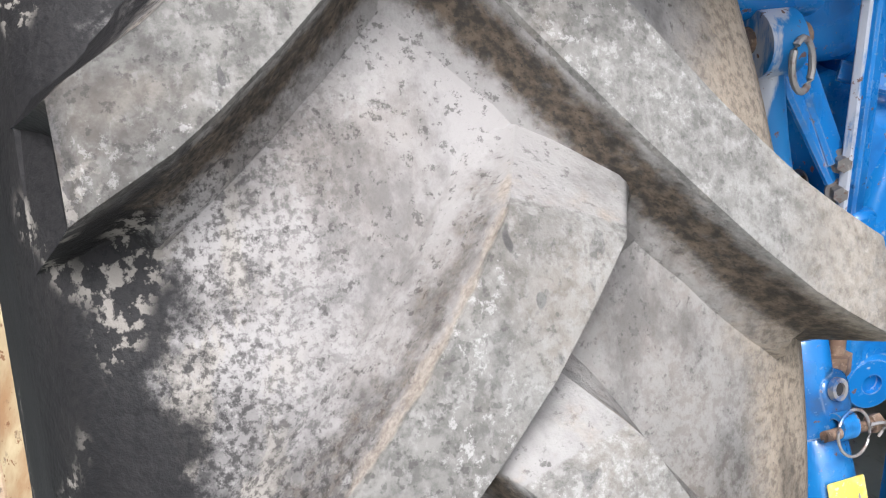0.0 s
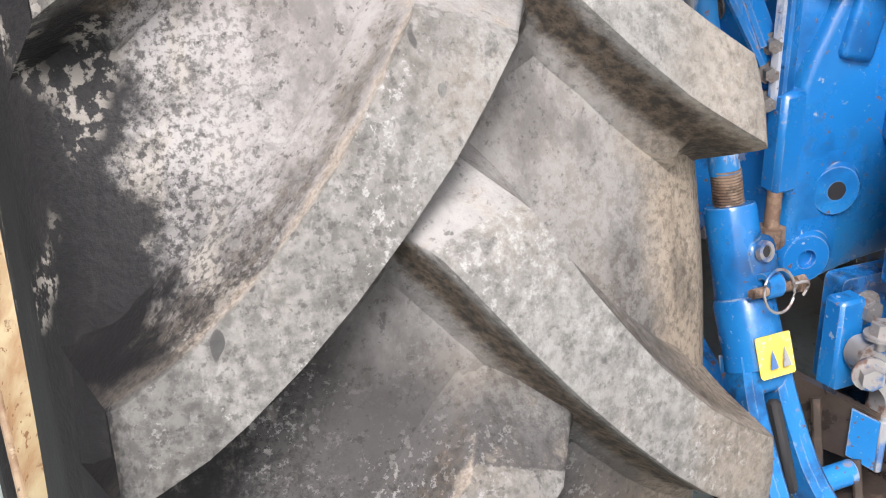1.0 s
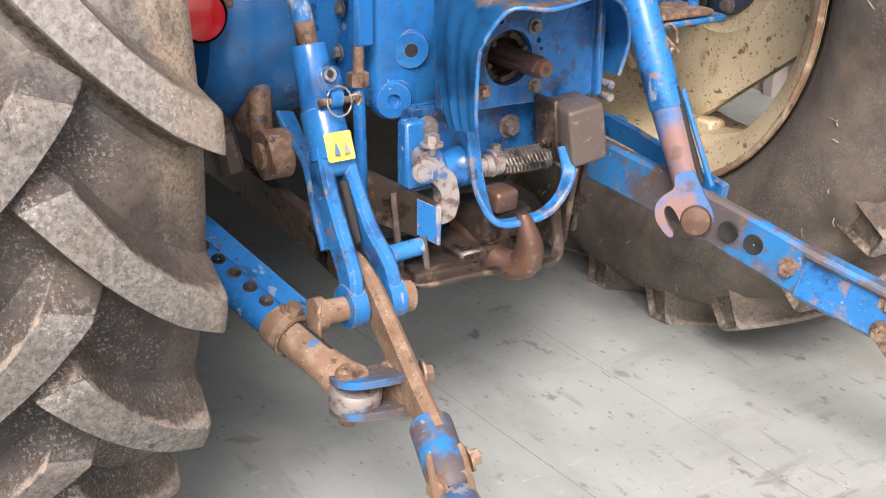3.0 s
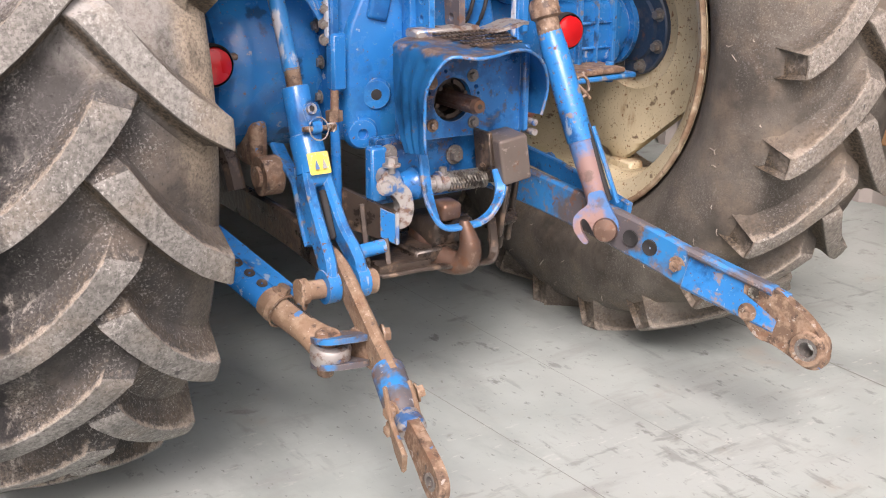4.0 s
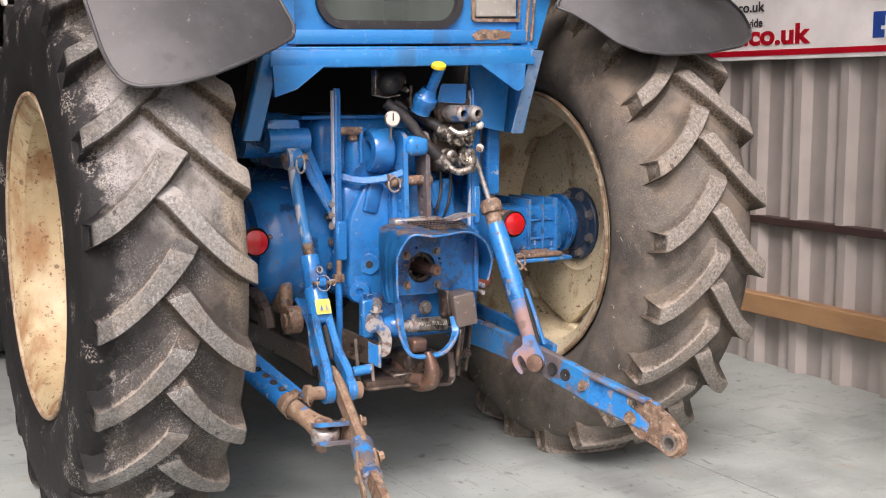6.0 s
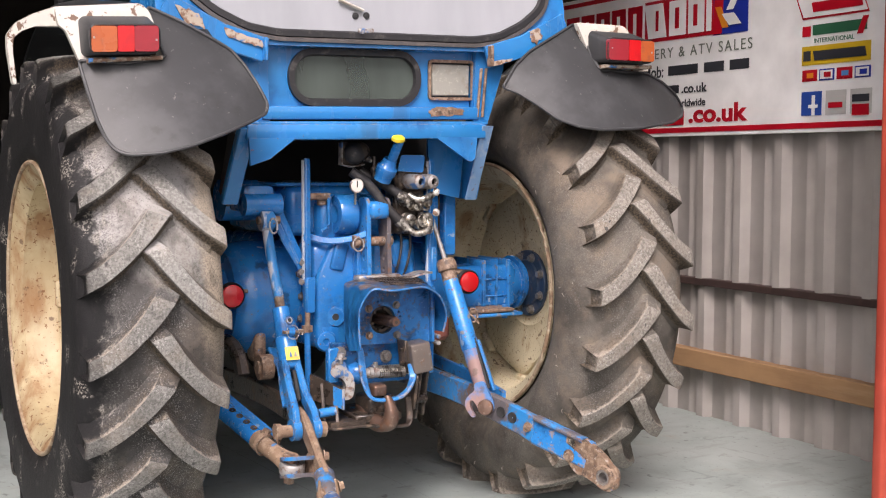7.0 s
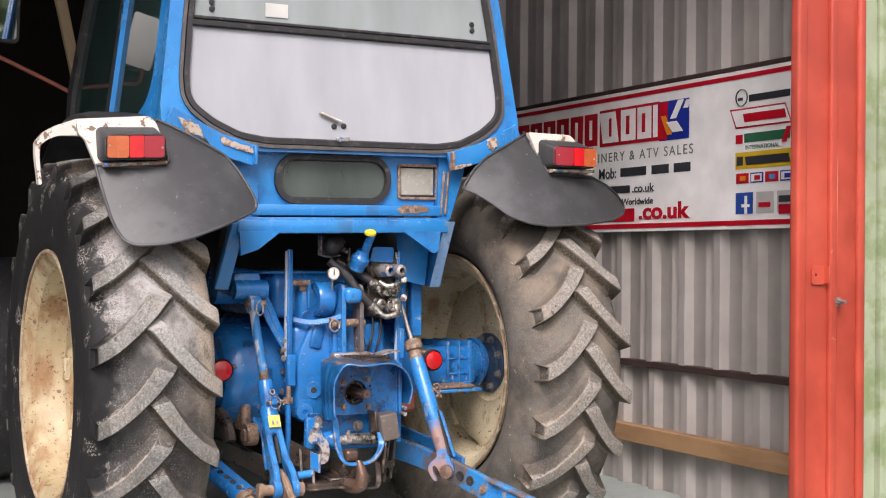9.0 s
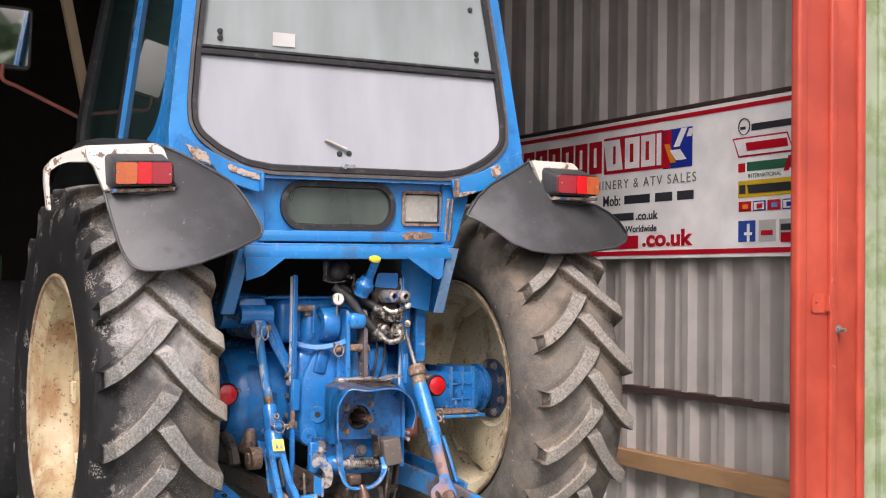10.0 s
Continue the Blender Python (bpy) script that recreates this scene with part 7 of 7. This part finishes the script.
for x, z in ((-0.55, 2.11), (-0.55, 2.085), (0.55, 2.12), (0.55, 2.095), (-0.085, 1.685), (-0.045, 1.688), (0.53, 2.3), (-0.51, 2.3)):
    bm = B()
    lathe(bm, [(0, 0.011), (0.005, 0.01), (0.006, 0.0005)], (x, cab_y(z) + 0.001, z), (0, -1, 0), 14)
    part("glass_stud", bm, "seal", cab)
bm = B()
bar(bm, [V(-0.145, cab_y(1.73) - 0.008, 1.733), V(-0.06, cab_y(1.7) - 0.01, 1.702)], 0.016, 0.008, (0, 1, 0))
latch = part("window_latch", bm, "white", cab, "white window latch")
bm = B()
box(bm, (-0.055, cab_y(1.65) - 0.012, 1.637), (0.055, 0.012, 0.016), bev=0.003)
rod(bm, V(-0.075, cab_y(1.64) - 0.012, 1.632), V(-0.075, cab_y(1.64) - 0.03, 1.632), 0.006)
part("latch_keeper", bm, "worn_steel", latch)
bm = B()
box(bm, (-0.3, cab_y(2.09) - 0.001, 2.1), (0.09, 0.002, 0.05), bev=0)
part("paper_sticker", bm, "s_grey", cab)
# cab sides, roof and floor
for s in (-1, 1):
    bm = B()
    side = [(-0.37, 1.6), (-0.3, 2.6), (0.32, 2.6), (0.33, 1.555), (-0.2, 1.62)]
    front = [(0.322, 2.6), (0.95, 2.6), (1.12, 1.95), (1.1, 1.25), (0.55, 1.25), (0.35, 1.55), (0.332, 1.555)]
    hole1 = [(-0.22, 1.76), (-0.27, 1.84), (-0.23, 2.48), (0.28, 2.5), (0.3, 1.7), (-0.1, 1.72)]
    hole2 = [(0.36, 1.64), (0.34, 2.5), (0.88, 2.5), (1.02, 1.95), (1.0, 1.35), (0.6, 1.35)]
    def lay(u, v, w):
        return V(s * (0.755 - 0.125 * max(0, v - 1.66) + w), u, v)
    plate(bm, side, lay, -0.04, [soften(hole1, 0.05)])
    part("cab_side", bm, "blue_cab", cab, "blue side frame of the cab")
    bm = B()
    plate(bm, front, lay, -0.04, [soften(hole2, 0.05)])
    part("door_frame", bm, "seal", cab, "black door frame")
    bm = B()
    plate(bm, soften(hole1, 0.05), lambda u, v, w: lay(u, v, w - 0.02), -0.005)
    gl = part("side_window", bm, "glass_side", cab, "dark tinted side window")
    gl.visible_shadow = False
    bm = B()
    plate(bm, soften(hole2, 0.05), lambda u, v, w: lay(u, v, w - 0.02), -0.005)
    gl = part("door_window", bm, "glass_side", cab)
    gl.visible_shadow = False
bm = B()
box(bm, (0, 0.32, 2.67), (1.4, 1.45, 0.16), bev=0.05, seg=3)
part("cab_roof", bm, "white", cab, "white cab roof")
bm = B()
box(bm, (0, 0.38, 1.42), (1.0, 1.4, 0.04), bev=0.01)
# dark sheet added below the cab floor in place of the shade there
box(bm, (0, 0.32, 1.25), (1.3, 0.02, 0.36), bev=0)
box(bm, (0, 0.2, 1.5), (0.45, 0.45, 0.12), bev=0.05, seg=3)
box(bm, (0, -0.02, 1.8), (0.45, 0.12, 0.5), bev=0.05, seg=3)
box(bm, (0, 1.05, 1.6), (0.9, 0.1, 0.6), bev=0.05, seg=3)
part("cab_interior", bm, "dark", cab, "near-black seat and dash, with a sheet standing in for shade below")
def ragged(loop, seed, by=0.006):
    """A flaked outline: each side broken into short uneven steps."""
    rnd = random.Random(seed)
    out = []
    for (x0, z0), (x1, z1) in zip(loop, loop[1:] + loop[:1]):
        for k in range(4):
            out.append((x0 + (x1 - x0) * k / 4 + rnd.uniform(-by, by), z0 + (z1 - z0) * k / 4 + rnd.uniform(-by, by)))
    return out


# rear lower panel
bm = B()
oval = [(-0.067 + a, 1.492 + b) for a, b in rounded(0.46, 0.16, 0.076, 0, 0, 8)]
lampb = rounded(0.17, 0.125, 0.008, 0.296, 1.49, 2)
plate(bm, [(-0.395, 1.36), (0.37, 1.36), (0.385, 1.6), (-0.395, 1.6)], in_xz(-0.385, 0, 0), 0.02, [oval, lampb])
panel = part("cab_lower_panel", bm, "blue_cab", tractor, "blue panel below the rear window with an oval pane and a work lamp")
bm = B()
sweep(bm, [V(x, -0.389, z) for x, z in oval], [(-0.012, -0.011), (0.012, -0.011), (0.012, 0.009), (0.0, 0.013), (-0.012, 0.009)], (0, 1, 0), closed=True)
part("oval_seal", bm, "seal", panel, "black rubber seal")
bm = B()
plate(bm, oval, in_xz(-0.384, 0, 0), 0.006)
part("oval_window", bm, "glass_oval", panel, "oval glass, green hedge reflection painted into its film")
# black sheet stands in for the dim cab behind the oval pane
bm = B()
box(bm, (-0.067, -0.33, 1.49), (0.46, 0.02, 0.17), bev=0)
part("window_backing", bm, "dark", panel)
bm = B()
box(bm, (0.296, -0.35, 1.49), (0.165, 0.06, 0.12), bev=0.006)
part("lamp_box", bm, "seal", panel)
bm = B()
box(bm, (0.296, -0.385, 1.49), (0.148, 0.012, 0.106), bev=0.004)
part("lamp_lens", bm, "lamp_glass", panel, "dusty square work lamp")
bm = B()
box(bm, (-0.005, -0.4, 1.378), (0.8, 0.04, 0.042), bev=0.008, seg=2)
lip = part("panel_lip", bm, "blue_cab", panel)
bm = B()
plate(bm, ragged([(0.19, 1.385), (0.225, 1.397), (0.29, 1.398), (0.33, 1.39), (0.325, 1.372), (0.26, 1.366), (0.2, 1.37)], 6, 0.004), in_xz(-0.4225, 0, 0), 0.002)
part("rust_patch", bm, "rust", lip)
bm = B()
sweep(bm, [V(x, -0.392, z) for x, z in lampb], [(-0.004, -0.005), (0.004, -0.005), (0.004, 0.005), (-0.004, 0.005)], (0, 1, 0), closed=True)
part("lamp_bezel", bm, "rust", panel, "rusty lamp bezel")
for s in (-1, 1):
    bm = B()
    plate(bm, [(0.375 * s, 1.345), (0.434 * s, 1.345), (0.497 * s, 1.53), (0.5 * s, 1.575), (0.385 * s, 1.6)], in_xz(-0.41 if s > 0 else -0.405, 0, 0), 0.05)
    part("corner_panel", bm, "blue_cab", panel)
    if s > 0:
        for dx in (0.388, 0.408):
            bm = B()
            bar(bm, [(dx, -0.415, 1.365), (dx + 0.014, -0.418, 1.53)], 0.009, 0.012, (1, 0, 0))
            part("rusty_seam", bm, "rust", panel, "rusty seam")
    bm = B()
    bar(bm, [(0.405 * s, -0.447, 1.565), (0.55 * s, -0.452, 1.605), (0.73 * s, -0.45, 1.69)], 0.012, 0.075, (0, 1, 0), 0.003)
    part("corner_strip", bm, "blue_cab", panel)
    bm = B()
    box(bm, (0.412 * s, -0.462, 1.568), (0.012, 0.03, 0.07), bev=0.003)
    part("strip_end", bm, "rust" if s > 0 else "blue_cab", panel, "folded end of the strip")
    bm = B()
    if s < 0:
        plate(bm, ragged([(-0.695, 1.69), (-0.635, 1.672), (-0.615, 1.652), (-0.605, 1.622), (-0.64, 1.628), (-0.675, 1.648)], 3), in_xz(-0.4615, 0, 0), 0.002)
    else:
        plate(bm, ragged([(0.57, 1.66), (0.615, 1.668), (0.625, 1.64), (0.6, 1.615), (0.575, 1.63)], 4, 0.005), in_xz(-0.4615, 0, 0), 0.002)
    part("rust_patch", bm, "flaking", panel)
    bm = B()
    plate(bm, ragged([(-0.545, 1.628), (-0.49, 1.612), (-0.42, 1.595), (-0.42, 1.575), (-0.47, 1.582), (-0.53, 1.6)] if s < 0 else [(0.42, 1.548), (0.5, 1.562), (0.495, 1.552), (0.42, 1.536)], 5, 0.003), in_xz(-0.4615, 0, 0), 0.002)
    part("rust_patch", bm, "flaking", panel)

# rear cross-member
bm = B()
box(bm, (-0.02, -0.4, 1.318), (0.88, 0.05, 0.05), bev=0.008, seg=2)
box(bm, (-0.02, -0.37, 1.345), (0.9, 0.1, 0.012), bev=0.003)
cross = part("rear_crossmember", bm, "blue_cab", tractor, "blue cab support beam with gussets and legs")
for s in (-1, 1):
    x0 = -0.02 + 0.435 * s
    bm = B()
    if s < 0:
        plate(bm, [(x0, 1.3), (x0 + 0.16, 1.3), (x0 + 0.07, 1.235), (x0 + 0.005, 1.215)], in_xz(-0.43, 0, 0), 0.012)
    else:
        plate(bm, soften([(0.197, 1.312), (0.34, 1.222), (0.358, 1.214), (0.376, 1.225), (0.385, 1.312)], 0.008), in_xz(-0.424), 0.01)
    part("gusset", bm, "blue_cab", cross)
    bm = B()
    if s < 0:
        bar(bm, [(x0, -0.41, 1.335), (x0 - 0.012, -0.27, 1.1)], 0.055, 0.03, (1, 0, 0), 0.004)
    else:
        plate(bm, [(-0.422, 1.335), (-0.24, 1.335), (-0.22, 1.083), (-0.33, 1.083)], in_yz(0.428), 0.012)
    part("leg", bm, "blue_cab", cross)
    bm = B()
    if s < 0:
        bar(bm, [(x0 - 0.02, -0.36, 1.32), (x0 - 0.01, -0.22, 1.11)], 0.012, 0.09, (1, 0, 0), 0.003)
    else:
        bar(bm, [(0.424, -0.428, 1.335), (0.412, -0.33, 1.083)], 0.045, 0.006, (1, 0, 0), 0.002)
    # left flange takes the near-black shade material, right one chalky blue
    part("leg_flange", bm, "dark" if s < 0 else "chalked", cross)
bm = B()
plate(bm, [(0.273, 1.31), (0.273, 1.238), (0.313, 1.106), (0.402, 1.086), (0.428, 1.31)], in_xz(-0.27), 0.01)
part("web_plate", bm, "blue_cab", cross)
bm = B()
box(bm, (0.395, -0.2, 1.0), (0.05, 0.04, 0.24), bev=0.006)
part("mounting_post", bm, "blue", cross)

# cab parts squeezed and sheared to line up from the camera
CAB_FIT = Matrix(((0.974, 0, 0, -0.0195), (0, 1, 0, 0), (0.02, 0, 1, 0.011), (0, 0, 0, 1)))
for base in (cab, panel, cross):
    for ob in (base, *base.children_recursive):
        ob.data.transform(CAB_FIT)

# ---- fenders ----
def arc_pt(x, r, a):
    return V(x, -r * math.cos(a), H + r * math.sin(a))


for s in (-1, 1):
    bm = B()
    rows = []
    for k in range(19):
        a = radians(56 + k * 5.2)
        rows.append([bm.verts.new(arc_pt(s * x, r, a)) for x, r in ((0.6, 0.97), (0.7, 0.971), (0.8, 0.972), (0.9, 0.968), (0.95, 0.955), (0.965, 0.93))])
    for a, b in zip(rows, rows[1:]):
        for i in range(5):
            bm.faces.new((a[i], a[i + 1], b[i + 1], b[i]))
    bmesh.ops.solidify(bm, geom=bm.faces[:], thickness=0.006)
    # arch drawn black to read as the fender's shaded underside
    fender = part("fender", bm, "black", tractor, "rear fender, arch blackened for its shaded underside, white chipped end, black flap")
    # rear white face that carries the lamp
    def on_face(depth=0.0):
        return lambda u, v, w: V(u, -0.505 - 0.25 * (1.68 - v) + depth + w, v)
    bm = B()
    face = [(-1.05, 1.652), (-0.812, 1.678), (-0.787, 1.655), (-0.777, 1.619), (-0.752, 1.526), (-0.844, 1.498), (-0.908, 1.503), (-0.994, 1.5), (-1.026, 1.589), (-1.045, 1.6)] if s < 0 else [(0.708, 1.716), (0.911, 1.716), (0.939, 1.69), (0.96, 1.66), (1.0, 1.556), (0.765, 1.552)]
    plate(bm, soften(face, 0.012), on_face(), 0.02)
    part("fender_end", bm, "white", fender)
    if s < 0:
        bm = B()
        lip_line = [(-1.04, 1.656), (-1.109, 1.629), (-1.151, 1.604), (-1.174, 1.571), (-1.174, 1.528), (-1.162, 1.437), (-1.151, 1.437), (-1.16, 1.528), (-1.157, 1.563), (-1.134, 1.583), (-1.1, 1.597), (-1.03, 1.6)]
        plate(bm, soften(lip_line, 0.008), in_xz(-0.5), 0.03)
        part("fender_lip", bm, "white", fender, "rust-chipped white lip")
    # lamp: a deep black box with three lenses on its front
    lx, lz, tilt = (-0.888, 1.562, 0.06) if s < 0 else (0.845, 1.615, 0.0)
    def lamp_box(half, h, y0, y1, grow_z):
        """A rounded block from its back at y1 to its front at y0, taller at the back."""
        fronts = rounded(2 * half, h, 0.018, 0, 0, 4)
        rows = []
        for y, up, k in ((y1, grow_z, 1.04), (y0 + 0.008, 0, 1.0), (y0, 0, 0.965)):
            rows.append([bm.verts.new((lx + u * k, y, lz + v * k + u * tilt + (up if v > 0 else 0))) for u, v in fronts])
        for ra, rb in zip(rows, rows[1:]):
            for i_ in range(len(ra)):
                bm.faces.new((ra[i_], ra[i_ - 1], rb[i_ - 1], rb[i_]))
        bm.faces.new(rows[-1])
        bm.faces.new(rows[0][::-1])
    bm = B()
    lamp_box(0.098, 0.082, -0.618, -0.52, 0.03)
    lamp = part("tail_lamp", bm, "black", tractor, "amber and red tail lamp in a deep black housing")
    lenses = [(-0.092, -0.022, "amber", "amber_lens"), (-0.022, 0.024, "red", "stop_lens"), (0.024, 0.092, "red_dull", "tail_lens")] if s < 0 else [(-0.097, -0.014, "red_dull", "tail_lens"), (-0.014, 0.036, "red", "stop_lens"), (0.036, 0.097, "amber", "amber_lens")]
    for x0, x1, m, nm in lenses:
        bm = B()
        edge_r = 0.009 if nm != "stop_lens" else 0.004
        loop = rounded(x1 - x0 - 0.001, 0.07, edge_r, (x0 + x1) / 2, 0, 4)
        plate(bm, [(lx + u, lz + v + u * tilt) for u, v in loop], in_xz(-0.634 if nm != "stop_lens" else -0.637), 0.02, rim=0.004)
        part(nm, bm, m, lamp)
    bm = B()
    loop = rounded(0.19, 0.076, 0.02, 0, 0, 5)
    sweep(bm, [V(lx + u, -0.626, lz + v + u * tilt) for u, v in loop], circle2(0.0035, 6), closed=True)
    part("lens_rim", bm, "seal", lamp, "dark lens rim")
    for u, v in ((0.085, -0.004), (-0.085, 0.004)):
        bm = B()
        lathe(bm, [(0, 0.0035), (0.002, 0.003), (0.0025, 0.0003)], (lx + u, -0.633, lz + v + u * tilt), (0, -1, 0), 10)
        part("lens_screw", bm, "worn_steel", lamp)
    bm = B()
    bar(bm, [(lx - 0.09, -0.575, lz - 0.055 - 0.09 * tilt), (lx + 0.11, -0.575, lz - 0.05 + 0.11 * tilt)], 0.06, 0.012, (0, 1, 0), 0.003)
    part("lamp_shelf", bm, "flaking", lamp, "rusty white shelf")
    # rubber flap: a curved sheet
    if s < 0:
        out = [(-0.787, 1.673), (-0.699, 1.633), (-0.622, 1.59), (-0.563, 1.555), (-0.528, 1.509), (-0.498, 1.453), (-0.476, 1.397), (-0.488, 1.369), (-0.547, 1.343), (-0.637, 1.308), (-0.737, 1.273), (-0.826, 1.251), (-0.906, 1.245), (-0.939, 1.257), (-0.96, 1.291), (-0.974, 1.339), (-0.985, 1.409), (-0.998, 1.505), (-0.87, 1.499), (-0.765, 1.522), (-0.79, 1.62)]
    else:
        out = [(0.731, 1.718), (0.605, 1.656), (0.505, 1.604), (0.442, 1.554), (0.382, 1.478), (0.42, 1.463), (0.468, 1.426), (0.523, 1.374), (0.589, 1.348), (0.677, 1.339), (0.848, 1.349), (1.063, 1.375), (1.19, 1.405), (1.225, 1.438), (1.169, 1.485), (1.089, 1.522), (1.0, 1.549), (0.893, 1.548), (0.755, 1.551)]
    bm = B()
    loop = soften(out, 0.014, 3)
    vs = [bm.verts.new((x, 0, z)) for x, z in loop]
    es = [bm.edges.new((vs[i], vs[(i + 1) % len(vs)])) for i in range(len(vs))]
    bmesh.ops.triangle_fill(bm, edges=es, use_beauty=True)
    for _ in range(5):
        long_ = [e for e in bm.edges if e.calc_length() > 0.045]
        if long_:
            bmesh.ops.subdivide_edges(bm, edges=long_, cuts=1)
            bmesh.ops.triangulate(bm, faces=[f for f in bm.faces if len(f.verts) > 3])
    for v in bm.verts:
        x, z = v.co.x, v.co.z
        t_ = (1.62 - z)
        v.co.y = -0.47 - 0.73 * t_ + 0.25 * max(0, t_) ** 2 - 0.05 + 0.1 * ((abs(x) - 0.72) / 0.3) ** 2 * (0.5 + t_)
    bmesh.ops.solidify(bm, geom=bm.faces[:], thickness=0.01)
    part("mud_flap", bm, "black", fender, "weathered black mudguard flap", 60)
    bm = B()
    sweep(bm, [V(x, -0.47 - 0.73 * (1.62 - z) + 0.25 * max(0, 1.62 - z) ** 2 - 0.05 + 0.1 * ((abs(x) - 0.72) / 0.3) ** 2 * (0.5 + 1.62 - z) - 0.003, z) for x, z in loop], circle2(0.005, 8), closed=True)
    part("flap_edge", bm, "black", fender)

# ---- front end, mostly hidden ----
bm = B()
box(bm, (0, 2.0, 1.25), (0.62, 1.7, 0.55), bev=0.08, seg=3)
bonnet = part("bonnet", bm, "blue_cab", tractor, "blue engine bonnet")
bm = B()
box(bm, (0, 1.7, 0.75), (0.4, 2.2, 0.5), bev=0.06, seg=2)
part("engine_block", bm, "dark", tractor)
bm = B()
rod(bm, (-0.75, 2.45, 0.52), (0.75, 2.45, 0.52), 0.06)
part("front_axle", bm, "dark", tractor)
for s in (-1, 1):
    bm = B()
    lathe(bm, [(-0.13, 0.33), (-0.16, 0.43), (-0.15, 0.54), (-0.08, 0.6), (0.08, 0.6), (0.15, 0.54), (0.16, 0.43), (0.13, 0.33)], (0.78 * s, 2.45, 0.6), (1, 0, 0), 48)
    ft = part("front_tyre", bm, "seal", tractor, "front tractor tyre")
    bm = B()
    lathe(bm, [(-0.13, 0.33), (-0.05, 0.3), (0.0, 0.1), (0.0, 0.01)], (0.78 * s, 2.45, 0.6), (s, 0, 0), 32)
    part("front_rim", bm, "rim", ft)
# mirror and its arm on the near side of the cab
bm = B()
tube(bm, [(-0.66, 1.28, 1.97), (-0.78, 1.29, 2.025), (-0.95, 1.3, 2.1), (-1.02, 1.3, 2.13), (-1.02, 1.3, 2.2)], 0.01)
mir = part("mirror_arm", bm, "red_oxide", tractor, "door mirror on a thin brown arm")
bm = B()
def tilted(y):
    return lambda u, v, w: V(u, y + w + -0.1 * (v - 2.325), v)


plate(bm, rounded(0.17, 0.28, 0.02, -0.985, 2.325), tilted(1.285), 0.05)
part("mirror_shell", bm, "seal", mir)
bm = B()
plate(bm, rounded(0.145, 0.255, 0.015, -0.985, 2.325), tilted(1.28), 0.004)
part("mirror_glass", bm, "mirror", mir)

# ---- things in the dark of the shed ----
bm = B()
bar(bm, [(0.02, 2.1, 0.0), (-0.98, 2.1, 4.55)], 0.055, 0.05, (1, 0, 0), 0.004)
pole = tagged(part("timber_pole", bm, "pole"), "pale timber pole leaning against the roof in the dark shed", "pole")
machine = thing("green_machine", "green machine on black tyres, parked deep in the dark shed", "machine")
bm = B()
box(bm, (-1.6, 5.6, 1.2), (1.1, 2.0, 0.7), bev=0.15, seg=3)
part("body", bm, "machine_green", machine)
for x in (-2.3, -0.85):
    bm = B()
    lathe(bm, [(-0.15, 0.42), (-0.19, 0.55), (-0.17, 0.72), (-0.08, 0.8), (0.08, 0.8), (0.17, 0.72), (0.19, 0.55), (0.15, 0.42)], (x, 4.6, 0.8), (1, 0, 0), 48)
    w_ = part("tyre", bm, "dark", machine)
    bm = B()
    lathe(bm, [(-0.1, 0.42), (-0.04, 0.3), (-0.06, 0.12), (-0.1, 0.02)], (x, 4.6, 0.8), (1, 0, 0), 32)
    part("rim", bm, "machine_green", w_)
bm = B()
box(bm, (-0.85, 4.5, 1.74), (0.5, 1.2, 0.06), bev=0.02)
part("mudguard", bm, "dark", machine)
bm = B()
box(bm, (-0.76, 3.72, 1.2), (0.3, 0.06, 0.34), bev=0.03, seg=2)
part("green_panel", bm, "machine_green", machine)
bm = B()
tube(bm, [(-0.85, 3.66, 1.1), (-0.74, 3.64, 1.22), (-0.66, 3.66, 1.18), (-0.65, 3.68, 1.05)], 0.018)
part("panel_hose", bm, "hose", machine)

# ---- outside, behind the camera ----
rnd = random.Random(4)
bm = B()
for k in range(420):
    x, y = rnd.uniform(-30, 30), rnd.uniform(-27, -24)
    z = rnd.uniform(0.1, 1.9 + 0.7 * math.sin(x * 0.4) + 0.5 * math.sin(x * 1.3))
    m = pose(x, y, z, rnd.uniform(0, 180), rnd.uniform(0, 180), 0)
    bmesh.ops.create_icosphere(bm, subdivisions=1, radius=rnd.uniform(0.4, 0.9), matrix=m @ Matrix.Diagonal((1, 0.8, 0.7, 1)))
for v in bm.verts:
    v.co += noise.noise_vector(v.co * 2.3) * 0.25
tagged(part("hedge", bm, "hedge", None, "", 10), "dark green hedge along the yard", "hedge", kind="stuff")
